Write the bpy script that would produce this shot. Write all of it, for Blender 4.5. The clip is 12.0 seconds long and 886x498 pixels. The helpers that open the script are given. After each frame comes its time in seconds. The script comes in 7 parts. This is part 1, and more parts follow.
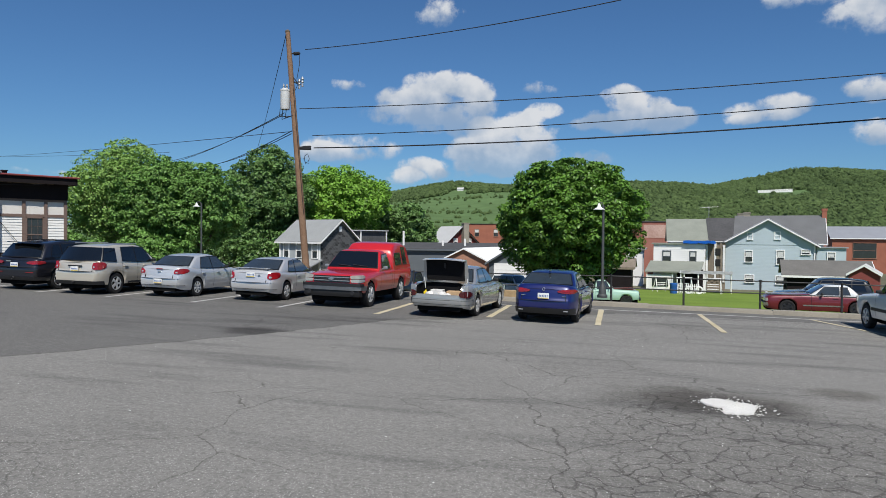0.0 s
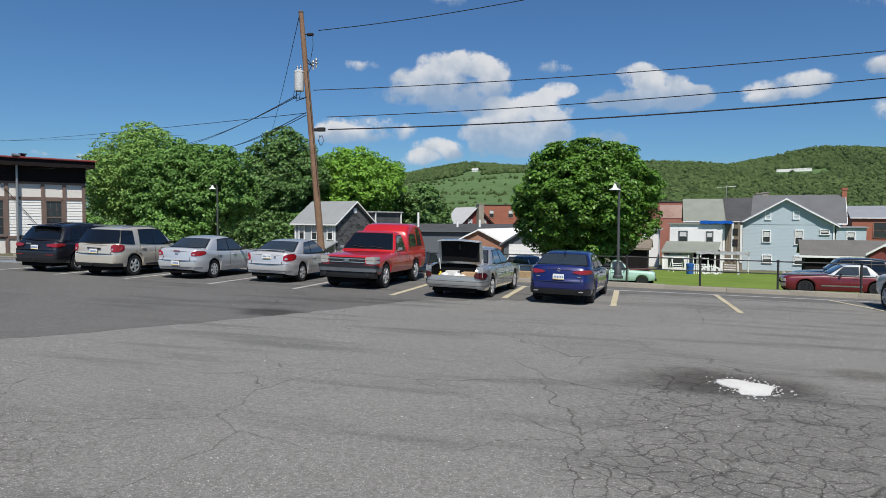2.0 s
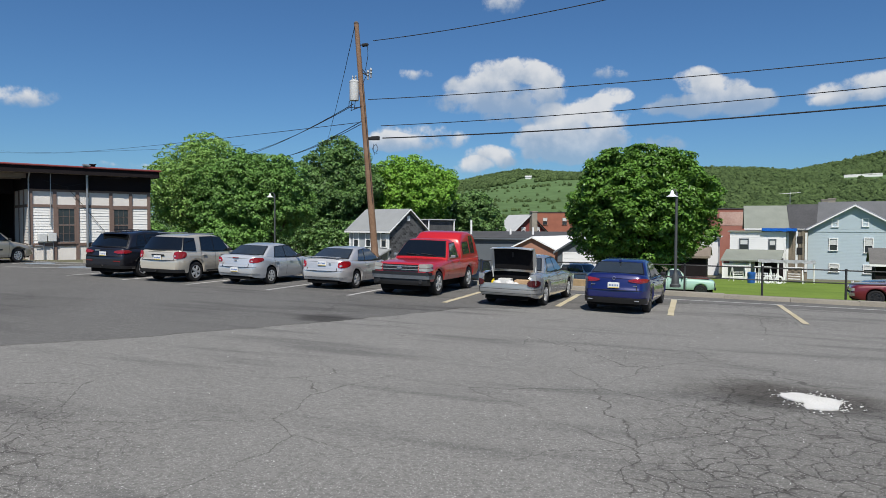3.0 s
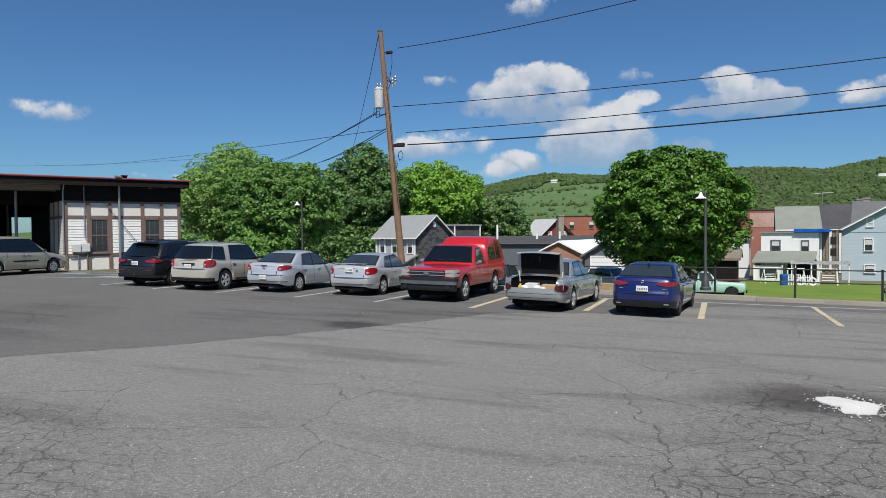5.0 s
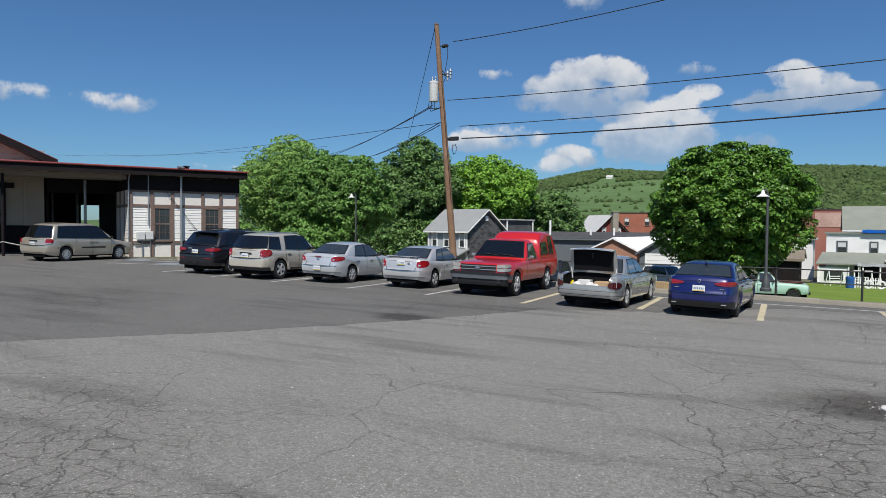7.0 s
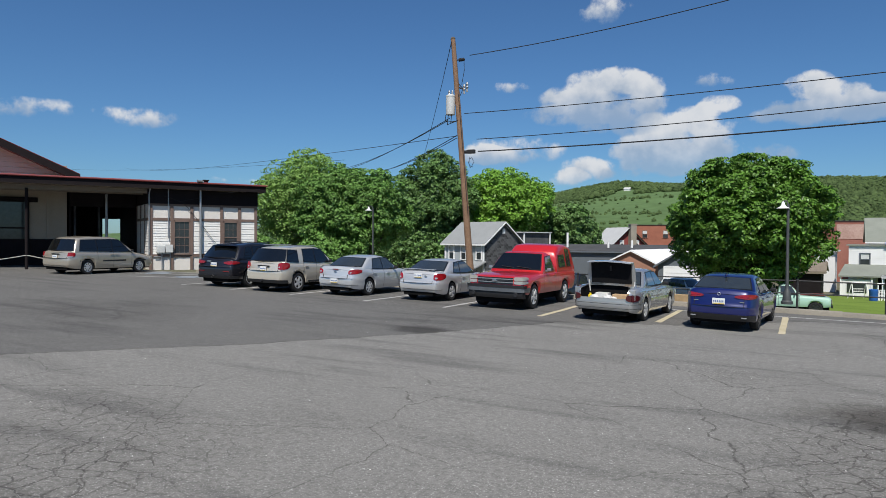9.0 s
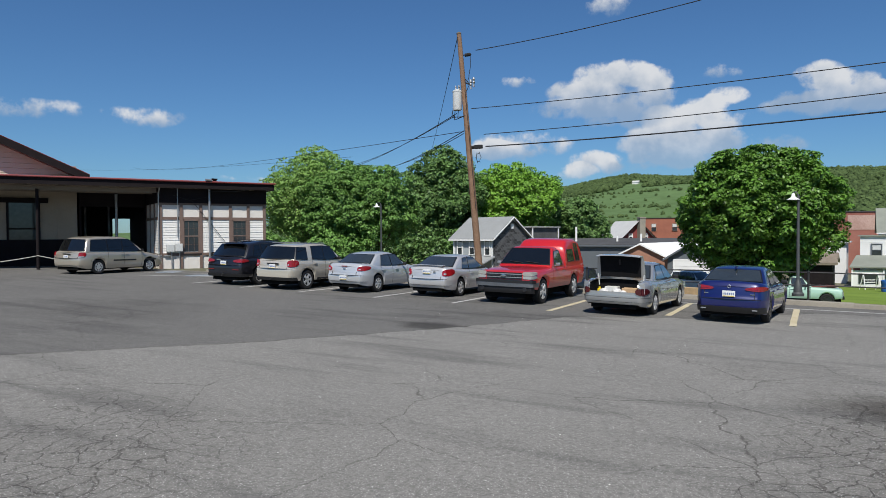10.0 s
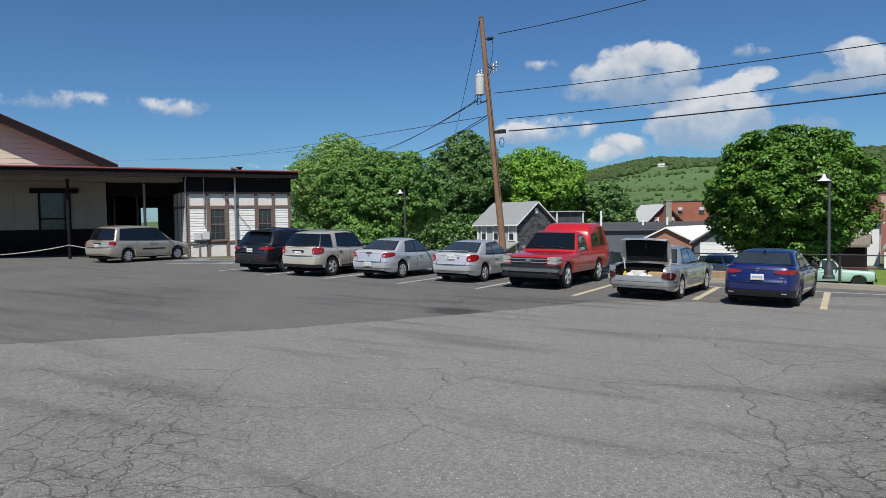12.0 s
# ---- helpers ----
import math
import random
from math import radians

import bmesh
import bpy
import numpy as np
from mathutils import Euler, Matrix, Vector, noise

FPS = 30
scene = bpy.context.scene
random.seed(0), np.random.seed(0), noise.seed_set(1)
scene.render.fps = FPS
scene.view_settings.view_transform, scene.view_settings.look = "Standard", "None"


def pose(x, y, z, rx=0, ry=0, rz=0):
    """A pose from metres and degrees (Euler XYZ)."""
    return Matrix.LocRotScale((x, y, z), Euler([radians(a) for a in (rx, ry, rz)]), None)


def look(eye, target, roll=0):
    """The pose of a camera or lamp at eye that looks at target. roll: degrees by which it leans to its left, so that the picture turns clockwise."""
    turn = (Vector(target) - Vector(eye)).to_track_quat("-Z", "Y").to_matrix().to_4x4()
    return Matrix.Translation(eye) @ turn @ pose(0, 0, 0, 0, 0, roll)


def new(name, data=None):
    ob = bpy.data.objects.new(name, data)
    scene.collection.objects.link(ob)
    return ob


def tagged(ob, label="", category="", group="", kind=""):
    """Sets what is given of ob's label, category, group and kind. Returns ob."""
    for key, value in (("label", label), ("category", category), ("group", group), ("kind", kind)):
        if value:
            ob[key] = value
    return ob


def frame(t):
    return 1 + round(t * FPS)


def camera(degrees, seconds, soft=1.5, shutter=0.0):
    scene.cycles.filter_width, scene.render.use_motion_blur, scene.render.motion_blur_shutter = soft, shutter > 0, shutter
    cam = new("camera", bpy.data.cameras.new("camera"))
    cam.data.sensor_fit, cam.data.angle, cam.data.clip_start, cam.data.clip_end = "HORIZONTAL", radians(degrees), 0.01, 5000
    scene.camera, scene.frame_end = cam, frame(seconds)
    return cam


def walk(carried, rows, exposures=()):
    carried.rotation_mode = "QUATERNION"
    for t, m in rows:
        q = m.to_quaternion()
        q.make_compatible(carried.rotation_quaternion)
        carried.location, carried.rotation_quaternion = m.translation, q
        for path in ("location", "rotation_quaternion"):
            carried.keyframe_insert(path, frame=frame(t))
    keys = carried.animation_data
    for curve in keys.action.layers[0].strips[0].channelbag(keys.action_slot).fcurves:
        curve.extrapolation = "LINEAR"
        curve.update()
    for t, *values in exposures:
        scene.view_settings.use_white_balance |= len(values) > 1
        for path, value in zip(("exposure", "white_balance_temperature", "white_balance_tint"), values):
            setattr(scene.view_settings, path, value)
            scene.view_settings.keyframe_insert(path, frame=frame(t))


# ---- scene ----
cam = camera(65.3, 12.0, 0.75)
EYE = 1.983
GX, GY = -0.02066, -0.00715
ROWS = [
    (0.0, 13.606, -0.935, -0.531),
    (0.5, 14.176, -1.124, -0.156),
    (1.0, 14.238, -1.344, -0.063),
    (1.5, 14.171, -1.89, -0.139),
    (2.0, 14.822, -2.501, -0.289),
    (2.5, 17.499, -1.959, -0.113),
    (3.0, 19.203, -1.898, -0.262),
    (4.8, 20.469, -1.372, 0.362),
    (5.0, 21.355, -1.434, 0.525),
    (5.5, 22.289, -1.592, 0.612),
    (6.0, 23.057, -2.1, 0.899),
    (6.5, 24.447, -2.283, 0.419),
    (7.0, 25.682, -1.93, -0.489),
    (7.5, 26.356, -0.927, -1.154),
    (9.5, 27.426, -0.981, -0.001),
    (10.0, 27.763, -1.238, 0.318),
    (10.5, 28.224, -1.373, 0.268),
    (11.0, 28.817, -1.685, 0.813),
    (11.5, 29.484, -2.245, 1.332),
    (12.0, 29.73, -2.4, 0.927),
]
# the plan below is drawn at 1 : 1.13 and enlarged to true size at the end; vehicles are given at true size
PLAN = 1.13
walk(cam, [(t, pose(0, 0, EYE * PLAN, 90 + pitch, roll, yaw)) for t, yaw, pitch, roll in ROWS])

# ---- world, sun ----
SUN_FROM = Vector((0.21, -0.56, 0.80)).normalized()
sun_data = bpy.data.lights.new("sun", "SUN")
sun_data.energy, sun_data.angle, sun_data.color = 5.3, radians(0.6), (1.0, 0.955, 0.88)
sun = new("sun", sun_data)
sun.matrix_world = look(SUN_FROM * 50, (0, 0, 0))
scene.view_settings.exposure = 0.0

# clouds, bank by bank: azimuth from +y towards +x, elevation, half widths in degrees, weight
TALL_BANK = [(-15.2, 12.55, 1.9, 0.94, 1.0), (-12.6, 12.55, 1.8, 1.02, 1.0), (-10.8, 12.15, 1.6, 0.85, 0.9), (-16.6, 11.15, 2.6, 1.1, 0.9), (-13.2, 10.85, 4.2, 1.44, 1.0), (-17.4, 9.95, 3.2, 0.77, 0.85), (-13.6, 9.15, 3.8, 0.85, 0.85)]
MIDDLE_BANK = [(-5.5, 10.35, 1.6, 0.72, 0.9), (-7.2, 9.75, 1.6, 0.81, 1.0), (-9.2, 8.95, 2.0, 0.99, 1.0), (-6.6, 8.35, 3.0, 1.08, 0.9), (-8.8, 7.35, 4.6, 1.08, 0.9), (-11.6, 6.95, 2.2, 1.08, 1.0), (-6.4, 6.35, 6.2, 0.9, 0.9), (-10.4, 5.65, 3.4, 0.72, 0.9)]
EASTERN_BANK = [(0.6, 11.25, 1.6, 0.88, 1.0), (2.4, 10.45, 2.0, 0.97, 1.0), (4.3, 9.55, 2.2, 0.79, 0.9), (-0.8, 9.65, 1.9, 0.88, 0.9), (1.6, 9.15, 4.6, 0.79, 0.9)]
LOW_PUFFS = [(-21.3, 7.2, 4.0, 1.1, 0.95), (-23.6, 7.0, 2.0, 0.7, 0.95), (-15.4, 5.7, 1.9, 0.9, 0.95), (-16.8, 5.0, 1.4, 0.6, 0.95)]
FAR_PUFFS = [(-14.1, 18.0, 1.8, 1.1, 0.9), (-21.8, 12.0, 1.6, 0.5, 0.9), (-5.9, 12.3, 1.6, 0.6, 0.9), (11.8, 9.8, 3.2, 0.9, 0.9), (11.0, 9.2, 2.2, 0.5, 0.9), (17.0, 15.6, 2.6, 1.2, 0.9), (19.3, 17.0, 2.4, 1.3, 0.9), (13.0, 17.4, 3.0, 0.7, 0.9), (18.2, 7.7, 2.2, 0.9, 0.9), (18.6, 10.6, 2.0, 0.9, 0.9)]
WESTERN_PUFFS = [(-59.4, 9.0, 4.6, 0.8, 0.62), (-51.0, 9.0, 3.0, 0.75, 0.75), (-43.1, 4.4, 2.3, 0.3, 0.6)]
# each bank with the height of its middle and half its depth, or None where every puff is lit by itself
CLOUDS = [(p, 11.4, 2.6) for p in TALL_BANK] + [(p, 8.2, 2.8) for p in MIDDLE_BANK] + [(p, 10.6, 2.0) for p in EASTERN_BANK]
CLOUDS += [(p, p[1], p[3]) for p in LOW_PUFFS + FAR_PUFFS + WESTERN_PUFFS]


def build_world():
    w = bpy.data.worlds.new("sky")
    scene.world = w
    w.use_nodes = True
    nt = w.node_tree
    nt.nodes.clear()
    N, K = nt.nodes.new, nt.links.new

    def math_node(op, a, b=None, clamp=False):
        n = N("ShaderNodeMath")
        n.operation, n.use_clamp = op, clamp
        for i, v in enumerate((a, b)):
            if v is None:
                continue
            if isinstance(v, (int, float)):
                n.inputs[i].default_value = v
            else:
                K(v, n.inputs[i])
        return n.outputs[0]

    sky = N("ShaderNodeTexSky")
    sky.sky_type, sky.sun_disc = "NISHITA", False
    sky.sun_elevation = math.asin(SUN_FROM.z)
    sky.sun_rotation = math.atan2(SUN_FROM.x, SUN_FROM.y)
    sky.altitude, sky.air_density, sky.dust_density, sky.ozone_density = 200, 1.0, 0.35, 2.6
    co = N("ShaderNodeTexCoord")
    d = co.outputs["Generated"]
    noise_n = N("ShaderNodeTexNoise")
    noise_n.inputs["Scale"].default_value, noise_n.inputs["Detail"].default_value = 24.0, 8.0
    noise_n.inputs["Roughness"].default_value = 0.6
    K(d, noise_n.inputs["Vector"])
    # the lookup is bent by a coarse noise, so that no puff keeps its plain outline
    bend = N("ShaderNodeTexNoise")
    bend.inputs["Scale"].default_value, bend.inputs["Detail"].default_value = 11.0, 6.0
    K(d, bend.inputs["Vector"])
    shift = N("ShaderNodeVectorMath")
    shift.operation = "MULTIPLY_ADD"
    shift.inputs[1].default_value = (0.045, 0.045, 0.03)
    K(bend.outputs["Color"], shift.inputs[0])
    K(d, shift.inputs[2])
    back = N("ShaderNodeVectorMath")
    back.operation = "SUBTRACT"
    back.inputs[1].default_value = (0.0225, 0.0225, 0.015)
    K(shift.outputs[0], back.inputs[0])
    v = back.outputs[0]
    field, shade = None, None
    for (az, el, a, b, wt), mid, deep in CLOUDS:
        rise, slope = (el - mid) / deep, b / deep
        az, el = radians(az), radians(el)
        c = Vector((math.sin(az) * math.cos(el), math.cos(az) * math.cos(el), math.sin(el)))
        e = Vector((math.cos(az), -math.sin(az), 0))
        n = e.cross(c)
        dots = []
        for vec, size in ((e, a), (n, b)):
            dp = N("ShaderNodeVectorMath")
            dp.operation = "DOT_PRODUCT"
            K(v, dp.inputs[0])
            dp.inputs[1].default_value = vec / math.sin(radians(size))
            dots.append(math_node("SUBTRACT", dp.outputs["Value"], vec.dot(c) / math.sin(radians(size))))
        r2 = math_node("ADD", math_node("MULTIPLY", dots[0], dots[0]), math_node("MULTIPLY", dots[1], dots[1]))
        f = math_node("MULTIPLY", math_node("MAXIMUM", math_node("SUBTRACT", 1.15, math_node("MULTIPLY", r2, 0.72)), 0.0), wt)
        s = math_node("MULTIPLY", f, math_node("ADD", math_node("MULTIPLY", dots[1], slope), rise))
        field = f if field is None else math_node("ADD", field, f)
        shade = s if shade is None else math_node("ADD", shade, s)
    # the banks stand in front of the car park alone
    ahead = N("ShaderNodeSeparateXYZ")
    K(d, ahead.inputs[0])
    field = math_node("MULTIPLY", field, math_node("GREATER_THAN", ahead.outputs["Y"], 0.0))
    high = math_node("DIVIDE", shade, math_node("MAXIMUM", field, 0.05))
    nz = math_node("MULTIPLY", math_node("SUBTRACT", noise_n.outputs["Fac"], 0.5), 3.7)
    nz = math_node("MULTIPLY", nz, math_node("MINIMUM", math_node("MULTIPLY", field, 2.2), 1.0))
    dens = math_node("ADD", math_node("MINIMUM", field, 1.5), nz)
    cover = N("ShaderNodeMapRange")
    cover.interpolation_type = "SMOOTHSTEP"
    cover.inputs["From Min"].default_value, cover.inputs["From Max"].default_value = 0.28, 1.15
    K(dens, cover.inputs["Value"])
    fine = N("ShaderNodeTexNoise")
    fine.inputs["Scale"].default_value, fine.inputs["Detail"].default_value = 30.0, 6.0
    K(d, fine.inputs["Vector"])
    lit = math_node("ADD", high, math_node("MULTIPLY", math_node("SUBTRACT", fine.outputs["Fac"], 0.5), 3.2))
    ramp = N("ShaderNodeMapRange")
    ramp.interpolation_type = "SMOOTHSTEP"
    ramp.inputs["From Min"].default_value, ramp.inputs["From Max"].default_value = -1.0, 0.85
    K(lit, ramp.inputs["Value"])
    thin = N("ShaderNodeMapRange")
    thin.inputs["From Min"].default_value, thin.inputs["From Max"].default_value = -1.1, 0.1
    thin.inputs["To Min"].default_value, thin.inputs["To Max"].default_value = 0.5, 0.95
    K(high, thin.inputs["Value"])
    col = N("ShaderNodeMix")
    col.data_type = "RGBA"
    col.inputs[6].default_value, col.inputs[7].default_value = (0.40, 0.50, 0.64, 1), (0.84, 0.86, 0.89, 1)
    K(ramp.outputs[0], col.inputs[0])
    bg, cl, mix, out = N("ShaderNodeBackground"), N("ShaderNodeBackground"), N("ShaderNodeMixShader"), N("ShaderNodeOutputWorld")
    tint = N("ShaderNodeMix")
    tint.data_type, tint.blend_type = "RGBA", "MULTIPLY"
    tint.inputs[0].default_value = 1.0
    tint.inputs[7].default_value = (0.56, 0.88, 1.19, 1)
    K(sky.outputs[0], tint.inputs[6])
    K(tint.outputs[2], bg.inputs[0])
    bg.inputs[1].default_value = 0.072
    K(col.outputs[2], cl.inputs[0])
    cl.inputs[1].default_value = 0.85
    K(math_node("MULTIPLY", cover.outputs[0], thin.outputs[0]), mix.inputs[0])
    K(bg.outputs[0], mix.inputs[1])
    K(cl.outputs[0], mix.inputs[2])
    K(mix.outputs[0], out.inputs[0])


build_world()

# ---- materials ----


def material(name, base, rough=0.6, metal=0.0, vary=0.15, scale=3.0, fine=40.0, bump=0.0, coat=0.0, island=0.0, obj=0.0, spec=0.5, second=None, trans=0.0):
    """Base colour with two scales of variation, fine relief, and random shifts by island or by object."""
    m = bpy.data.materials.new(name)
    m.use_nodes = True
    nt = m.node_tree
    N, K = nt.nodes.new, nt.links.new
    p = nt.nodes["Principled BSDF"]
    p.inputs["Roughness"].default_value, p.inputs["Metallic"].default_value = rough, metal
    p.inputs["Coat Weight"].default_value, p.inputs["Coat Roughness"].default_value = coat, 0.04
    p.inputs["Specular IOR Level"].default_value = spec
    co = N("ShaderNodeTexCoord")
    big, small = N("ShaderNodeTexNoise"), N("ShaderNodeTexNoise")
    for n, s, det in ((big, scale, 4.0), (small, fine, 3.0)):
        n.inputs["Scale"].default_value, n.inputs["Detail"].default_value = s, det
        K(co.outputs["Object"], n.inputs["Vector"])
    add = N("ShaderNodeMath")
    add.operation = "ADD"
    K(big.outputs["Fac"], add.inputs[0])
    K(small.outputs["Fac"], add.inputs[1])
    total = add.outputs[0]
    for amount, node, sock in ((island, "ShaderNodeNewGeometry", "Random Per Island"), (obj, "ShaderNodeObjectInfo", "Random")):
        if amount:
            src = N(node)
            mul = N("ShaderNodeMath")
            mul.operation = "MULTIPLY_ADD"
            mul.inputs[1].default_value = amount * 2
            mul.inputs[2].default_value = -amount
            K(src.outputs[sock], mul.inputs[0])
            plus = N("ShaderNodeMath")
            plus.operation = "ADD"
            K(total, plus.inputs[0])
            K(mul.outputs[0], plus.inputs[1])
            total = plus.outputs[0]
    rng = N("ShaderNodeMapRange")
    rng.inputs["From Min"].default_value, rng.inputs["From Max"].default_value = 0.5, 1.5
    K(total, rng.inputs["Value"])
    mix = N("ShaderNodeMix")
    mix.data_type = "RGBA"
    hi = second or tuple(min(1.0, c * (1 + vary)) for c in base)
    mix.inputs[6].default_value = (*[c * (1 - vary) for c in base], 1)
    mix.inputs[7].default_value = (*hi, 1)
    K(rng.outputs[0], mix.inputs[0])
    K(mix.outputs[2], p.inputs["Base Color"])
    if bump:
        b = N("ShaderNodeBump")
        b.inputs["Strength"].default_value, b.inputs["Distance"].default_value = bump, 0.02
        K(small.outputs["Fac"], b.inputs["Height"])
        K(b.outputs[0], p.inputs["Normal"])
    if trans:
        t = N("ShaderNodeBsdfTranslucent")
        K(mix.outputs[2], t.inputs[0])
        ms = N("ShaderNodeMixShader")
        ms.inputs[0].default_value = trans
        K(p.outputs[0], ms.inputs[1])
        K(t.outputs[0], ms.inputs[2])
        K(ms.outputs[0], nt.nodes["Material Output"].inputs[0])
    return m


def asphalt(name, base, crack, aggregate, stain=None, cell=0.36):
    """Asphalt with aggregate, tar-dark cracks in cells, worn patches and, where given, an oily stain (x, y, radius)."""
    m = material(name, base, rough=0.9, vary=0.13, scale=0.35, fine=9.0, bump=0.0, spec=0.25)
    nt = m.node_tree
    N, K = nt.nodes.new, nt.links.new
    p = nt.nodes["Principled BSDF"]
    col = p.inputs["Base Color"].links[0].from_socket
    co = N("ShaderNodeTexCoord").outputs["Object"]

    def mult(a_col, fac, colour):
        mx = N("ShaderNodeMix")
        mx.data_type, mx.blend_type = "RGBA", "MULTIPLY"
        K(fac, mx.inputs[0])
        K(a_col, mx.inputs[6])
        mx.inputs[7].default_value = (*colour, 1)
        return mx.outputs[2]

    def ranged(v, a, b, lo=0.0, hi=1.0):
        r = N("ShaderNodeMapRange")
        r.interpolation_type = "SMOOTHSTEP"
        for k, x in (("From Min", a), ("From Max", b), ("To Min", lo), ("To Max", hi)):
            r.inputs[k].default_value = x
        K(v, r.inputs["Value"])
        return r.outputs[0]

    warp = N("ShaderNodeTexNoise")
    warp.inputs["Scale"].default_value, warp.inputs["Detail"].default_value = 1.6, 5.0
    K(co, warp.inputs["Vector"])
    sc = N("ShaderNodeVectorMath")
    sc.operation = "MULTIPLY_ADD"
    sc.inputs[1].default_value = (0.5, 0.5, 0)
    K(warp.outputs["Color"], sc.inputs[0])
    K(co, sc.inputs[2])
    wide = N("ShaderNodeTexNoise")
    wide.inputs["Scale"].default_value, wide.inputs["Detail"].default_value = 0.16, 3.0
    K(co, wide.inputs["Vector"])
    away = N("ShaderNodeVectorMath")
    away.operation = "DISTANCE"
    away.inputs[1].default_value = (2.6, 6.6, 0)
    K(co, away.inputs[0])
    worn = N("ShaderNodeMath")
    worn.operation = "ADD"
    K(wide.outputs["Fac"], worn.inputs[0])
    K(ranged(away.outputs["Value"], 4.6, 1.5, 0.0, 0.2), worn.inputs[1])
    heights = []
    # ground between close cracks is stained darker
    col = mult(col, ranged(worn.outputs[0], 0.50, 0.74, 0.0, 0.5), (0.62, 0.61, 0.60))
    for size, width, lo, hi in ((1 / cell, 0.055, 0.50, 0.68), (0.45, 0.0055, 0.38, 0.54)):
        v = N("ShaderNodeTexVoronoi")
        v.feature = "DISTANCE_TO_EDGE"
        v.inputs["Scale"].default_value = size
        K(sc.outputs[0], v.inputs["Vector"])
        line = ranged(v.outputs["Distance"], width, width * 0.15)
        where = ranged(worn.outputs[0], lo, hi)
        mm = N("ShaderNodeMath")
        mm.operation = "MULTIPLY"
        K(line, mm.inputs[0])
        K(where, mm.inputs[1])
        m2 = N("ShaderNodeMath")
        m2.operation = "MULTIPLY"
        m2.inputs[1].default_value = crack
        K(mm.outputs[0], m2.inputs[0])
        col = mult(col, m2.outputs[0], (0.46, 0.45, 0.44))
        heights.append(mm.outputs[0])
    ag = N("ShaderNodeTexVoronoi")
    ag.inputs["Scale"].default_value = 52.0
    K(co, ag.inputs["Vector"])
    pale = N("ShaderNodeMix")
    pale.data_type = "RGBA"
    K(ranged(ag.outputs["Distance"], 0.34, 0.1, 0.0, aggregate), pale.inputs[0])
    K(col, pale.inputs[6])
    pale.inputs[7].default_value = (0.46, 0.45, 0.43, 1)
    col = pale.outputs[2]
    # a few bright stone chips among the aggregate
    chip = N("ShaderNodeTexVoronoi")
    chip.inputs["Scale"].default_value = 34.0
    K(co, chip.inputs["Vector"])
    tone = N("ShaderNodeSeparateColor")
    K(chip.outputs["Color"], tone.inputs[0])
    both = N("ShaderNodeMath")
    both.operation = "MULTIPLY"
    K(ranged(tone.outputs[0], 0.93, 0.96, 0.0, min(1.0, aggregate)), both.inputs[0])
    K(ranged(chip.outputs["Distance"], 0.36, 0.2, 0.0, 0.7), both.inputs[1])
    chips = N("ShaderNodeMix")
    chips.data_type = "RGBA"
    K(both.outputs[0], chips.inputs[0])
    K(col, chips.inputs[6])
    chips.inputs[7].default_value = (0.58, 0.57, 0.54, 1)
    col = chips.outputs[2]
    speck = N("ShaderNodeTexNoise")
    speck.inputs["Scale"].default_value, speck.inputs["Detail"].default_value, speck.inputs["Roughness"].default_value = 26.0, 8.0, 0.75
    K(co, speck.inputs["Vector"])
    col = mult(col, ranged(speck.outputs["Fac"], 0.56, 0.40, 0.0, 0.62), (0.5, 0.5, 0.5))
    # long tyre-worn streaks and tar smears
    st = N("ShaderNodeTexNoise")
    st.inputs["Scale"].default_value, st.inputs["Detail"].default_value = 1.0, 6.0
    mp = N("ShaderNodeMapping")
    mp.inputs["Rotation"].default_value = (0, 0, radians(-14))
    mp.inputs["Scale"].default_value = (0.22, 1.5, 1)
    K(co, mp.inputs["Vector"])
    K(mp.outputs[0], st.inputs["Vector"])
    col = mult(col, ranged(st.outputs["Fac"], 0.50, 0.70, 0.0, 0.75), (0.58, 0.58, 0.59))
    if stain:
        for cx, cy, rad, tone in stain:
            sub = N("ShaderNodeVectorMath")
            sub.operation = "SUBTRACT"
            sub.inputs[1].default_value = (cx, cy, 0)
            K(co, sub.inputs[0])
            flat = N("ShaderNodeVectorMath")
            flat.operation = "MULTIPLY"
            flat.inputs[1].default_value = (0.62, 1.0, 0)
            K(sub.outputs[0], flat.inputs[0])
            ln = N("ShaderNodeVectorMath")
            ln.operation = "LENGTH"
            K(flat.outputs[0], ln.inputs[0])
            wob = N("ShaderNodeMath")
            wob.operation = "MULTIPLY_ADD"
            wob.inputs[1].default_value = rad * 1.1
            K(warp.outputs["Fac"], wob.inputs[0])
            K(ln.outputs["Value"], wob.inputs[2])
            col = mult(col, ranged(wob.outputs[0], rad * 1.75, rad * 0.85, 0.0, 0.9), tone)
    K(col, p.inputs["Base Color"])
    grain = N("ShaderNodeTexNoise")
    grain.inputs["Scale"].default_value, grain.inputs["Detail"].default_value = 55.0, 4.0
    K(co, grain.inputs["Vector"])
    sub = N("ShaderNodeMath")
    sub.operation = "SUBTRACT"
    K(grain.outputs["Fac"], sub.inputs[0])
    K(heights[0], sub.inputs[1])
    b = N("ShaderNodeBump")
    b.inputs["Strength"].default_value, b.inputs["Distance"].default_value = 0.55, 0.012
    K(sub.outputs[0], b.inputs["Height"])
    K(b.outputs[0], p.inputs["Normal"])
    return m


def glass_pane(name, tint=(0.006, 0.008, 0.009), rough=0.03, coat=0.0):
    return material(name, tint, rough=rough, vary=0.3, scale=1.2, fine=6.0, spec=0.6, coat=coat)


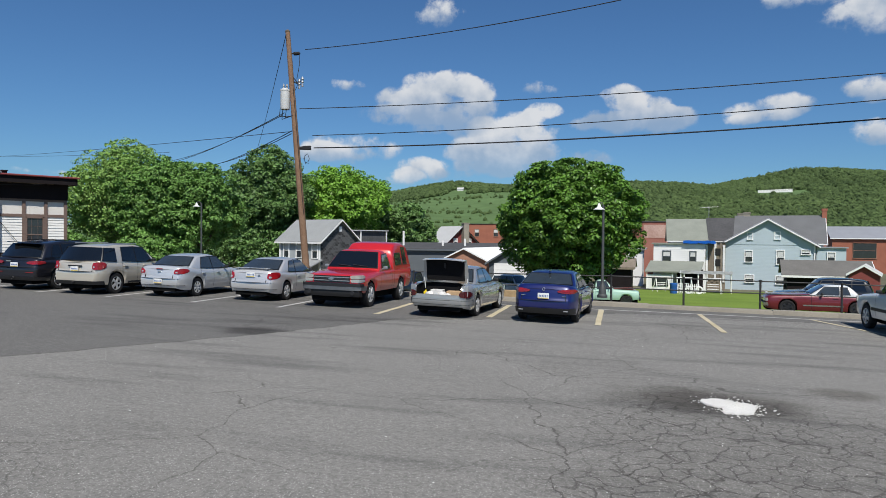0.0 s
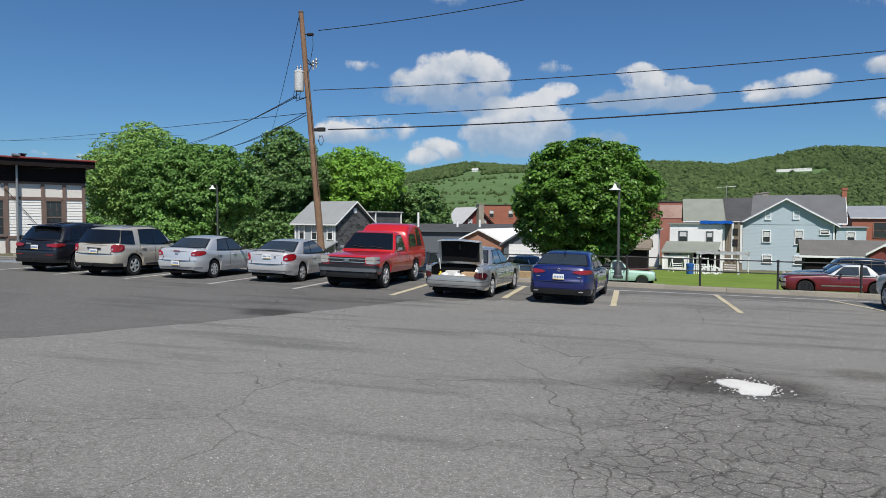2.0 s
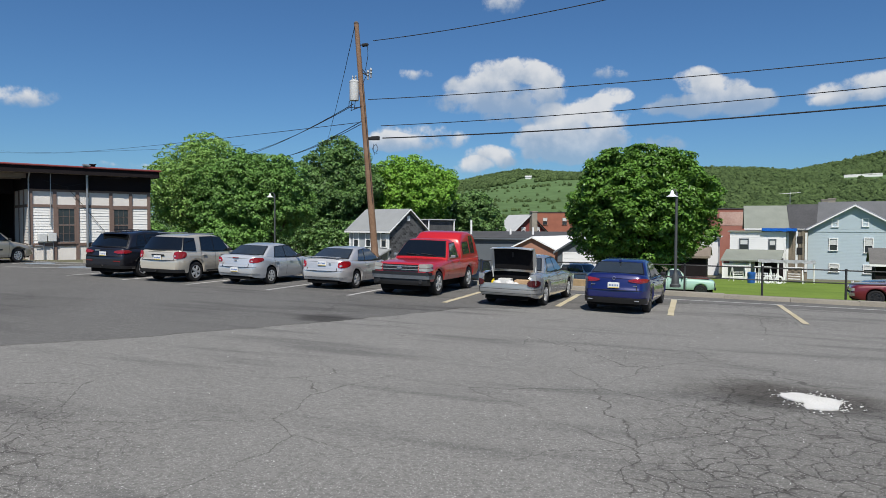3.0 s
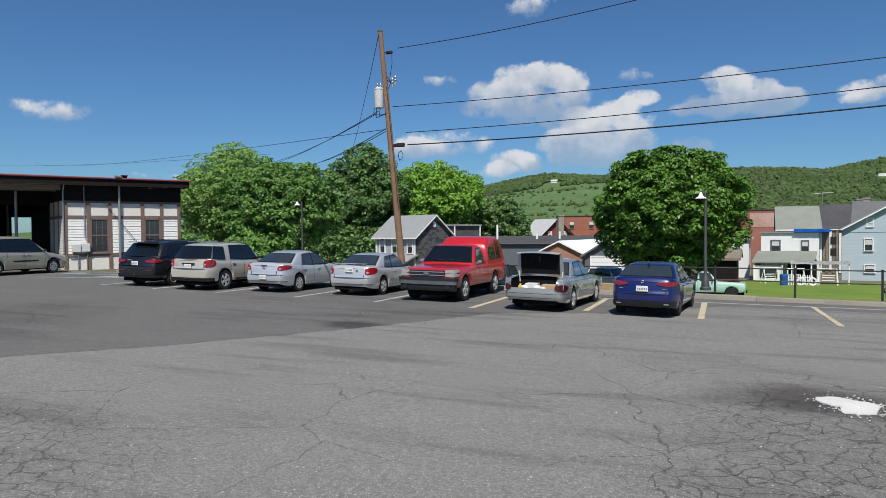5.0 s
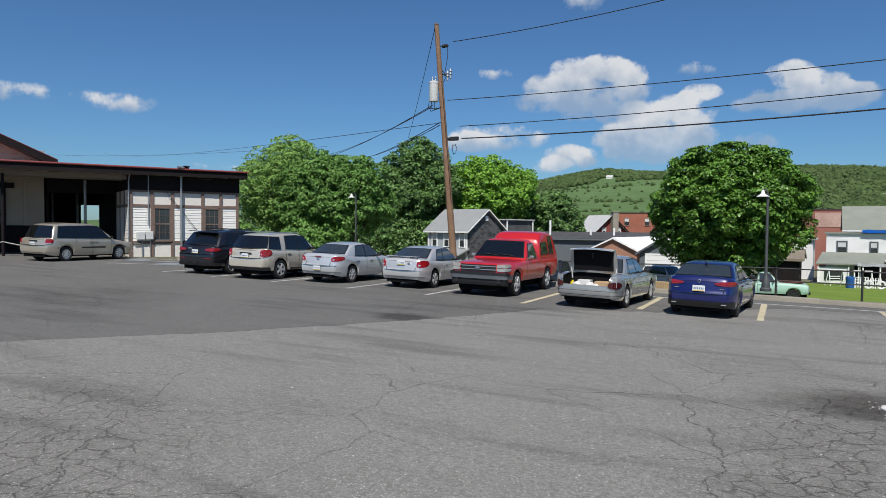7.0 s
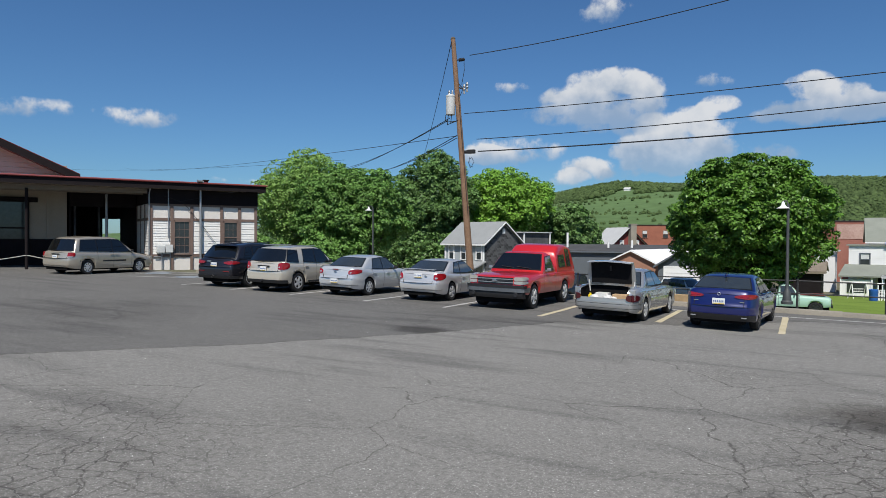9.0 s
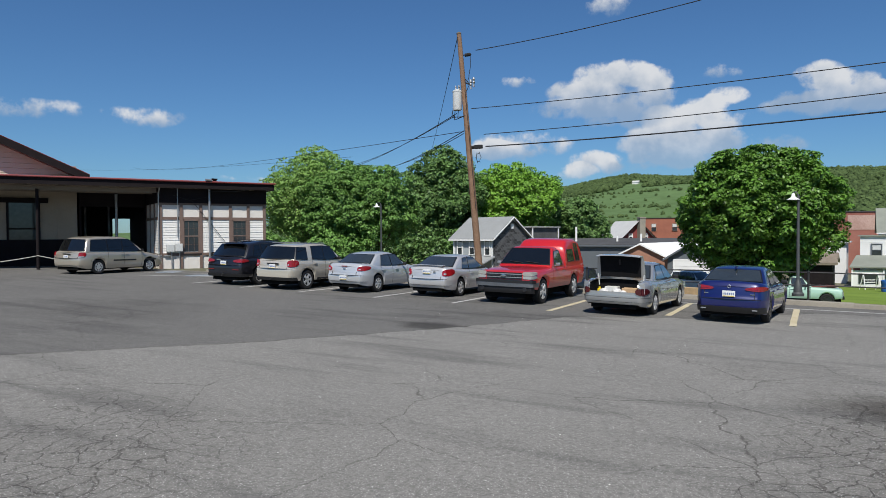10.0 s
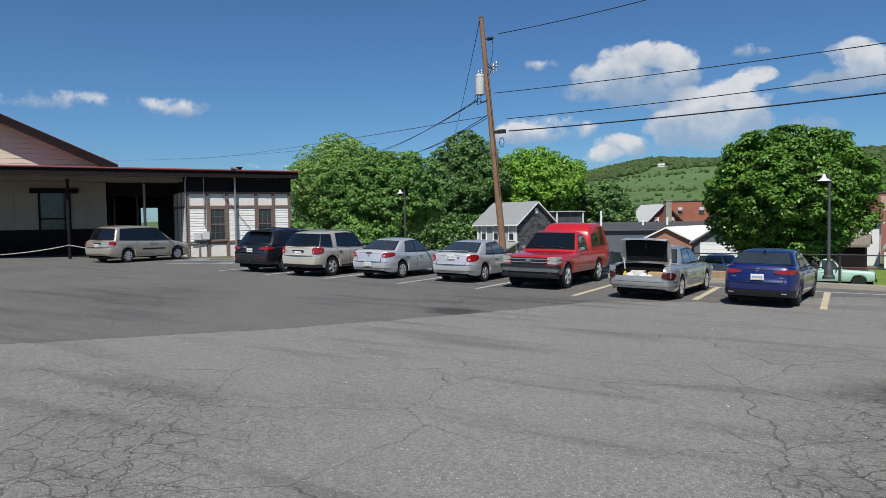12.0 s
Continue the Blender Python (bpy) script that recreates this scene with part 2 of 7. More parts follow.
M = dict(
    asphalt_old=asphalt("asphalt_old", (0.210, 0.204, 0.189), 0.92, 0.95, cell=0.25, stain=[(1.25, 9.45, 0.85, (0.40, 0.38, 0.36)), (3.2, 10.6, 0.4, (0.6, 0.58, 0.56))]),
    asphalt_new=asphalt("asphalt_new", (0.140, 0.136, 0.128), 0.3, 0.4, stain=[(-6.9, 12.7, 0.6, (0.36, 0.35, 0.34)), (-4.6, 15.6, 0.6, (0.45, 0.44, 0.43))], cell=1.3),
    line_white=material("line_white", (0.38, 0.375, 0.36), 0.8, vary=0.3, scale=2.0, fine=25, bump=0.1),
    line_yellow=material("line_yellow", (0.50, 0.42, 0.24), 0.8, vary=0.3, scale=2.0, fine=25, bump=0.1, second=(0.58, 0.52, 0.38)),
    line_blue=material("line_blue", (0.17, 0.21, 0.25), 0.8, vary=0.35, scale=2.0, fine=25),
    patch=material("patch", (0.62, 0.61, 0.58), 0.9, vary=0.12, scale=4, fine=60, bump=0.6),
    concrete=material("concrete", (0.27, 0.245, 0.20), 0.9, vary=0.25, scale=1.2, fine=22, bump=0.5),
    soil=material("soil", (0.10, 0.115, 0.05), 0.95, vary=0.4, scale=0.2, fine=5, bump=0.6, second=(0.16, 0.14, 0.09)),
    lawn=material("lawn", (0.115, 0.19, 0.025), 0.95, vary=0.25, scale=0.35, fine=9, bump=0.5, spec=0.2, second=(0.19, 0.27, 0.045)),
    meadow=material("meadow", (0.090, 0.145, 0.058), 0.95, vary=0.35, scale=0.01, fine=0.09, spec=0.1),
    tyre=material("tyre", (0.010, 0.010, 0.011), 0.85, vary=0.3, scale=6, fine=40, bump=0.2),
    black_plastic=material("black_plastic", (0.012, 0.012, 0.013), 0.55, vary=0.25, scale=4, fine=60, bump=0.1),
    underbody=material("underbody", (0.006, 0.006, 0.006), 0.95, vary=0.3, spec=0.1),
    chrome=material("chrome", (0.72, 0.73, 0.75), 0.18, 1.0, vary=0.06, scale=3, fine=30),
    rim=material("rim", (0.58, 0.59, 0.60), 0.4, 0.45, vary=0.15, scale=6, fine=30),
    dark_rim=material("dark_rim", (0.07, 0.07, 0.075), 0.35, 0.7, vary=0.2, scale=6, fine=30),
    car_glass=glass_pane("car_glass", (0.030, 0.036, 0.038), 0.04, 1.0),
    tinted_glass=glass_pane("tinted_glass", (0.005, 0.006, 0.007), 0.04, 0.5),
    window_seal=material("window_seal", (0.010, 0.010, 0.011), 0.35, vary=0.2, scale=5, fine=50),
    window_glass=glass_pane("window_glass", (0.03, 0.036, 0.04), 0.08),
    red_lens=material("red_lens", (0.27, 0.008, 0.012), 0.12, vary=0.45, scale=8, fine=50, coat=0.6),
    dark_red_lens=material("dark_red_lens", (0.22, 0.016, 0.018), 0.12, vary=0.25, scale=8, fine=50, coat=0.6),
    clear_lens=material("clear_lens", (0.46, 0.47, 0.46), 0.12, 0.4, vary=0.25, scale=9, fine=40, coat=0.8),
    boot_lens=material("boot_lens", (0.060, 0.008, 0.010), 0.15, vary=0.4, scale=8, fine=50, coat=0.6),
    head_lens=material("head_lens", (0.33, 0.325, 0.30), 0.12, vary=0.25, scale=9, fine=40, coat=0.8),
    bumper_steel=material("bumper_steel", (0.20, 0.205, 0.21), 0.4, 0.7, vary=0.25, scale=4, fine=30),
    amber_lens=material("amber_lens", (0.75, 0.28, 0.03), 0.15, vary=0.2, coat=0.5),
    plate=material("plate", (0.66, 0.67, 0.66), 0.5, vary=0.08, scale=5, fine=40),
    plate_blue=material("plate_blue", (0.10, 0.16, 0.34), 0.5, vary=0.1),
    plate_gold=material("plate_gold", (0.60, 0.42, 0.08), 0.5, vary=0.1),
    # black of joints, and of shade painted in creases and openings
    seam_and_shade=material("seam_and_shade", (0.012, 0.012, 0.012), 0.9, vary=0.2),
    pole_wood=material("pole_wood", (0.225, 0.105, 0.050), 0.9, vary=0.45, scale=1.4, fine=14, bump=0.6, second=(0.29, 0.19, 0.125)),
    wire=material("wire", (0.012, 0.012, 0.013), 0.8, vary=0.2),
    steel=material("steel", (0.36, 0.37, 0.38), 0.45, 0.7, vary=0.2, scale=3, fine=25, bump=0.1),
    grey_enamel=material("grey_enamel", (0.52, 0.53, 0.52), 0.5, vary=0.15, scale=3, fine=20),
    rail_paint=material("rail_paint", (0.035, 0.035, 0.036), 0.6, 0.3, vary=0.4, scale=4, fine=30, bump=0.2),
    lamp_post=material("lamp_post", (0.07, 0.075, 0.075), 0.55, 0.3, vary=0.25, scale=3, fine=25),
    lamp_white=material("lamp_white", (0.78, 0.79, 0.79), 0.4, vary=0.06),
    siding_white=material("siding_white", (0.70, 0.69, 0.66), 0.6, vary=0.06, scale=2, fine=20, obj=0.2),
    stucco=material("stucco", (0.64, 0.61, 0.57), 0.85, vary=0.1, scale=2, fine=60, bump=0.4),
    # tan wall darkened: the porch shade is put into its colour
    hall_tan_shaded=material("hall_tan_shaded", (0.33, 0.275, 0.21), 0.8, vary=0.15, scale=1.0, fine=25, bump=0.15),
    tan_wall=material("tan_wall", (0.56, 0.495, 0.40), 0.75, vary=0.12, scale=1.0, fine=25, bump=0.15),
    brown_trim=material("brown_trim", (0.155, 0.105, 0.085), 0.65, vary=0.18, scale=3, fine=25, bump=0.1),
    # dark painted trim; also coloured in for shade in the depot passage
    dark_trim_and_shade=material("dark_trim_and_shade", (0.014, 0.011, 0.012), 0.9, vary=0.35, scale=2, fine=20, bump=0.15, spec=0.15),
    soffit=material("soffit", (0.20, 0.165, 0.13), 0.8, vary=0.2, scale=1.5, fine=18),
    red_roof=material("red_roof", (0.20, 0.035, 0.035), 0.55, vary=0.2, scale=1, fine=12, bump=0.1),
    dim_curtain=material("dim_curtain", (0.24, 0.255, 0.26), 0.9, vary=0.3, scale=6, fine=30),
    curtain=material("curtain", (0.52, 0.53, 0.52), 0.9, vary=0.15, scale=6, fine=30),
    rope=material("rope", (0.45, 0.43, 0.38), 0.9, vary=0.2),
    bark=material("bark", (0.11, 0.085, 0.06), 0.95, vary=0.3, scale=5, fine=20, bump=0.8),
    leaf_willow=material("leaf_willow", (0.205, 0.345, 0.085), 0.55, vary=0.35, scale=0.25, fine=3, island=0.5, trans=0.16, spec=0.3),
    leaf_mid=material("leaf_mid", (0.135, 0.265, 0.060), 0.55, vary=0.35, scale=0.25, fine=3, island=0.5, trans=0.12, spec=0.3),
    leaf_dark=material("leaf_dark", (0.110, 0.205, 0.056), 0.5, vary=0.35, scale=0.25, fine=3, island=0.5, trans=0.1, spec=0.35),
    leaf_bright=material("leaf_bright", (0.165, 0.325, 0.040), 0.5, vary=0.35, scale=0.25, fine=3, island=0.5, trans=0.14, spec=0.3),
    leaf_maple=material("leaf_maple", (0.092, 0.196, 0.026), 0.45, vary=0.4, scale=0.3, fine=3, island=0.5, trans=0.1, spec=0.35),
    forest=material("forest", (0.058, 0.094, 0.036), 0.9, vary=0.4, scale=0.012, fine=0.09, island=0.28, spec=0.1, second=(0.100, 0.148, 0.054)),
    grey_siding=material("grey_siding", (0.33, 0.36, 0.37), 0.7, vary=0.15, scale=1.2, fine=14, bump=0.1),
    shingle_siding=material("shingle_siding", (0.068, 0.069, 0.071), 0.95, obj=0.7, vary=0.6, scale=1.4, fine=7, bump=0.6, island=0.4),
    blue_siding=material("blue_siding", (0.40, 0.48, 0.525), 0.65, vary=0.06, scale=0.8, fine=14),
    white_siding=material("white_siding", (0.68, 0.68, 0.67), 0.65, vary=0.08, scale=0.8, fine=14),
    white_trim=material("white_trim", (0.76, 0.76, 0.75), 0.6, vary=0.06, scale=2, fine=20),
    roof_grey=material("roof_grey", (0.25, 0.26, 0.26), 0.85, vary=0.15, scale=0.8, fine=10, bump=0.3),
    roof_pale=material("roof_pale", (0.50, 0.50, 0.49), 0.6, vary=0.12, scale=0.8, fine=10, bump=0.2),
    roof_charcoal=material("roof_charcoal", (0.115, 0.118, 0.122), 0.85, vary=0.2, scale=0.8, fine=10, bump=0.3),
    roof_slate=material("roof_slate", (0.13, 0.125, 0.115), 0.9, vary=0.3, scale=0.8, fine=10, bump=0.3),
    roof_white=material("roof_white", (0.74, 0.74, 0.72), 0.6, vary=0.06, scale=0.8, fine=10),
    roof_olive=material("roof_olive", (0.21, 0.225, 0.19), 0.9, vary=0.2, scale=0.8, fine=10, bump=0.3),
    roof_dark=material("roof_dark", (0.06, 0.06, 0.062), 0.9, vary=0.4, scale=0.6, fine=5, bump=0.4),
    roof_metal=material("roof_metal", (0.30, 0.31, 0.33), 0.5, 0.2, vary=0.12, scale=0.8, fine=10),
    brick=material("brick", (0.29, 0.105, 0.065), 0.9, vary=0.25, scale=0.6, fine=14, bump=0.3),
    brick_worn=material("brick_worn", (0.28, 0.085, 0.060), 0.9, vary=0.3, scale=0.35, fine=12, bump=0.3, second=(0.38, 0.17, 0.13)),
    faded_paint=material("faded_paint", (0.40, 0.22, 0.17), 0.9, vary=0.25, scale=0.5, fine=9, second=(0.58, 0.42, 0.36)),
    brick_tan=material("brick_tan", (0.33, 0.17, 0.115), 0.9, vary=0.2, scale=0.6, fine=14, bump=0.3),
    dark_siding=material("dark_siding", (0.10, 0.115, 0.13), 0.75, vary=0.15, scale=0.8, fine=12),
    raw_wood=material("raw_wood", (0.20, 0.165, 0.125), 0.9, vary=0.4, scale=0.9, fine=10, bump=0.4),
    timber=material("timber", (0.34, 0.24, 0.13), 0.9, vary=0.3, scale=2, fine=14, bump=0.4),
    tarp=material("tarp", (0.012, 0.16, 0.62), 0.35, vary=0.2, scale=1.2, fine=9, bump=0.4),
    red_wood=material("red_wood", (0.20, 0.045, 0.04), 0.8, vary=0.2, scale=1.5, fine=14),
    carton=material("carton", (0.42, 0.28, 0.16), 0.85, vary=0.12, scale=4, fine=30),
    bag_white=material("bag_white", (0.58, 0.57, 0.55), 0.5, vary=0.1, scale=6, fine=40, bump=0.3),
    yellow_plastic=material("yellow_plastic", (0.75, 0.58, 0.02), 0.4, vary=0.1),
    blue_plastic=material("blue_plastic", (0.02, 0.10, 0.36), 0.4, vary=0.1),
    trunk_lining=material("trunk_lining", (0.010, 0.010, 0.011), 0.95, vary=0.4, scale=8, fine=60, bump=0.3, spec=0.1),
)


def paint(name, base, metal=0.0, rough=0.35):
    return material(name, base, rough=rough, metal=metal, vary=0.06, scale=1.5, fine=120, coat=1.0)


P = dict(
    blue=paint("paint_blue", (0.004, 0.009, 0.092), 0.15),
    silver=paint("paint_silver", (0.44, 0.45, 0.45), 0.6, 0.26),
    silver_blue=paint("paint_silver_blue", (0.56, 0.575, 0.585), 0.42, 0.28),
    silver_lilac=paint("paint_silver_lilac", (0.555, 0.555, 0.555), 0.42, 0.28),
    gold=paint("paint_gold", (0.60, 0.55, 0.46), 0.42, 0.28),
    beige=paint("paint_beige", (0.50, 0.45, 0.37), 0.55, 0.3),
    graphite=paint("paint_graphite", (0.012, 0.012, 0.017), 0.3),
    red=paint("paint_red", (0.47, 0.012, 0.014), 0.05),
    maroon=paint("paint_maroon", (0.14, 0.012, 0.016), 0.1),
    dark_red=paint("paint_dark_red", (0.07, 0.01, 0.012), 0.1),
    white=paint("paint_white", (0.62, 0.64, 0.64), 0.0),
    black=paint("paint_black", (0.010, 0.011, 0.012), 0.1),
    navy=paint("paint_navy", (0.012, 0.018, 0.04), 0.2),
    mint=paint("paint_mint", (0.34, 0.52, 0.43), 0.0, 0.5),
)

# ---- mesh helpers ----


def box(bm, c, s, rot=None, bevel=0.0):
    """A box at centre c of size s, turned by the matrix rot."""
    r = bmesh.ops.create_cube(bm, size=1.0)
    m = Matrix.Translation(c) @ (rot or Matrix()) @ Matrix.Diagonal((*s, 1))
    bmesh.ops.transform(bm, matrix=m, verts=r["verts"])
    if bevel:
        edges = list({e for v in r["verts"] for e in v.link_edges})
        bmesh.ops.bevel(bm, geom=edges, offset=bevel, segments=2, affect="EDGES", profile=0.6)


def tube(bm, a, b, ra, rb=None, n=10):
    a, b = Vector(a), Vector(b)
    rb = ra if rb is None else rb
    q = (b - a).to_track_quat("Z", "Y").to_matrix()
    rings = []
    for c, r in ((a, ra), (b, rb)):
        rings.append([bm.verts.new(c + q @ Vector((r * math.cos(2 * math.pi * i / n), r * math.sin(2 * math.pi * i / n), 0))) for i in range(n)])
    for i in range(n):
        bm.faces.new((rings[0][i], rings[0][(i + 1) % n], rings[1][(i + 1) % n], rings[1][i]))
    bm.faces.new(rings[0][::-1])
    bm.faces.new(rings[1])


def lathe(bm, profile, n=20, axis="Z", centre=(0, 0, 0)):
    """Turns (radius, along) pairs about an axis through centre."""
    rings = []
    for r, h in profile:
        ring = []
        for i in range(n):
            a = 2 * math.pi * i / n
            v = (r * math.cos(a), r * math.sin(a), h) if axis == "Z" else (h, r * math.cos(a), r * math.sin(a))
            ring.append(bm.verts.new(Vector(v) + Vector(centre)))
        rings.append(ring)
    for p, q in zip(rings, rings[1:]):
        for i in range(n):
            bm.faces.new((p[i], p[(i + 1) % n], q[(i + 1) % n], q[i]))
    return rings


def poly(bm, pts, thick=0.0, normal=None):
    """A flat polygon, pushed out along normal when thick."""
    f = bm.faces.new([bm.verts.new(p) for p in pts])
    if thick:
        f.normal_update()
        n = Vector(normal) if normal else f.normal
        r = bmesh.ops.extrude_face_region(bm, geom=[f])
        vs = [g for g in r["geom"] if isinstance(g, bmesh.types.BMVert)]
        bmesh.ops.translate(bm, vec=n * thick, verts=vs)
    return f


def mesh_of(name, bm, mat, smooth=None):
    bmesh.ops.recalc_face_normals(bm, faces=bm.faces)
    me = bpy.data.meshes.new(name)
    bm.to_mesh(me)
    bm.free()
    me.materials.append(mat)
    if smooth is not None:
        me.polygons.foreach_set("use_smooth", [True] * len(me.polygons))
        me.set_sharp_from_angle(angle=radians(smooth))
    return me


def part(name, bm, mat, parent=None, label="", smooth=None):
    ob = new(name, mesh_of(name, bm, mat, smooth))
    if parent:
        ob.parent = parent
    if label:
        ob["label"] = label
    return ob


def piece(name, me, parent, m):
    ob = new(name, me)
    ob.parent = parent
    ob.matrix_basis = m
    return ob


def thing(name, m, label, category, group=""):
    ob = new(name)
    ob.empty_display_size = 0.2
    ob.matrix_basis = m
    return tagged(ob, label, category, group)


def numpy_mesh(name, verts, faces, mat, smooth=False):
    """A mesh from arrays of vertices and of triangles or quads."""
    me = bpy.data.meshes.new(name)
    verts, faces = np.asarray(verts, np.float32), np.asarray(faces, np.int32)
    k = faces.shape[1]
    me.vertices.add(len(verts))
    me.vertices.foreach_set("co", verts.ravel())
    me.loops.add(faces.size)
    me.loops.foreach_set("vertex_index", faces.ravel())
    me.polygons.add(len(faces))
    me.polygons.foreach_set("loop_start", np.arange(0, faces.size, k, dtype=np.int32))
    me.polygons.foreach_set("loop_total", np.full(len(faces), k, np.int32))
    me.update(calc_edges=True)
    me.materials.append(mat)
    if smooth:
        me.polygons.foreach_set("use_smooth", [True] * len(faces))
    return me


def lot(x, y):
    """Height of the sloping car park."""
    return GX * x + GY * y


KERB_Y = 22.6

# ---- ground: one sheet from behind the camera to the hills ----


def smooth01(a):
    a = np.clip(a, 0, 1)
    return a * a * (3 - 2 * a)


def skyline(x):
    """Height of the far ridge above the valley by place across it."""
    return np.interp(x, [-1500, -900, -620, -430, -280, -186, -60, 26, 112, 203, 292, 500, 1500], [6, 6, 12, 44, 56, 68, 68, 68, 65, 80, 78, 88, 94])


def terrain(x, y):
    x, y = np.asarray(x, float), np.asarray(y, float)
    near = np.clip(lot(np.clip(x, -60, 30), np.clip(y, -40, 26)), -0.6, 1.2) - 0.03
    low = np.interp(y, [24, 29, 34, 41, 56, 72, 90, 300], [-0.45, -0.86, -1.18, -1.85, -2.3, -3.0, -3.4, -4.0])
    low = low + 1.1 * smooth01((-14 - x) / 14) * smooth01((70 - y) / 30)
    z = near + (low - near) * smooth01((y - 24.3) / 5.0)
    rise = smooth01((y - 280) / 640) ** 1.05
    bumps = 5.0 * np.sin(x * 0.011 + 1.3) * np.sin(y * 0.012) + 3.0 * np.sin(x * 0.031 + y * 0.017)
    back = 1 - 0.25 * smooth01((y - 930) / 500)
    z = z + rise * ((skyline(x) + 4) * back + bumps * (1 - smooth01((y - 820) / 80)))
    return z


def build_ground():
    xs = np.unique(np.concatenate([np.linspace(-1800, -120, 40), np.linspace(-120, 120, 121), np.linspace(120, 1800, 40)]))
    ys = np.unique(np.concatenate([np.linspace(-1500, -30, 16), np.linspace(-30, 22, 14), np.linspace(22, 40, 37), np.linspace(40, 120, 41), np.linspace(120, 1000, 90), np.linspace(1000, 2000, 12)]))
    X, Y = np.meshgrid(xs, ys)
    V = np.stack([X, Y, terrain(X, Y)], -1).reshape(-1, 3)
    n, m = len(xs), len(ys)
    i = (np.arange(m - 1)[:, None] * n + np.arange(n - 1)).ravel()
    F = np.stack([i, i + 1, i + n + 1, i + n], -1)
    me = numpy_mesh("ground", V, F, M["soil"], True)
    me.materials.append(M["lawn"])
    me.materials.append(M["meadow"])
    cx, cy = V[F].mean(1)[:, 0], V[F].mean(1)[:, 1]
    idx = np.zeros(len(F), np.int32)
    idx[(cy > 33) & (cy < 72) & (cx > -1)] = 1
    idx[cy > 180] = 2
    me.polygons.foreach_set("material_index", idx)
    tagged(new("ground", me), "grassy ground falling from the car park to the town and rising to hills", "ground", kind="structure")


build_ground()


def slab(name, outline, mat, top, label, category, thick=0.05, kind="structure"):
    """A sheet of paving or paint over an outline, lying on the sloping car park."""
    bm = bmesh.new()
    f = bm.faces.new([bm.verts.new((x, y, lot(x, y) + top)) for x, y in outline])
    f.normal_update()
    if f.normal.z < 0:
        f.normal_flip()
    r = bmesh.ops.extrude_face_region(bm, geom=[f])
    bmesh.ops.translate(bm, vec=(0, 0, -thick), verts=[g for g in r["geom"] if isinstance(g, bmesh.types.BMVert)])
    ob = part(name, bm, mat)
    return tagged(ob, label, category, kind=kind) if label else ob


slab("parking_lot", [(-60, -30), (30, -30), (30, KERB_Y), (-24, KERB_Y), (-60, KERB_Y)], M["asphalt_old"], 0.0, "old grey cracked asphalt of a sloping car park", "pavement", 0.3)


def rough_edge(a, b, n, amp, seed):
    rnd = random.Random(seed)
    return [(a[0] + (b[0] - a[0]) * i / n + rnd.uniform(-amp, amp), a[1] + (b[1] - a[1]) * i / n + rnd.uniform(-amp, amp)) for i in range(n + 1)]


edge = rough_edge((-13.6, 3.4), (-11.2, 5.7), 8, 0.03, 1) + rough_edge((-11.1, 5.8), (-8.55, 9.1), 20, 0.04, 2) + rough_edge((-8.5, 9.2), (-6.55, 12.6), 20, 0.05, 7) + rough_edge((-6.5, 12.7), (-5.1, 15.9), 16, 0.07, 3)
edge += rough_edge((-5.0, 16.1), (-2.6, 17.3), 12, 0.1, 4) + rough_edge((-2.3, 17.7), (0.3, 20.6), 8, 0.05, 5) + rough_edge((0.6, 20.7), (14, 20.9), 16, 0.04, 6)
slab("pavement", edge + [(14, KERB_Y - 0.01), (-59, KERB_Y - 0.01), (-59, 3.4)], M["asphalt_new"], 0.006, "newer dark asphalt laid over the older paving", "pavement", 0.02)

# ---- painted lines ----


def line(a, b, w, mat, name="parking_line", label="worn painted parking line on asphalt", top=0.012):
    a, b = Vector(a), Vector(b)
    n = Vector((-(b - a).y, (b - a).x)).normalized() * w / 2
    rnd = random.Random(int(a.x * 100 + a.y * 37))
    k = 14
    left, right = [], []
    for i in range(k + 1):
        c = a.lerp(b, i / k)
        left.append(c + n * rnd.uniform(0.82, 1.05))
        right.append(c - n * rnd.uniform(0.82, 1.05))
    slab(name, [(p.x, p.y) for p in left + right[::-1]], mat, top, label, "parking line", 0.004)


for x, near, mat in ((-19.4, 17.6, "line_white"), (-16.8, 17.3, "line_white"), (-14.2, 17.2, "line_white"), (-11.33, 17.1, "line_white"), (-8.7, 17.05, "line_white"), (-5.83, 16.85, "line_yellow"), (-3.02, 17.6, "line_yellow"), (-0.27, 17.2, "line_yellow")):
    line((x, near), (x + 0.03, 21.3), 0.13 if mat == "line_white" else 0.16, M[mat])
line((2.62, 17.2), (2.57, 21.5), 0.14, M["line_yellow"])
line((6.5, 18.6), (5.6, 21.65), 0.12, M["line_yellow"])
line((-5.8, 21.1), (-0.2, 21.4), 0.1, M["line_white"])
line((-0.2, 21.4), (5.6, 21.72), 0.1, M["line_white"], "parking_line", "white painted line across the heads of the stalls")
line((5.6, 21.72), (13, 21.9), 0.1, M["line_white"])
line((-25.6, 20.6), (-21.0, 22.8), 0.11, M["line_white"])
line((-24.2, 19.2), (-20.6, 20.9), 0.11, M["line_white"])
line((-26.4, 22.0), (-22.6, 23.4), 0.1, M["line_white"])


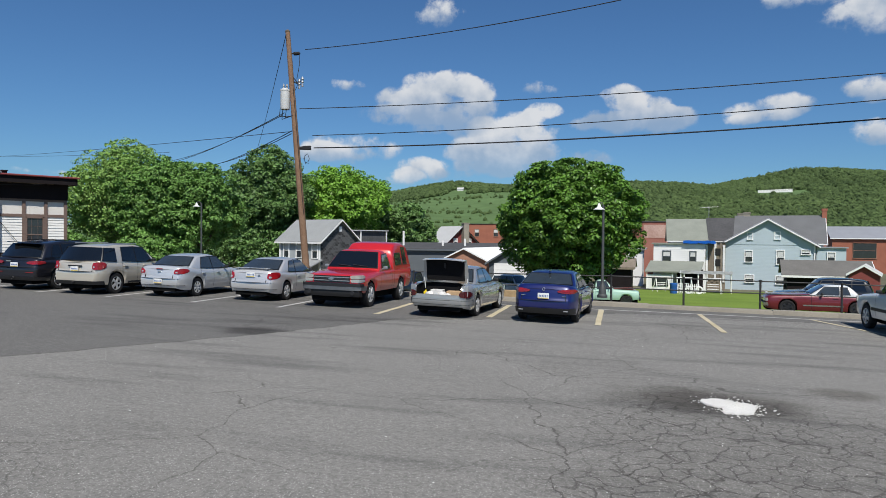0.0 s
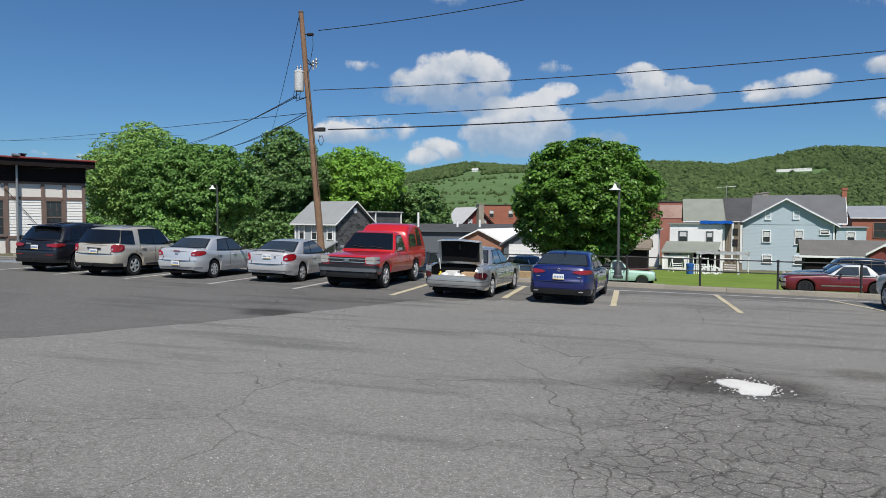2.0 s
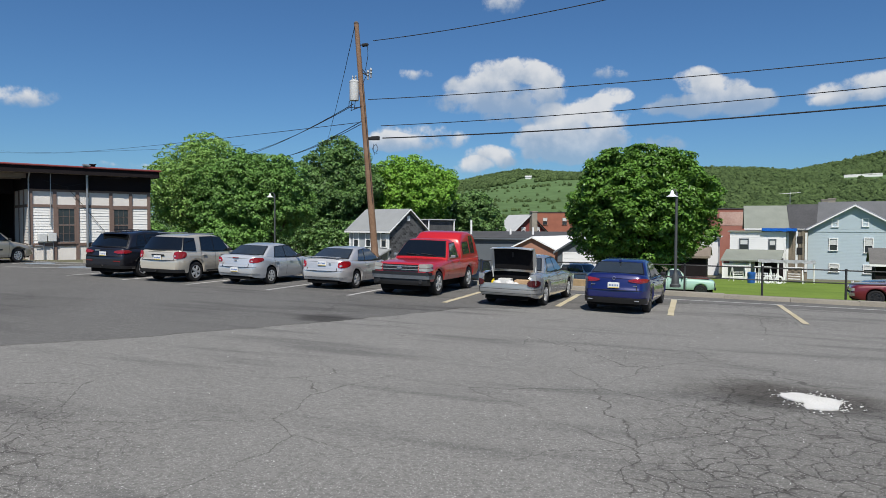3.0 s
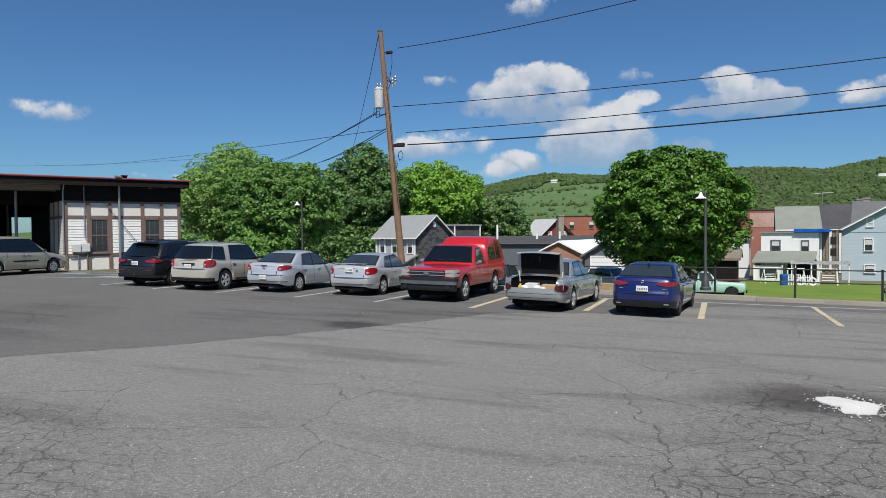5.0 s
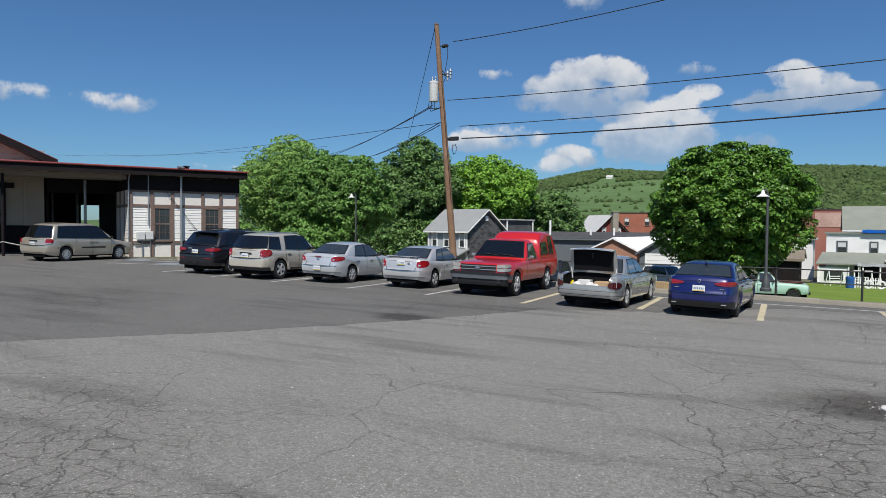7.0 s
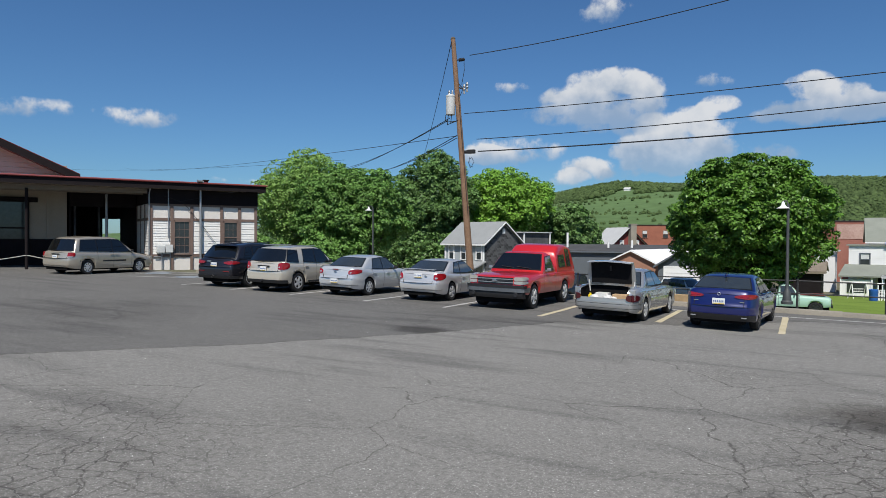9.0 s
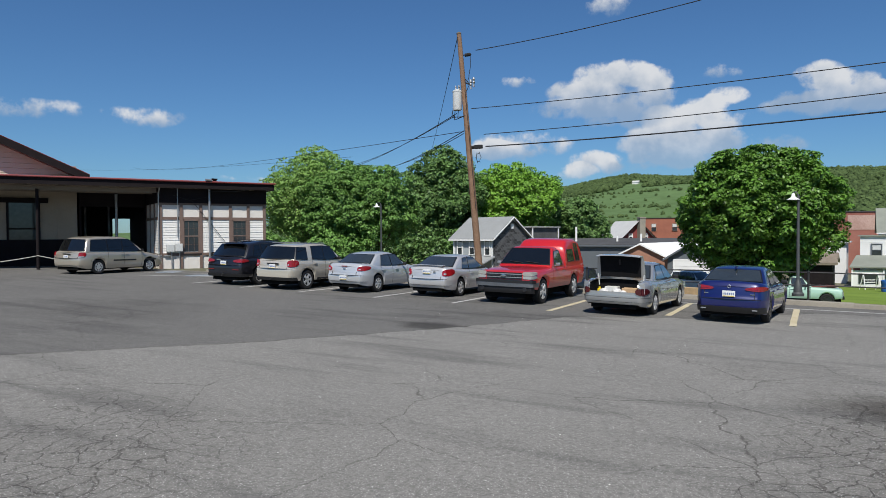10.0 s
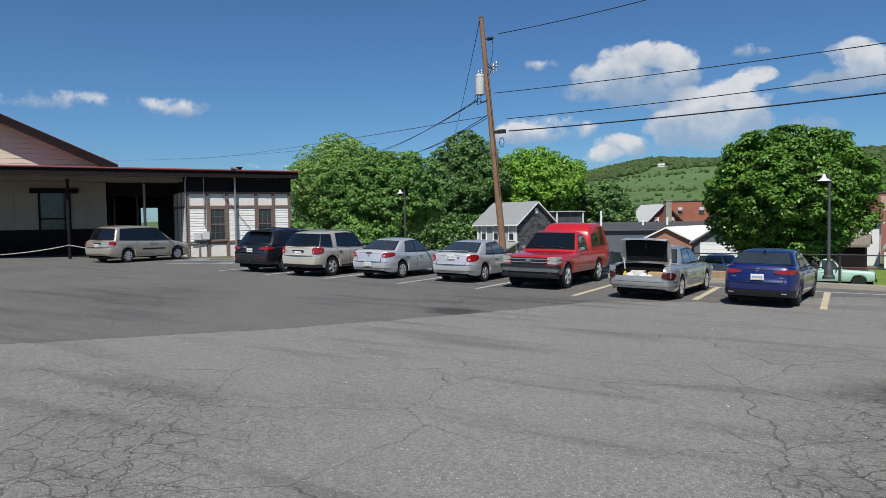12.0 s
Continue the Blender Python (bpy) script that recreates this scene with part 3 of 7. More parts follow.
def symbol(cx, cy):
    pts = [(cx + 0.55 * math.cos(a) * (1 if i % 2 else 0.8), cy + 0.7 * math.sin(a) * (1 if i % 2 else 0.8)) for i, a in enumerate(np.linspace(0, 2 * math.pi, 17)[:-1])]
    slab("pavement_symbol", pts, M["line_blue"], 0.012, "worn blue and white painted stall symbol", "road marking", 0.004)
    line((cx - 0.3, cy - 0.2), (cx + 0.3, cy + 0.3), 0.14, M["line_white"], "pavement_symbol", "worn blue and white painted stall symbol", 0.016)


symbol(-22.3, 20.6)
symbol(-25.0, 21.4)

# pothole filled with pale stone
rnd = random.Random(8)
angles = [2 * math.pi * i / 34 for i in range(34)]
blob = []
for a in angles:
    r = 1 + 0.12 * math.sin(3 * a + 0.6) + 0.08 * math.sin(5 * a) + rnd.uniform(-0.07, 0.07)
    r -= 0.42 * math.exp(-((a - 3.75) / 0.28) ** 2)
    blob.append((1.47 + 0.30 * r * math.cos(a) - 0.06 * math.sin(a), 9.20 + 0.40 * r * math.sin(a)))
slab("pothole_patch", blob, M["patch"], 0.014, "pale crushed stone filling a pothole in asphalt", "pothole patch", 0.02, "")


def pebbles():
    rs = np.random.default_rng(5)
    V, F = [], []
    base = np.array([(1, 0, 0), (0, 1, 0), (-1, 0, 0), (0, -1, 0), (0, 0, 0.8), (0, 0, -0.3)])
    tri = np.array([(0, 1, 4), (1, 2, 4), (2, 3, 4), (3, 0, 4), (1, 0, 5), (2, 1, 5), (3, 2, 5), (0, 3, 5)])
    for i in range(420):
        x, y = rs.normal(1.5, 0.19), rs.normal(9.2, 0.2)
        s = rs.uniform(0.006, 0.018)
        V.append(base * s * rs.uniform(0.6, 1.3, (6, 1)) + (x, y, lot(x, y) + 0.012))
        F.append(tri + 6 * i)
    for i in range(420, 560):
        x, y = rs.uniform(-9, 6), rs.uniform(4, 15)
        s = rs.uniform(0.004, 0.012)
        V.append(base * s + (x, y, lot(x, y) + 0.004))
        F.append(tri + 6 * i)
    tagged(new("gravel", numpy_mesh("gravel", np.concatenate(V), np.concatenate(F), M["patch"])), "loose pale stone chips scattered on asphalt", "gravel", kind="stuff")


pebbles()

# ---- kerb along the edge of the car park ----


def build_kerb():
    root = thing("kerb", Matrix(), "weathered low concrete kerb at the edge of the car park", "kerb")
    root["kind"] = "structure"
    bm = bmesh.new()
    box(bm, (0, 0, 0), (1.797, 0.34, 0.36), bevel=0.014)
    me = mesh_of("kerb_stone", bm, M["concrete"], 40)
    rnd = random.Random(3)
    for i in range(24):
        x = -24 + 1.8 * i + 0.9
        y = KERB_Y + 0.17 + rnd.uniform(-0.012, 0.012)
        ob = piece("kerb_stone", me, root, pose(x, y, lot(x, y) - 0.05 + rnd.uniform(-0.015, 0.015), 0, math.degrees(-math.atan(GX)), rnd.uniform(-0.4, 0.4)))


build_kerb()

# ---- vehicles: y runs forward from the rear axle, x to the car's right ----


def plan_half(y, s):
    """Half width of the body at y."""
    half = s["W"] / 2
    k, e = s.get("taper", 0.13), s.get("round", 0.55)
    for d in (y + s["ro"], s["wb"] + s["fo"] - y):
        if d < e:
            half = min(half, s["W"] / 2 * (1 - k * (1 - d / e) ** 2.4))
    return half


def tuck(z, s, rear):
    """How far the end of the body draws in at height z: under the bumper, and above the ledge over it."""
    low = 1.1 * max(0, 0.50 - z) ** 2 + 0.12 * max(0, 0.46 - z)
    ledge, lean = s.get("ledge", s["belt"] - 0.30), s.get("lean", 0.16) if rear else 0.0
    if not lean:
        return low
    up = min(1, max(0, (z - ledge) / 0.045))
    return low + 0.022 * up + lean * max(0, z - ledge)


def end_y(x, s, rear, z=0.5):
    """Where the rounded end of the body lies, for a place x across it and a height z."""
    half, k, e = s["W"] / 2, s.get("taper", 0.13), s.get("round", 0.55)
    over = 1 - abs(x) / half
    d = 0.0 if over >= k else e * (1 - (max(over, 0) / k) ** (1 / 2.4))
    bow = 0.05 * (x / half) ** 2
    d += bow + tuck(z, s, rear)
    return -s["ro"] + d if rear else s["wb"] + s["fo"] - d


def body_low(y, s):
    z = s.get("sill", 0.24)
    d = min(y + s["ro"], s["wb"] + s["fo"] - y)
    z += 0.05 * max(0, 1 - d / 0.4)
    R = s["tyre"] + 0.055
    for yw in (0, s["wb"]):
        if abs(y - yw) < R:
            z = max(z, s["tyre"] + math.sqrt(R * R - (y - yw) ** 2))
    return z


def loft(bm, sections, caps=True):
    rows = [[bm.verts.new(p) for p in sec] for sec in sections]
    for a, b in zip(rows, rows[1:]):
        for i in range(len(a) - 1):
            bm.faces.new((a[i], a[i + 1], b[i + 1], b[i]))
    if caps:
        n = len(rows[0])
        for row in (rows[0], rows[-1]):
            for i in range(n // 2):
                quad = [row[i], row[i + 1], row[n - 2 - i], row[n - 1 - i]]
                quad = [v for k, v in enumerate(quad) if v not in quad[:k]]
                if len(quad) > 2:
                    bm.faces.new(quad)


def soften(pts, width):
    """A profile through pts with its corners rounded off."""
    a, b = zip(*pts)
    y = np.linspace(a[0], a[-1], 121)
    z = np.interp(y, a, b)
    k = max(1, int(width / (y[1] - y[0])))
    for _ in range(2):
        pad = np.concatenate([2 * z[0] - z[k:0:-1], z, 2 * z[-1] - z[-2:-k - 2:-1]])
        z = np.convolve(pad, np.ones(2 * k + 1) / (2 * k + 1), "valid")
    return y, z


def build_lower(s):
    """The lower shell, with open wheel arches."""
    R = s["tyre"] + 0.055
    y0, y1 = -s["ro"], s["wb"] + s["fo"]
    ys = set(np.linspace(y0, y1, 44)) | {y0 + d for d in (0.015, 0.04, 0.08, 0.15, 0.25)} | {y1 - d for d in (0.015, 0.04, 0.08, 0.15, 0.25)}
    for yw in (0, s["wb"]):
        ys |= {yw + R * math.sin(a) for a in np.linspace(-math.pi / 2, math.pi / 2, 17)} | {yw - R - 0.004, yw + R + 0.004}
    cut = s.get("trunk")
    if cut:
        ys |= {cut[1], cut[1] + 0.003}
    ty, tz = soften(s["top"], 0.06)
    bm = bmesh.new()
    secs = []
    for y in sorted(ys):
        w, lo, t = plan_half(y, s), body_low(y, s), float(np.interp(y, ty, tz))
        d = min(y - y0, y1 - y)
        soft = 0.05 * max(0, 1 - d / 0.08) ** 2
        w, t, lo = w - soft * 0.6, t - soft, lo + soft * 0.6
        zm = lo + (t - 0.1 - lo) * 0.5
        ledge = s.get("ledge", s["belt"] - 0.30)
        ups = sorted((zm, min(max(ledge, lo + 0.05), t - 0.22), min(max(ledge + 0.045, lo + 0.055), t - 0.20)))
        under = [(w * (1 - 0.065 * u * u), zm - u * (zm - lo)) for u in (1.0, 0.92, 0.7, 0.4)]
        half = under + [(w * (1.0 if z <= ledge else 0.992), max(z, under[-1][1] + 0.004)) for z in ups] + [(w * 0.99, t - 0.18), (w * 0.97, t - 0.09), (w * 0.925, t - 0.035), (w * 0.84, t - 0.006), (w * 0.7, t + 0.008), (w * 0.35, t + 0.02)]

        def bowed(x, z):
            pull = 0.05 * (x / (s["W"] / 2)) ** 2 * max(0, 1 - d / 0.9)
            pull += tuck(z, s, y < (y0 + y1) / 2) * max(0, 1 - d / 0.45)
            return (x, y + (pull if y < (y0 + y1) / 2 else -pull), z)

        secs.append([bowed(x, z) for x, z in half] + [bowed(0, t + 0.024)] + [bowed(-x, z) for x, z in half[::-1]])
    loft(bm, secs)
    if cut:
        # the open boot: its top skin is taken away between the two cuts
        dead = [f for f in bm.faces if all(cut[0] - 0.001 <= v.co.y <= cut[1] + 0.05 and abs(v.co.x) < s["W"] / 2 * 0.8 and v.co.z > 0.7 for v in f.verts)]
        dead += [f for f in bm.faces if f not in dead and all(v.co.y < 0.1 - s["ro"] and v.co.z > 0.60 for v in f.verts) and max(v.co.x for v in f.verts) - min(v.co.x for v in f.verts) > 0.5]
        bmesh.ops.delete(bm, geom=dead, context="FACES")
    return bm


def cabin_half(z, s):
    zb, zr = s["belt"], s["H"]
    t = min(1, max(0, (z - zb) / (zr - zb)))
    return s["W"] / 2 * (s.get("wb_in", 0.925) + (s.get("wr_in", 0.70) - s.get("wb_in", 0.925)) * t ** 1.15)


def cabin_bow(x, y, s):
    mid = (s["cabin"][0][0] + s["cabin"][-1][0]) / 2
    return y + (mid - y) * s.get("bow", 0.15) * (x / (s["W"] / 2)) ** 2


def build_cabin(s):
    """Pillars and roof as one shell over the belt line."""
    cy, cz = soften(s["cabin"], s.get("soft", 0.15))
    bm = bmesh.new()
    secs = []
    ys = np.linspace(cy[0], cy[-1], 40)
    for y in ys:
        zt = float(np.interp(y, cy, cz))
        zb = s["belt"] - 0.09
        side = [zb + (max(zt - 0.075, zb + 0.001) - zb) * k for k in (0, 0.35, 0.7, 1)]
        half = [(cabin_half(z, s), z) for z in side]
        w = half[-1][0]
        half += [(w - 0.03, max(zt - 0.04, zb + 0.002)), (w - 0.08, zt - 0.015), (w - 0.17, zt - 0.002), (w * 0.5, zt + 0.008)]
        full = half + [(0, zt + 0.012)] + [(-x, z) for x, z in half[::-1]]
        secs.append([(x, cabin_bow(x, y, s), z) for x, z in full])
    loft(bm, secs)
    return bm


def side_panes(s, root, mat):
    """Side windows, each in a dark seal that reaches a little past the glass."""
    for poly4 in s["panes"]:
        cy, cz = sum(p[0] for p in poly4) / 4, sum(p[1] for p in poly4) / 4
        wide = [(y + math.copysign(0.032, y - cy), z + math.copysign(0.026, z - cz)) for y, z in poly4]
        for outline, out, name, m in ((wide, 0.004, "window_seal", M["window_seal"]), (poly4, 0.009, "side_window", mat)):
            for sign in (1, -1):
                bm = bmesh.new()
                k = 6
                grid = []
                for i in range(k + 1):
                    row = []
                    for j in range(k + 1):
                        lo = Vector(outline[0]).lerp(Vector(outline[1]), i / k)
                        hi = Vector(outline[3]).lerp(Vector(outline[2]), i / k)
                        y, z = lo.lerp(hi, j / k)
                        x = cabin_half(z, s) + out
                        row.append(bm.verts.new((sign * x, cabin_bow(x, y, s), z)))
                    grid.append(row)
                for i in range(k):
                    for j in range(k):
                        bm.faces.new((grid[i][j], grid[i + 1][j], grid[i + 1][j + 1], grid[i][j + 1]))
                part(name, bm, m, root, smooth=60)


def end_glass(s, root, rear, name, mat, lo=0.10, hi=0.88, inset=0.075):
    """Windscreen or rear window in its seal, lying on the sloping end of the cabin."""
    c = s["cabin"] if rear else s["cabin"][::-1]
    a, b = Vector(c[0]), Vector(c[1])
    across = Vector(((-1 if rear else 1) * abs(b.y - a.y), abs(b.x - a.x))).normalized()
    for grow, out, label, m in ((0.03, 0.008, "window_seal", M["window_seal"]), (0.0, 0.013, name, mat)):
        bm = bmesh.new()
        n, k = 12, 6
        rows = []
        for j in range(k + 1):
            u = lo - grow * 1.3 + (hi - lo + grow * 2.6) * j / k
            p = a.lerp(b, u) + across * out
            w = cabin_half(p.y, s) - inset + grow
            rows.append([bm.verts.new((w * (2 * i / n - 1), cabin_bow(w * (2 * i / n - 1), p.x, s), p.y + 0.008 * (1 - (2 * i / n - 1) ** 2))) for i in range(n + 1)])
        for p, q in zip(rows, rows[1:]):
            for i in range(n):
                bm.faces.new((p[i], p[i + 1], q[i + 1], q[i]))
        part(label, bm, m, root, smooth=60)
    if not rear:
        # wiper blades lying along the foot of the windscreen
        for x0, x1 in ((-0.55, -0.02), (0.04, 0.52)):
            bm = bmesh.new()
            pa, pb = a.lerp(b, lo + 0.02) + across * 0.03, a.lerp(b, lo + 0.09) + across * 0.03
            tube(bm, (x0, pa.x, pa.y), (x1, pb.x, pb.y), 0.012, n=6)
            part("wiper", bm, M["black_plastic"], root)


def end_patch(s, root, name, rear, x0, x1, z0, z1, mat, proud=0.012, label="", slant=0.0, lean=0.0, mirror=True, cutz=0.0, tip=0.0, oval=0.0):
    """A lamp, grille or bumper strip that wraps round the end of the body; both sides when mirrored."""
    for sign in ((1, -1) if mirror else (1,)):
        bm = bmesh.new()
        n = 16
        grid = []
        for j in range(6):
            row = []
            for i in range(n + 1):
                t = i / n
                x = x0 + (x1 - x0) * t
                zz0, zz1 = z0 + cutz * t, z1 + slant * t
                zz, hh = (zz0 + zz1) / 2, (zz1 - zz0) / 2 * (1 - tip * (1 - t) ** 1.6) * (1 - 0.35 * tip * t ** 5)
                if oval:
                    hh *= max(0.02, 1 - abs(2 * t - 1) ** oval) ** (1 / oval)
                z = zz - hh + 2 * hh * j / 5
                y = end_y(x, s, rear, z) + (-proud if rear else proud) + (1 if rear else -1) * lean * (z - 0.6)
                row.append(bm.verts.new((sign * min(x, s["W"] / 2) + sign * (proud * 0.6 if x > s["W"] * 0.44 else 0), y, z)))
            grid.append(row)
        for j in range(5):
            for i in range(n):
                bm.faces.new((grid[j][i], grid[j][i + 1], grid[j + 1][i + 1], grid[j + 1][i]))
        r = bmesh.ops.extrude_face_region(bm, geom=list(bm.faces))
        bmesh.ops.translate(bm, vec=(0, 0.03 if rear else -0.03, 0), verts=[g for g in r["geom"] if isinstance(g, bmesh.types.BMVert)])
        part(name, bm, mat, root, label, smooth=50)


WHEELS = {}


def wheel_meshes(r, width, style):
    key = (r, width, style)
    if key in WHEELS:
        return WHEELS[key]
    bm = bmesh.new()
    ri = r * 0.66
    h = width / 2
    lathe(bm, [(ri, -h * 0.85), (ri + 0.02, -h), (r - 0.03, -h), (r, -h * 0.7), (r, h * 0.7), (r - 0.03, h), (ri + 0.02, h), (ri, h * 0.85)], 32, "X")
    tyre = mesh_of("tyre", bm, M["tyre"], 40)
    bm = bmesh.new()
    lathe(bm, [(ri + 0.004, -h * 0.8), (ri + 0.004, h * 0.86), (ri - 0.018, h * 0.9), (ri - 0.03, h * 0.6), (ri - 0.03, h * 0.3), (0.001, h * 0.3)], 32, "X")
    back = mesh_of("rim_barrel", bm, M["underbody"] if style != "steel" else M["dark_rim"], 40)
    bm = bmesh.new()
    spokes = {"alloy5": 5, "alloy7": 7, "cover": 9, "dark": 5, "steel": 6}[style]
    lathe(bm, [(ri + 0.002, h * 0.7), (ri - 0.006, h * 0.93), (ri - 0.03, h * 0.9), (ri - 0.032, h * 0.6)], 32, "X")
    lathe(bm, [(0.001, h * 0.86), (0.045, h * 0.84), (0.055, h * 0.6), (0.055, h * 0.3)], 16, "X")
    for i in range(spokes):
        a = 2 * math.pi * i / spokes
        rot = Matrix.Rotation(a, 4, "X")
        wide = 2.3 * ri / spokes * (0.8 if style != "cover" else 0.9)
        m = Matrix.Translation((h * 0.86, 0, 0)) @ rot
        pts = [(-0.5 * wide * 0.7, 0.03), (0.5 * wide * 0.7, 0.03), (0.5 * wide, ri - 0.02), (-0.5 * wide, ri - 0.02)]
        vs = []
        for dx, bul in ((h * 0.16, 1.0), (-h * 0.15, 1.0)):
            vs.append([bm.verts.new(m @ Vector((dx, px, pz))) for px, pz in pts])
        bm.faces.new(vs[0])
        bm.faces.new(vs[1][::-1])
        for k in range(4):
            bm.faces.new((vs[0][k], vs[1][k], vs[1][(k + 1) % 4], vs[0][(k + 1) % 4]))
    rim = mesh_of("rim", bm, M["dark_rim"] if style in ("dark", "steel") else M["rim"], 40)
    WHEELS[key] = (tyre, back, rim)
    return WHEELS[key]


def add_wheels(s, root):
    r, wd = s["tyre"], s.get("tyre_w", 0.21)
    tyre, back, rim = wheel_meshes(r, wd, s.get("rims", "alloy5"))
    for sign in (1, -1):
        for y in (0, s["wb"]):
            hub = piece("wheel", tyre, root, pose(sign * (s["W"] / 2 - wd / 2 - 0.035), y, r, random.Random(int(y * 10)).uniform(0, 60), 0, 0 if sign > 0 else 180))
            hub["label"] = "black rubber tyre on a metal rim"
            piece("rim_barrel", back, hub, Matrix())
            piece("rim", rim, hub, Matrix())


def belt_line(s, root, pts, mat, name, w=0.012, z_off=0.0):
    """A thin line along the flank through (y, z) places."""
    for sign in (1, -1):
        bm = bmesh.new()
        for (ya, za), (yb, zb) in zip(pts, pts[1:]):
            k = 6
            for i in range(k):
                quad = []
                for t in (i / k, (i + 1) / k):
                    y, z = ya + (yb - ya) * t, za + (zb - za) * t
                    lo, t_top = body_low(y, s), float(np.interp(y, *zip(*s["top"])))
                    zm = lo + (t_top - 0.1 - lo) * 0.5
                    fx = 1 - 0.065 * ((zm - z) / max(zm - lo, 0.05)) ** 2 if z <= zm else 1 - 0.035 * min(1, (z - zm) / max(t_top - zm, 0.05)) ** 2.2
                    if z > s["belt"]:
                        x = cabin_half(z, s) + 0.004
                    else:
                        x = plan_half(y, s) * fx + 0.004
                    quad.append((sign * x, y, z))
                (x0, y0, z0), (x1, y1, z1) = quad
                dv = Vector((0, -(z1 - z0), y1 - y0)).normalized() * w / 2
                c = [Vector(q) + o for q, o in ((quad[0], -dv), (quad[1], -dv), (quad[1], dv), (quad[0], dv))]
                bm.faces.new([bm.verts.new(p) for p in c])
        part(name, bm, mat, root)


def number_plate(s, root, rear, z, x=0.0, w=0.31, h=0.155, proud=0.03):
    y = end_y(x, s, rear, z) + (-proud if rear else proud)
    bm = bmesh.new()
    box(bm, (x, y, z), (w, 0.012, h), bevel=0.004)
    pl = part("number_plate", bm, M["plate"], root, "pale number plate with blue lettering bars")
    side = -1 if rear else 1
    bm = bmesh.new()
    for i in range(6):
        box(bm, (x - 0.11 + 0.044 * i, y + side * 0.009, z), (0.024, 0.006, 0.05))
    part("lettering_bar", bm, M["plate_blue"], pl)
    bm = bmesh.new()
    box(bm, (x, y + side * 0.009, z - 0.06), (w * 0.9, 0.006, 0.02))
    part("colour_band", bm, M["plate_gold"], pl)


def car(name, m, s, colour, label, rear_lamps=(), front_lamps=(), extras=None):
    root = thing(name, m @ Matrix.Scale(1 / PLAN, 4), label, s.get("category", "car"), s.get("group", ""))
    body = part("body", build_lower(s), colour, root, smooth=35)
    part("cabin", build_cabin(s), s.get("roof_paint", colour), root, smooth=35)
    glass = M[s.get("glass", "car_glass")]
    side_panes(s, root, glass)
    end_glass(s, root, False, "windscreen", M[s.get("screen", "car_glass")])
    if not s.get("no_rear_glass"):
        end_glass(s, root, True, "rear_window", glass, *s.get("rear_glass", (0.10, 0.87)))
    bm = bmesh.new()
    y0, y1 = -s["ro"] + 0.12, s["wb"] + s["fo"] - 0.12
    wi = s["W"] - 2 * s.get("tyre_w", 0.21) - 0.16
    box(bm, (0, (y0 + y1) / 2, 0.40), (wi, y1 - y0, 0.40))
    part("underbody", bm, M["underbody"], root)
    add_wheels(s, root)
    for lamp in rear_lamps:
        end_patch(s, root, "tail_light", True, *lamp[:4], lamp[4], **(lamp[5] if len(lamp) > 5 else {}))
    for lamp in front_lamps:
        end_patch(s, root, "headlight", False, *lamp[:4], lamp[4], **(lamp[5] if len(lamp) > 5 else {}))
    # shut lines of the tail, then door seams, handles and mirrors
    ledge, half = s.get("ledge", s["belt"] - 0.30), s["W"] / 2
    if s.get("tail_gaps"):
        side, top = s["tail_gaps"]
        end_patch(s, root, "panel_gap", True, 0.0, half * 0.96, ledge - 0.005, ledge + 0.005, M["seam_and_shade"], proud=0.003)
        end_patch(s, root, "panel_gap", True, side, side + 0.014, ledge, top, M["seam_and_shade"], proud=0.003)
        # a black strip paints the shade of the crease across the bumper
        end_patch(s, root, "bumper_crease", True, 0.0, half * 0.95, 0.40, 0.408, M["seam_and_shade"], proud=0.003)
    for pts in s.get("seams", ()):
        belt_line(s, root, pts, M["seam_and_shade"], "door_seam", 0.012)
    for y in s.get("handles", ()):
        for sign in (1, -1):
            bm = bmesh.new()
            z = s["belt"] - 0.13
            box(bm, (sign * (plan_half(y, s) * 0.992 + 0.012), y, z), (0.03, 0.19, 0.032), bevel=0.01)
            part("door_handle", bm, s.get("handle_mat", colour), root)
    my = s["cabin"][-1][0] - s.get("mirror_back", 0.55)
    for sign in (1, -1):
        bm = bmesh.new()
        box(bm, (sign * (s["W"] / 2 + 0.065), my, s["belt"] + 0.06), (0.15, 0.08, 0.10), bevel=0.03)
        box(bm, (sign * (s["W"] / 2 - 0.03), my + 0.01, s["belt"] + 0.02), (0.12, 0.05, 0.04))
        part("mirror", bm, s.get("mirror_mat", M["black_plastic"]), root, smooth=40)
    if extras:
        extras(root, s)
    return root


def sedan_seams(s, front, mid, rear):
    z0, z1 = 0.30, s["belt"] + 0.02
    out = [[(front, z1), (front - 0.02, z0)], [(mid, z1), (mid, z0)]]
    if rear is not None:
        out.append([(rear + 0.04, z1), (rear + 0.06, 0.72)])
    return out


def put(x, y, heading):
    """A vehicle's pose from its rear axle's place and its heading, clockwise from +y, standing on the sloping car park."""
    up = Vector((-GX, -GY, 1)).normalized()
    h = radians(heading)
    fwd = Vector((math.sin(h), math.cos(h), 0))
    fwd = (fwd - up * fwd.dot(up)).normalized()
    right = fwd.cross(up)
    m = Matrix((right, fwd, up)).transposed().to_4x4()
    m.translation = (x, y, lot(x, y) + 0.01)
    return m


def put_low(x, y, heading):
    return pose(x, y, float(terrain(x, y)), 0, 0, -heading)


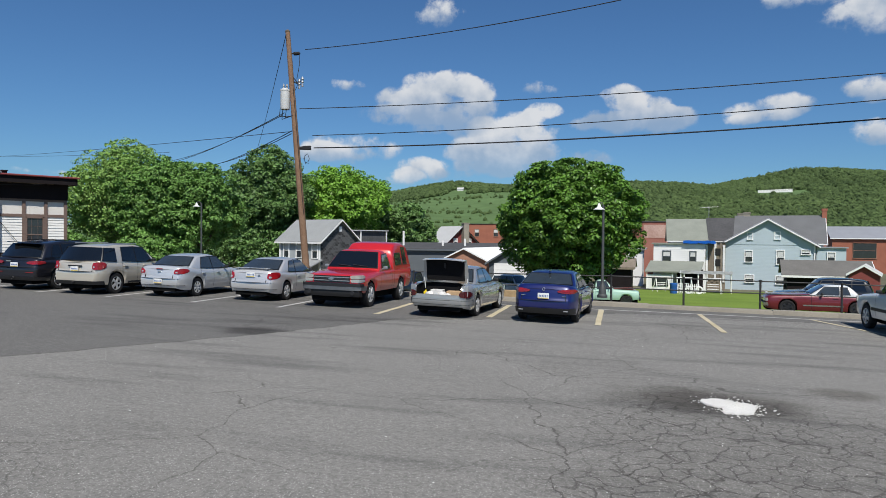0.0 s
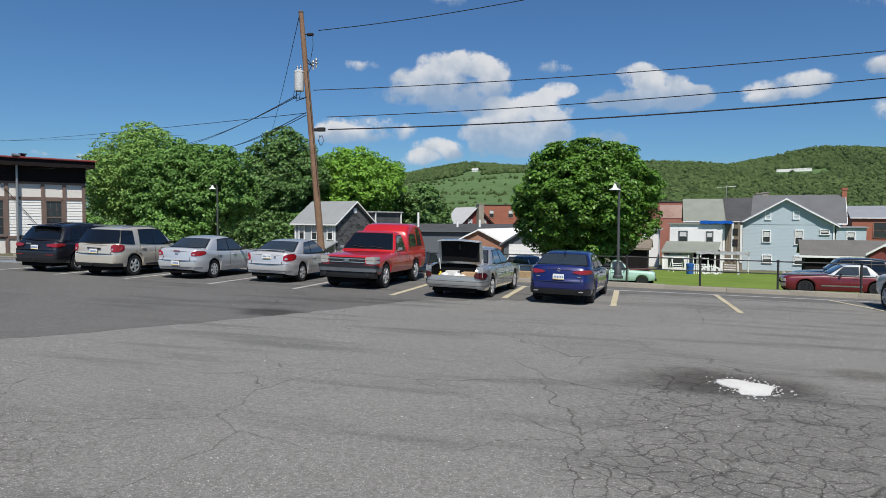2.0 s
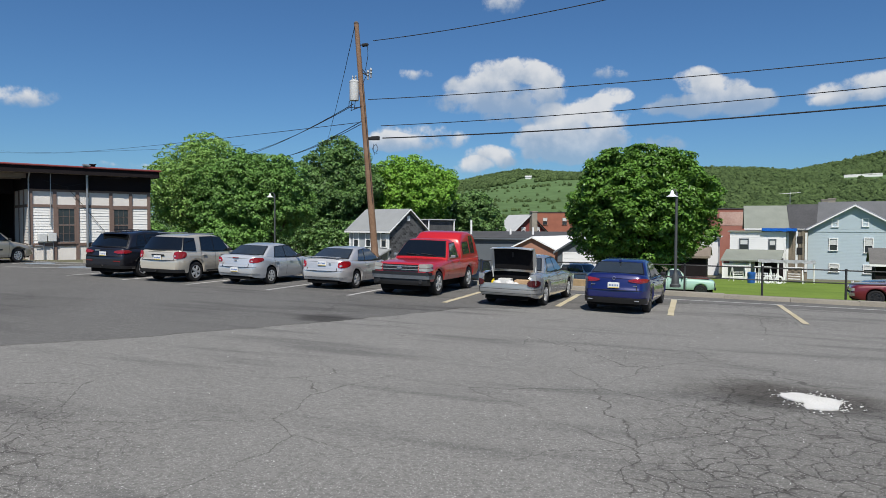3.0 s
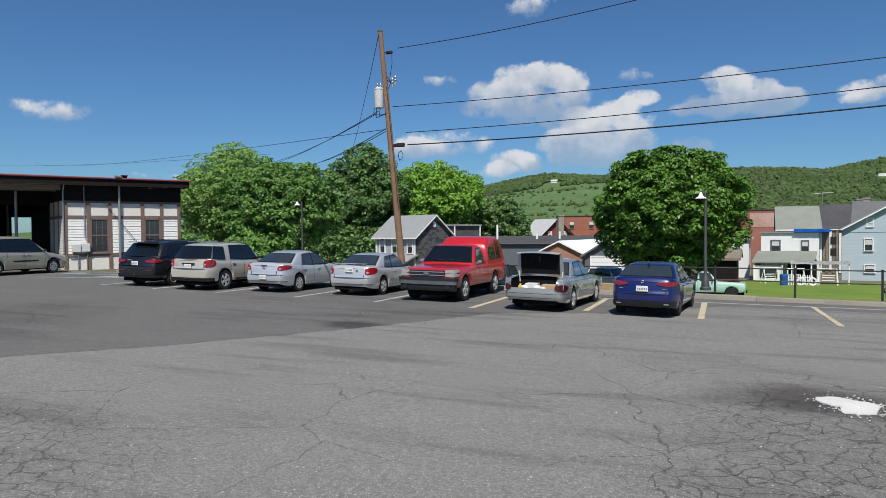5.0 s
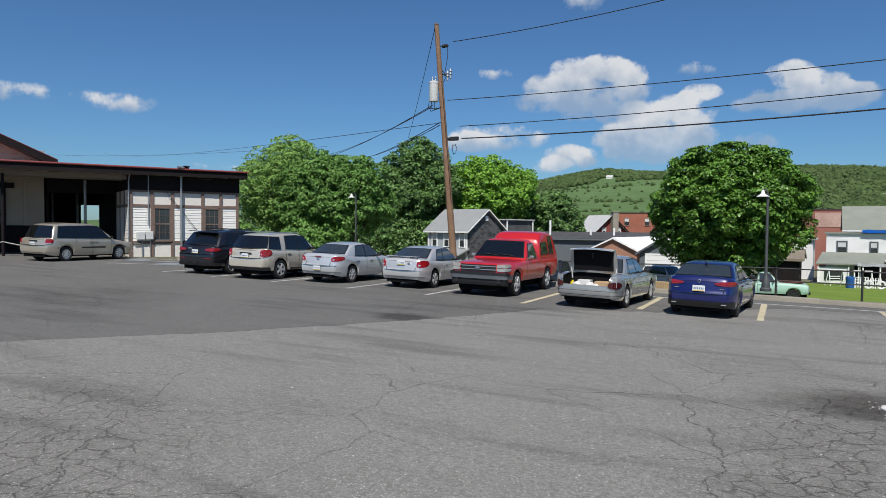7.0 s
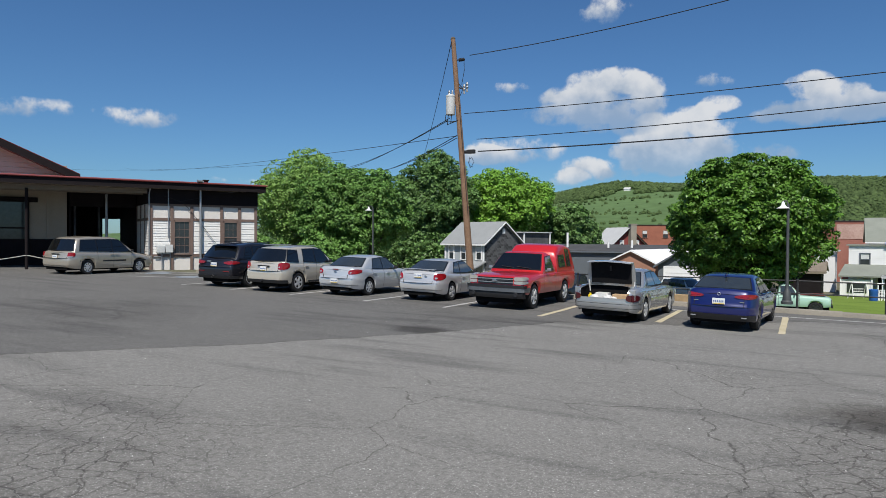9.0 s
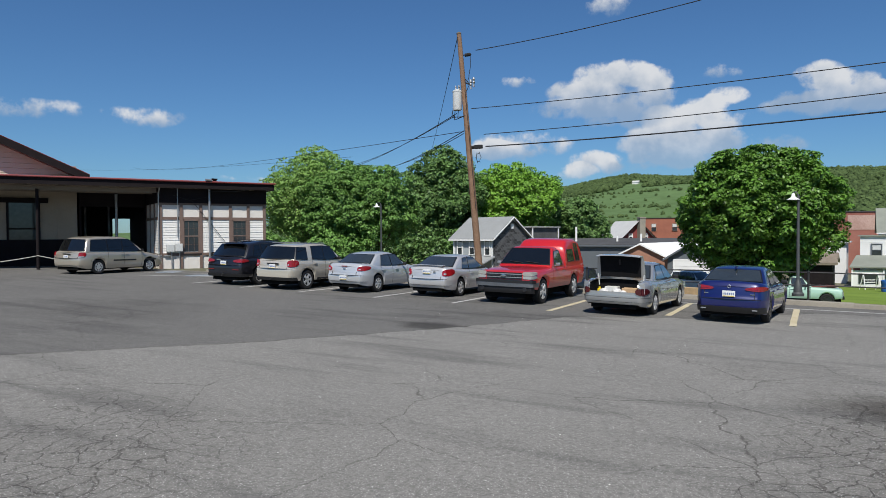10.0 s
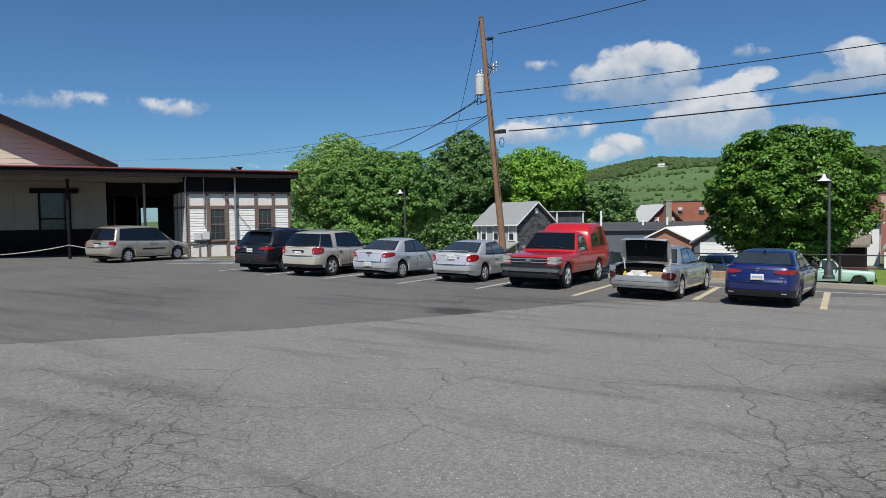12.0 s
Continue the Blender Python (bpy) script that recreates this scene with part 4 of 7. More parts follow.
# blue sedan
S = dict(W=1.78, H=1.435, wb=2.70, ro=0.99, fo=0.94, tyre=0.325, belt=0.93, rims="dark", taper=0.21, round=0.75, tail_gaps=(0.60, 0.84),
         top=[(-0.99, 0.98), (-0.93, 1.06), (-0.55, 1.05), (-0.2, 1.0), (0.6, 0.96), (1.6, 0.95), (2.3, 0.93), (3.1, 0.82), (3.5, 0.72), (3.64, 0.60)],
         cabin=[(-0.62, 1.03), (0.12, 1.37), (0.8, 1.435), (1.25, 1.40), (2.25, 0.93)], wr_in=0.66,
         panes=[[(0.15, 0.97), (0.98, 0.96), (0.98, 1.33), (0.42, 1.29)], [(1.04, 0.96), (1.95, 0.95), (1.38, 1.31), (1.04, 1.33)]],
         handles=(0.35, 1.25), group="cars parked in the row")
S["seams"] = sedan_seams(S, 2.05, 1.01, 0.15)


def corolla_extras(root, s):
    end_patch(s, root, "bumper", True, 0.0, 0.84, 0.27, 0.43, M["black_plastic"], proud=0.016, label="black lower bumper")
    for sign in (1, -1):
        bm = bmesh.new()
        box(bm, (sign * 0.62, end_y(0.62, s, True, 0.36) - 0.02, 0.36), (0.13, 0.03, 0.03), bevel=0.012)
        part("exhaust_trim", bm, M["steel"], root)
    number_plate(s, root, True, 0.76, proud=0.02)
    bm = bmesh.new()
    lathe(bm, [(0.036, 0), (0.042, 0.006), (0.036, 0.010), (0.030, 0.006), (0.036, 0)], 20)
    bmesh.ops.transform(bm, matrix=Matrix.Translation((0, end_y(0, s, True, 0.945) - 0.004, 0.945)) @ Matrix.Rotation(math.pi / 2, 4, "X"), verts=bm.verts)
    part("badge", bm, M["steel"], root)
    for x in (-0.56, 0.56):
        bm = bmesh.new()
        box(bm, (x, end_y(x, s, True, 0.76) - 0.004, 0.76), (0.11, 0.012, 0.018))
        part("lettering_bar", bm, M["chrome"], root)
    for x in (-0.36, 0.36):
        bm = bmesh.new()
        box(bm, (x, 0.02, 1.16), (0.24, 0.1, 0.2), bevel=0.06)
        part("headrest", bm, M["black_plastic"], root)
    bm = bmesh.new()
    box(bm, (0, -0.02, 1.40), (0.05, 0.16, 0.06), bevel=0.02)
    part("antenna_fin", bm, P["blue"], root)


car("blue_sedan", put(-1.50, 17.72, 5.4), S, P["blue"], "dark blue compact sedan, parked nose to the kerb, on asphalt",
    rear_lamps=[(0.38, 0.86, 0.83, 0.955, M["dark_red_lens"], dict(slant=0.02, tip=0.5, oval=3.5)), (0.46, 0.85, 0.875, 0.94, M["red_lens"], dict(slant=0.015, tip=0.5, proud=0.018, oval=3.0))],
    front_lamps=[(0.45, 0.88, 0.62, 0.74, M["clear_lens"])], extras=corolla_extras)

# silver sedan with its boot open
S = dict(W=1.85, H=1.44, wb=2.77, ro=1.12, fo=1.03, tyre=0.325, belt=0.94, rims="alloy7", lean=0.0, taper=0.17, round=0.7, trunk=(-1.125, -0.28),
         top=[(-1.12, 0.80), (-1.06, 0.88), (-0.99, 0.93), (-0.6, 0.98), (-0.2, 0.97), (0.6, 0.95), (2.2, 0.95), (2.9, 0.88), (3.5, 0.78), (3.8, 0.62)],
         cabin=[(-0.32, 0.97), (0.42, 1.385), (1.0, 1.44), (1.45, 1.41), (2.3, 0.95)], wr_in=0.67, wb_in=0.90,
         panes=[[(0.12, 0.99), (0.22, 0.98), (0.46, 1.30), (0.42, 1.28)], [(0.26, 0.98), (1.08, 0.97), (1.08, 1.345), (0.52, 1.33)], [(1.14, 0.97), (2.0, 0.96), (1.55, 1.32), (1.14, 1.345)]],
         handles=(0.42, 1.35), group="cars parked in the row")
S["seams"] = sedan_seams(S, 2.15, 1.11, 0.12)


def buick_extras(root, s):
    end_patch(s, root, "bumper", True, 0.0, 0.918, 0.36, 0.55, P["silver"], proud=0.03, label="silver rear bumper")
    # creases of the bumper, their shade drawn as thin black strips
    for z in (0.385, 0.505):
        end_patch(s, root, "bumper_crease", True, 0.0, 0.912, z, z + 0.009, M["seam_and_shade"], proud=0.034)
    belt_line(s, root, [(-0.7, 0.56), (3.5, 0.56)], P["silver_blue"], "side_moulding", 0.05)
    # boot: floor, walls, lid, hinges and what lies in it
    bm = bmesh.new()
    box(bm, (0, -0.62, 0.56), (1.36, 0.74, 0.02))
    box(bm, (0, -0.25, 0.75), (1.36, 0.02, 0.4))
    for sign in (1, -1):
        box(bm, (sign * 0.69, -0.62, 0.74), (0.02, 0.74, 0.36))
    box(bm, (0, -1.0, 0.595), (1.36, 0.02, 0.06))
    part("boot_lining", bm, M["trunk_lining"], root, "black carpeted boot well")
    m = Matrix.Translation((0, -0.33, 0.99)) @ Matrix.Rotation(radians(-78), 4, "X")
    bm = bmesh.new()
    k = 10
    grid = []
    for j in range(6):
        row = []
        for i in range(k + 1):
            x = (2 * i / k - 1)
            v = j / 5
            row.append(bm.verts.new(m @ Vector((x * (0.69 - 0.05 * v ** 3), -0.70 * v + 0.03 * x * x, 0.02 - 0.02 * x * x))))
        grid.append(row)
    last = [bm.verts.new(m @ Vector(((2 * i / k - 1) * 0.62, -0.735 + 0.03 * (2 * i / k - 1) ** 2, -0.24))) for i in range(k + 1)]
    grid.append(last)
    for p, q in zip(grid, grid[1:]):
        for i in range(k):
            bm.faces.new((p[i], p[i + 1], q[i + 1], q[i]))
    r = bmesh.ops.extrude_face_region(bm, geom=list(bm.faces))
    inward = m.to_3x3() @ Vector((0, 0.02, -0.03))
    bmesh.ops.translate(bm, vec=inward, verts=[g for g in r["geom"] if isinstance(g, bmesh.types.BMVert)])
    lid = part("boot_lid", bm, P["silver"], root, "silver boot lid standing open", smooth=40)
    bm = bmesh.new()
    box(bm, m @ Vector((0, -0.36, -0.045)), (1.16, 0.62, 0.02), rot=m.to_3x3().to_4x4(), bevel=0.008)
    part("lid_lining", bm, M["trunk_lining"], lid)
    bm = bmesh.new()
    tube(bm, m @ Vector((0, -0.42, -0.07)), m @ Vector((0, -0.56, -0.07)), 0.03)
    part("lid_latch", bm, M["black_plastic"], lid)
    for sign in (1, -1):
        bm = bmesh.new()
        tube(bm, (sign * 0.63, -0.36, 0.78), (sign * 0.66, -0.40, 1.10), 0.018)
        part("lid_hinge", bm, M["grey_enamel"], lid)
        bm = bmesh.new()
        box(bm, (sign * 0.77, -0.985, 0.77), (0.18, 0.05, 0.30), rot=Matrix.Rotation(sign * 0.25, 4, "Z"), bevel=0.02)
        tube(bm, (sign * 0.68, -0.985, 0.9), (sign * 0.68, -0.32, 0.985), 0.02)
        part("boot_gutter", bm, P["silver"], root)


car("silver_sedan", put(-4.12, 17.75, 4.6), S, P["silver"], "silver sedan with its boot lid wide open, loaded with boxes",
    rear_lamps=[(0.64, 0.90, 0.58, 0.78, M["boot_lens"], dict(proud=0.03, tip=0.3, oval=3.2))], front_lamps=[(0.5, 0.92, 0.62, 0.74, M["clear_lens"])], extras=buick_extras)

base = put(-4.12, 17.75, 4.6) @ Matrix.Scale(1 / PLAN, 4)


def boot_load():
    for name, c, sz, mat, label, cat in (("white_box", (-0.15, -0.66, 0.67), (0.36, 0.34, 0.20), "bag_white", "white cardboard box in the open boot", "box"),
                                         ("carton", (0.36, -0.66, 0.66), (0.40, 0.36, 0.18), "carton", "brown cardboard carton in the open boot", "box"),
                                         ("yellow_jug", (-0.52, -0.66, 0.63), (0.10, 0.10, 0.12), "yellow_plastic", "yellow plastic jug in the open boot", "jug")):
        bm = bmesh.new()
        box(bm, (0, 0, 0), sz, bevel=0.012)
        if name == "yellow_jug":
            tube(bm, (0, 0, sz[2] / 2), (0, 0, sz[2] / 2 + 0.05), 0.03)
        ob = part(name, bm, M[mat])
        ob.matrix_basis = base @ pose(*c, 0, 0, 6)
        tagged(ob, label, cat)
    for i, (x, y, r) in enumerate(((0.05, -0.84, 0.13), (-0.33, -0.86, 0.12), (0.22, -0.86, 0.1))):
        bm = bmesh.new()
        bmesh.ops.create_icosphere(bm, subdivisions=3, radius=r)
        for v in bm.verts:
            v.co *= 1 + 0.25 * noise.noise(v.co * 14 + Vector((i * 7, 0, 0)))
            v.co.z *= 0.75
        ob = part("plastic_bag", bm, M["bag_white"], smooth=80)
        ob.matrix_basis = base @ pose(x, y, 0.56 + r * 0.6)
        tagged(ob, "crumpled white plastic bag in the open boot", "bag")


boot_load()

# red pickup with a cap, parked tail first
S = dict(screen="tinted_glass", W=1.98, H=1.80, wb=3.02, ro=1.22, fo=0.95, tyre=0.395, tyre_w=0.25, belt=1.16, sill=0.46, rims="alloy5", lean=0.0, taper=0.09, round=0.35, mirror_back=0.42, category="pickup truck",
         top=[(-1.22, 1.12), (-1.1, 1.16), (1.0, 1.16), (2.25, 1.15), (2.5, 1.13), (3.3, 1.08), (3.8, 1.02), (3.97, 0.90)],
         cabin=[(0.92, 1.16), (1.04, 1.70), (1.3, 1.79), (1.72, 1.77), (2.42, 1.15)], wr_in=0.72, wb_in=0.95, no_rear_glass=True,
         panes=[[(1.18, 1.20), (2.12, 1.20), (1.74, 1.62), (1.18, 1.66)]], handles=(1.25,), handle_mat=P["red"], mirror_mat=M["steel"], group="cars parked in the row")
S["seams"] = [[(2.22, 1.17), (2.2, 0.55)], [(1.1, 1.17), (1.1, 0.55)], [(0.88, 1.16), (0.88, 0.5)]]


def truck_extras(root, s):
    # cap over the bed
    cap = dict(s, H=2.06, cabin=[(-1.20, 1.16), (-0.80, 1.95), (-0.3, 2.05), (0.25, 2.05), (0.62, 2.00), (1.00, 1.74), (1.06, 1.16)], wr_in=0.80, wb_in=0.955, soft=0.045)
    ob = part("truck_cap", build_cabin(cap), P["red"], root, "red moulded cap over the truck bed", smooth=35)
    cap["panes"] = [[(0.0, 1.30), (0.80, 1.28), (0.76, 1.66), (0.10, 1.68)], [(-0.40, 1.30), (-0.20, 1.30), (-0.12, 1.88), (-0.26, 1.88)], [(-0.68, 1.30), (-0.48, 1.30), (-0.36, 1.88), (-0.52, 1.88)]]
    side_panes(cap, ob, M["car_glass"])
    end_glass(cap, ob, True, "rear_window", M["car_glass"])
    # front: grille, bumper
    end_patch(s, root, "grille", False, 0.0, 0.60, 0.80, 1.00, M["black_plastic"], proud=0.015, label="dark grille")
    for z in (0.85, 0.95):
        end_patch(s, root, "grille_bar", False, 0.0, 0.60, z - 0.014, z + 0.014, M["steel"], proud=0.028)
    end_patch(s, root, "grille_bar", False, 0.0, 0.60, 0.885, 0.915, M["dark_rim"], proud=0.035)
    bm = bmesh.new()
    box(bm, (0, end_y(0, s, False) + 0.045, 0.90), (0.19, 0.02, 0.05), bevel=0.012)
    box(bm, (0, end_y(0, s, False) + 0.045, 0.90), (0.10, 0.022, 0.075), bevel=0.012)
    part("badge", bm, M["chrome"], root)
    end_patch(s, root, "bumper", False, 0.0, 0.99, 0.56, 0.70, M["bumper_steel"], proud=0.07, label="dull steel front bumper")
    end_patch(s, root, "bumper_pad", False, 0.0, 0.97, 0.68, 0.77, M["black_plastic"], proud=0.08)
    end_patch(s, root, "air_dam", False, 0.0, 0.95, 0.36, 0.56, M["black_plastic"], proud=0.03)
    for sign in (1, -1):
        bm = bmesh.new()
        lathe(bm, [(0.06, 0), (0.07, 0.03), (0.055, 0.035), (0.001, 0.03)], 16)
        bmesh.ops.transform(bm, matrix=Matrix.Translation((sign * 0.72, end_y(0.7, s, False) + 0.06, 0.48)) @ Matrix.Rotation(-math.pi / 2, 4, "X"), verts=bm.verts)
        part("tow_hook", bm, M["black_plastic"], root)
    for y in (0, s["wb"]):
        belt_line(s, root, [(y + 0.44 * math.cos(a), 0.375 + 0.44 * math.sin(a)) for a in np.linspace(0.25, math.pi - 0.25, 7)], P["red"], "wheel_lip", 0.03)
    for y in (-0.98,):
        for z in (0.95, 1.03):
            belt_line(s, root, [(y - 0.1, z), (y + 0.1, z)], M["white_trim"], "decal", 0.02)


car("pickup_truck", put(-7.34, 21.2, 181.5), S, P["red"], "bright red pickup truck with a moulded red cap, backed in",
    rear_lamps=[(0.9, 0.985, 0.85, 1.1, M["red_lens"])],
    front_lamps=[(0.62, 0.985, 0.915, 1.02, M["head_lens"], dict(slant=0.02, oval=6)), (0.63, 0.985, 0.80, 0.905, M["clear_lens"], dict(tip=0.15, oval=6))], extras=truck_extras)

# silver coupe
S = dict(tail_gaps=(0.55, 0.72), W=1.725, H=1.42, wb=2.62, ro=1.05, fo=1.0, tyre=0.315, belt=0.92, rims="alloy5", taper=0.17, round=0.65,
         top=[(-1.05, 0.96), (-0.99, 1.02), (-0.6, 1.01), (0, 0.96), (0.6, 0.94), (2.2, 0.92), (3.0, 0.80), (3.5, 0.70), (3.62, 0.58)],
         cabin=[(-0.62, 1.0), (0.22, 1.37), (0.85, 1.42), (1.25, 1.385), (2.15, 0.92)], wr_in=0.66,
         panes=[[(0.02, 0.98), (0.60, 0.96), (0.72, 1.32), (0.40, 1.29)], [(0.67, 0.96), (1.9, 0.94), (1.33, 1.31), (0.80, 1.33)]],
         handles=(0.8,), group="cars parked in the row")
S["seams"] = sedan_seams(S, 2.0, 0.63, None)


def ion_extras(root, s):
    number_plate(s, root, True, 0.87, proud=0.012)
    bm = bmesh.new()
    box(bm, (0, -0.86, 1.085), (1.2, 0.16, 0.022), bevel=0.01)
    for sign in (1, -1):
        box(bm, (sign * 0.52, -0.84, 1.055), (0.06, 0.1, 0.05))
    part("spoiler", bm, P["silver_lilac"], root)
    bm = bmesh.new()
    box(bm, (0.3, end_y(0.3, s, True, 0.86) - 0.004, 0.86), (0.09, 0.012, 0.05))
    part("badge", bm, M["chrome"], root)


car("coupe", put(-10.17, 19.1, 0.5), S, P["silver_lilac"], "silver two-door coupe with a small boot spoiler, parked on asphalt",
    rear_lamps=[(0.60, 0.845, 0.70, 0.95, M["red_lens"], dict(slant=0.03, cutz=0.04, tip=0.30, oval=4.5)), (0.66, 0.74, 0.77, 0.83, M["clear_lens"], dict(proud=0.018, oval=3.0))], front_lamps=[(0.45, 0.86, 0.6, 0.72, M["clear_lens"])], extras=ion_extras)

# silver-blue sedan
S = dict(tail_gaps=(0.52, 0.76), W=1.725, H=1.45, wb=2.624, ro=1.03, fo=0.93, tyre=0.315, belt=0.93, rims="alloy7", taper=0.16, round=0.65,
         top=[(-1.03, 0.97), (-0.96, 1.03), (-0.6, 1.03), (0, 0.98), (0.6, 0.95), (2.2, 0.93), (3.0, 0.82), (3.45, 0.72), (3.55, 0.60)],
         cabin=[(-0.55, 1.01), (0.12, 1.38), (0.8, 1.45), (1.25, 1.41), (2.15, 0.93)], wr_in=0.67,
         panes=[[(0.10, 0.98), (0.88, 0.96), (0.88, 1.345), (0.36, 1.31)], [(0.94, 0.96), (1.9, 0.95), (1.36, 1.33), (0.94, 1.345)]],
         handles=(0.28, 1.18), group="cars parked in the row")
S["seams"] = sedan_seams(S, 1.98, 0.91, 0.1)


def cobalt_extras(root, s):
    number_plate(s, root, True, 0.54, proud=0.012)
    bm = bmesh.new()
    box(bm, (0, end_y(0, s, True, 0.86) - 0.004, 0.86), (0.11, 0.014, 0.03), bevel=0.006)
    part("badge", bm, M["chrome"], root)
    bm = bmesh.new()
    box(bm, (0, end_y(0, s, True, 0.945) - 0.002, 0.945), (0.24, 0.02, 0.03))
    part("brake_lamp", bm, M["dark_red_lens"], root)


car("silver_blue_sedan", put(-12.98, 18.78, 1.2), S, P["silver_blue"], "pale silver-blue compact sedan, parked nose to the kerb",
    rear_lamps=[(0.56, 0.845, 0.75, 0.95, M["red_lens"], dict(slant=0.03, cutz=0.05, tip=0.40, oval=4.5)), (0.62, 0.70, 0.82, 0.87, M["clear_lens"], dict(proud=0.018, oval=3.0))], front_lamps=[(0.45, 0.86, 0.6, 0.74, M["clear_lens"])], extras=cobalt_extras)

# gold suv
S = dict(tail_gaps=(0.66, 0.84), glass="tinted_glass", W=1.84, H=1.70, wb=2.857, ro=0.98, fo=0.93, tyre=0.36, tyre_w=0.225, belt=1.08, sill=0.33, rims="alloy5", taper=0.13, round=0.55, category="suv",
         top=[(-0.98, 1.10), (-0.92, 1.12), (-0.2, 1.10), (2.3, 1.06), (3.0, 1.0), (3.6, 0.88), (3.79, 0.74)],
         cabin=[(-0.92, 1.12), (-0.55, 1.62), (0.3, 1.70), (1.1, 1.69), (1.5, 1.65), (2.35, 1.06)], wr_in=0.72, wb_in=0.95, rear_glass=(0.04, 0.88, 0.03),
         panes=[[(-0.88, 1.15), (-0.14, 1.12), (-0.04, 1.54), (-0.58, 1.56)], [(0.22, 1.14), (1.0, 1.10), (1.0, 1.60), (0.32, 1.58)], [(1.06, 1.10), (2.05, 1.09), (1.55, 1.57), (1.06, 1.60)]],
         handles=(0.42, 1.4), group="cars parked in the row")
S["seams"] = sedan_seams(S, 2.1, 1.03, 0.2)


def equinox_extras(root, s):
    number_plate(s, root, True, 0.86, proud=0.02)
    bm = bmesh.new()
    box(bm, (0, end_y(0, s, True, 0.955) - 0.006, 0.955), (0.55, 0.03, 0.05), bevel=0.015)
    part("tailgate_strip", bm, M["black_plastic"], root)
    end_patch(s, root, "bumper", True, 0.0, 0.90, 0.34, 0.46, M["black_plastic"], proud=0.016, label="black lower bumper")
    belt_line(s, root, [(0.55, 0.40), (2.3, 0.40)], M["black_plastic"], "rocker_trim", 0.12)
    for sign in (1, -1):
        bm = bmesh.new()
        tube(bm, (sign * 0.58, -0.3, 1.72), (sign * 0.60, 1.3, 1.71), 0.018)
        part("roof_rail", bm, M["steel"], root)
    bm = bmesh.new()
    tube(bm, (0.0, -0.95, 0.40), (0.0, -1.08, 0.40), 0.035)
    part("tow_bar", bm, M["black_plastic"], root)


car("gold_suv", put(-15.45, 18.2, 0.5), S, P["gold"], "pale gold mid-size suv with dark rear glass, parked on asphalt",
    rear_lamps=[(0.665, 0.905, 0.84, 1.09, M["red_lens"], dict(slant=0.02, proud=0.02, tip=0.2, oval=4.5)), (0.70, 0.76, 0.90, 0.96, M["clear_lens"], dict(proud=0.028, oval=3.0))], front_lamps=[(0.5, 0.9, 0.75, 0.9, M["clear_lens"])], extras=equinox_extras)

# graphite suv
S = dict(tail_gaps=(0.70, 0.88), glass="tinted_glass", W=1.98, H=1.74, wb=3.0, ro=1.06, fo=1.0, tyre=0.375, tyre_w=0.26, belt=1.10, sill=0.33, rims="alloy5", taper=0.13, round=0.6, category="suv",
         top=[(-1.06, 1.08), (-0.98, 1.12), (0, 1.10), (2.4, 1.07), (3.2, 0.98), (3.8, 0.85), (3.99, 0.72)],
         cabin=[(-0.98, 1.12), (-0.50, 1.64), (0.4, 1.74), (1.2, 1.73), (1.6, 1.69), (2.6, 1.07)], wr_in=0.70, wb_in=0.94, rear_glass=(0.06, 0.90),
         panes=[[(-0.55, 1.17), (0.05, 1.15), (0.05, 1.60), (-0.25, 1.58)], [(0.12, 1.15), (1.1, 1.12), (1.1, 1.63), (0.15, 1.61)], [(1.16, 1.12), (2.25, 1.11), (1.68, 1.60), (1.16, 1.63)]],
         handles=(0.4, 1.4), group="cars parked in the row")
S["seams"] = sedan_seams(S, 2.2, 1.13, 0.1)


def q7_extras(root, s):
    number_plate(s, root, True, 0.88, proud=0.02)
    end_patch(s, root, "bumper", True, 0.0, 0.97, 0.34, 0.46, M["black_plastic"], proud=0.014)
    end_patch(s, root, "reflector", True, 0.50, 0.80, 0.61, 0.635, M["dark_red_lens"], proud=0.012)
    bm = bmesh.new()
    box(bm, (-0.28, end_y(0.28, s, True, 1.0) - 0.004, 1.0), (0.22, 0.012, 0.05))
    part("lettering_bar", bm, M["chrome"], root)
    for sign in (1, -1):
        bm = bmesh.new()
        tube(bm, (sign * 0.62, 0.1, 1.755), (sign * 0.64, 1.4, 1.755), 0.016)
        part("roof_rail", bm, M["black_plastic"], root)
    bm = bmesh.new()
    box(bm, (0, -0.62, 1.665), (1.3, 0.22, 0.03), bevel=0.012)
    part("spoiler", bm, P["graphite"], root)
    bm = bmesh.new()
    lathe(bm, [(0.05, 0), (0.06, 0.02), (0.05, 0.03)], 14)
    bmesh.ops.transform(bm, matrix=Matrix.Translation((0.02, -1.1, 0.42)) @ Matrix.Rotation(math.pi / 2, 4, "X"), verts=bm.verts)
    part("tow_bar", bm, M["black_plastic"], root)


car("graphite_suv", put(-17.95, 18.6, 0.5), S, P["graphite"], "large graphite-black suv with red rear lamps, parked on asphalt",
    rear_lamps=[(0.50, 0.965, 0.885, 1.03, M["dark_red_lens"], dict(slant=0.02, proud=0.018, tip=0.5, oval=4.5)), (0.60, 0.94, 0.915, 0.965, M["red_lens"], dict(slant=0.02, proud=0.024, tip=0.4, oval=4.0))], front_lamps=[(0.5, 0.95, 0.75, 0.9, M["clear_lens"])], extras=q7_extras)

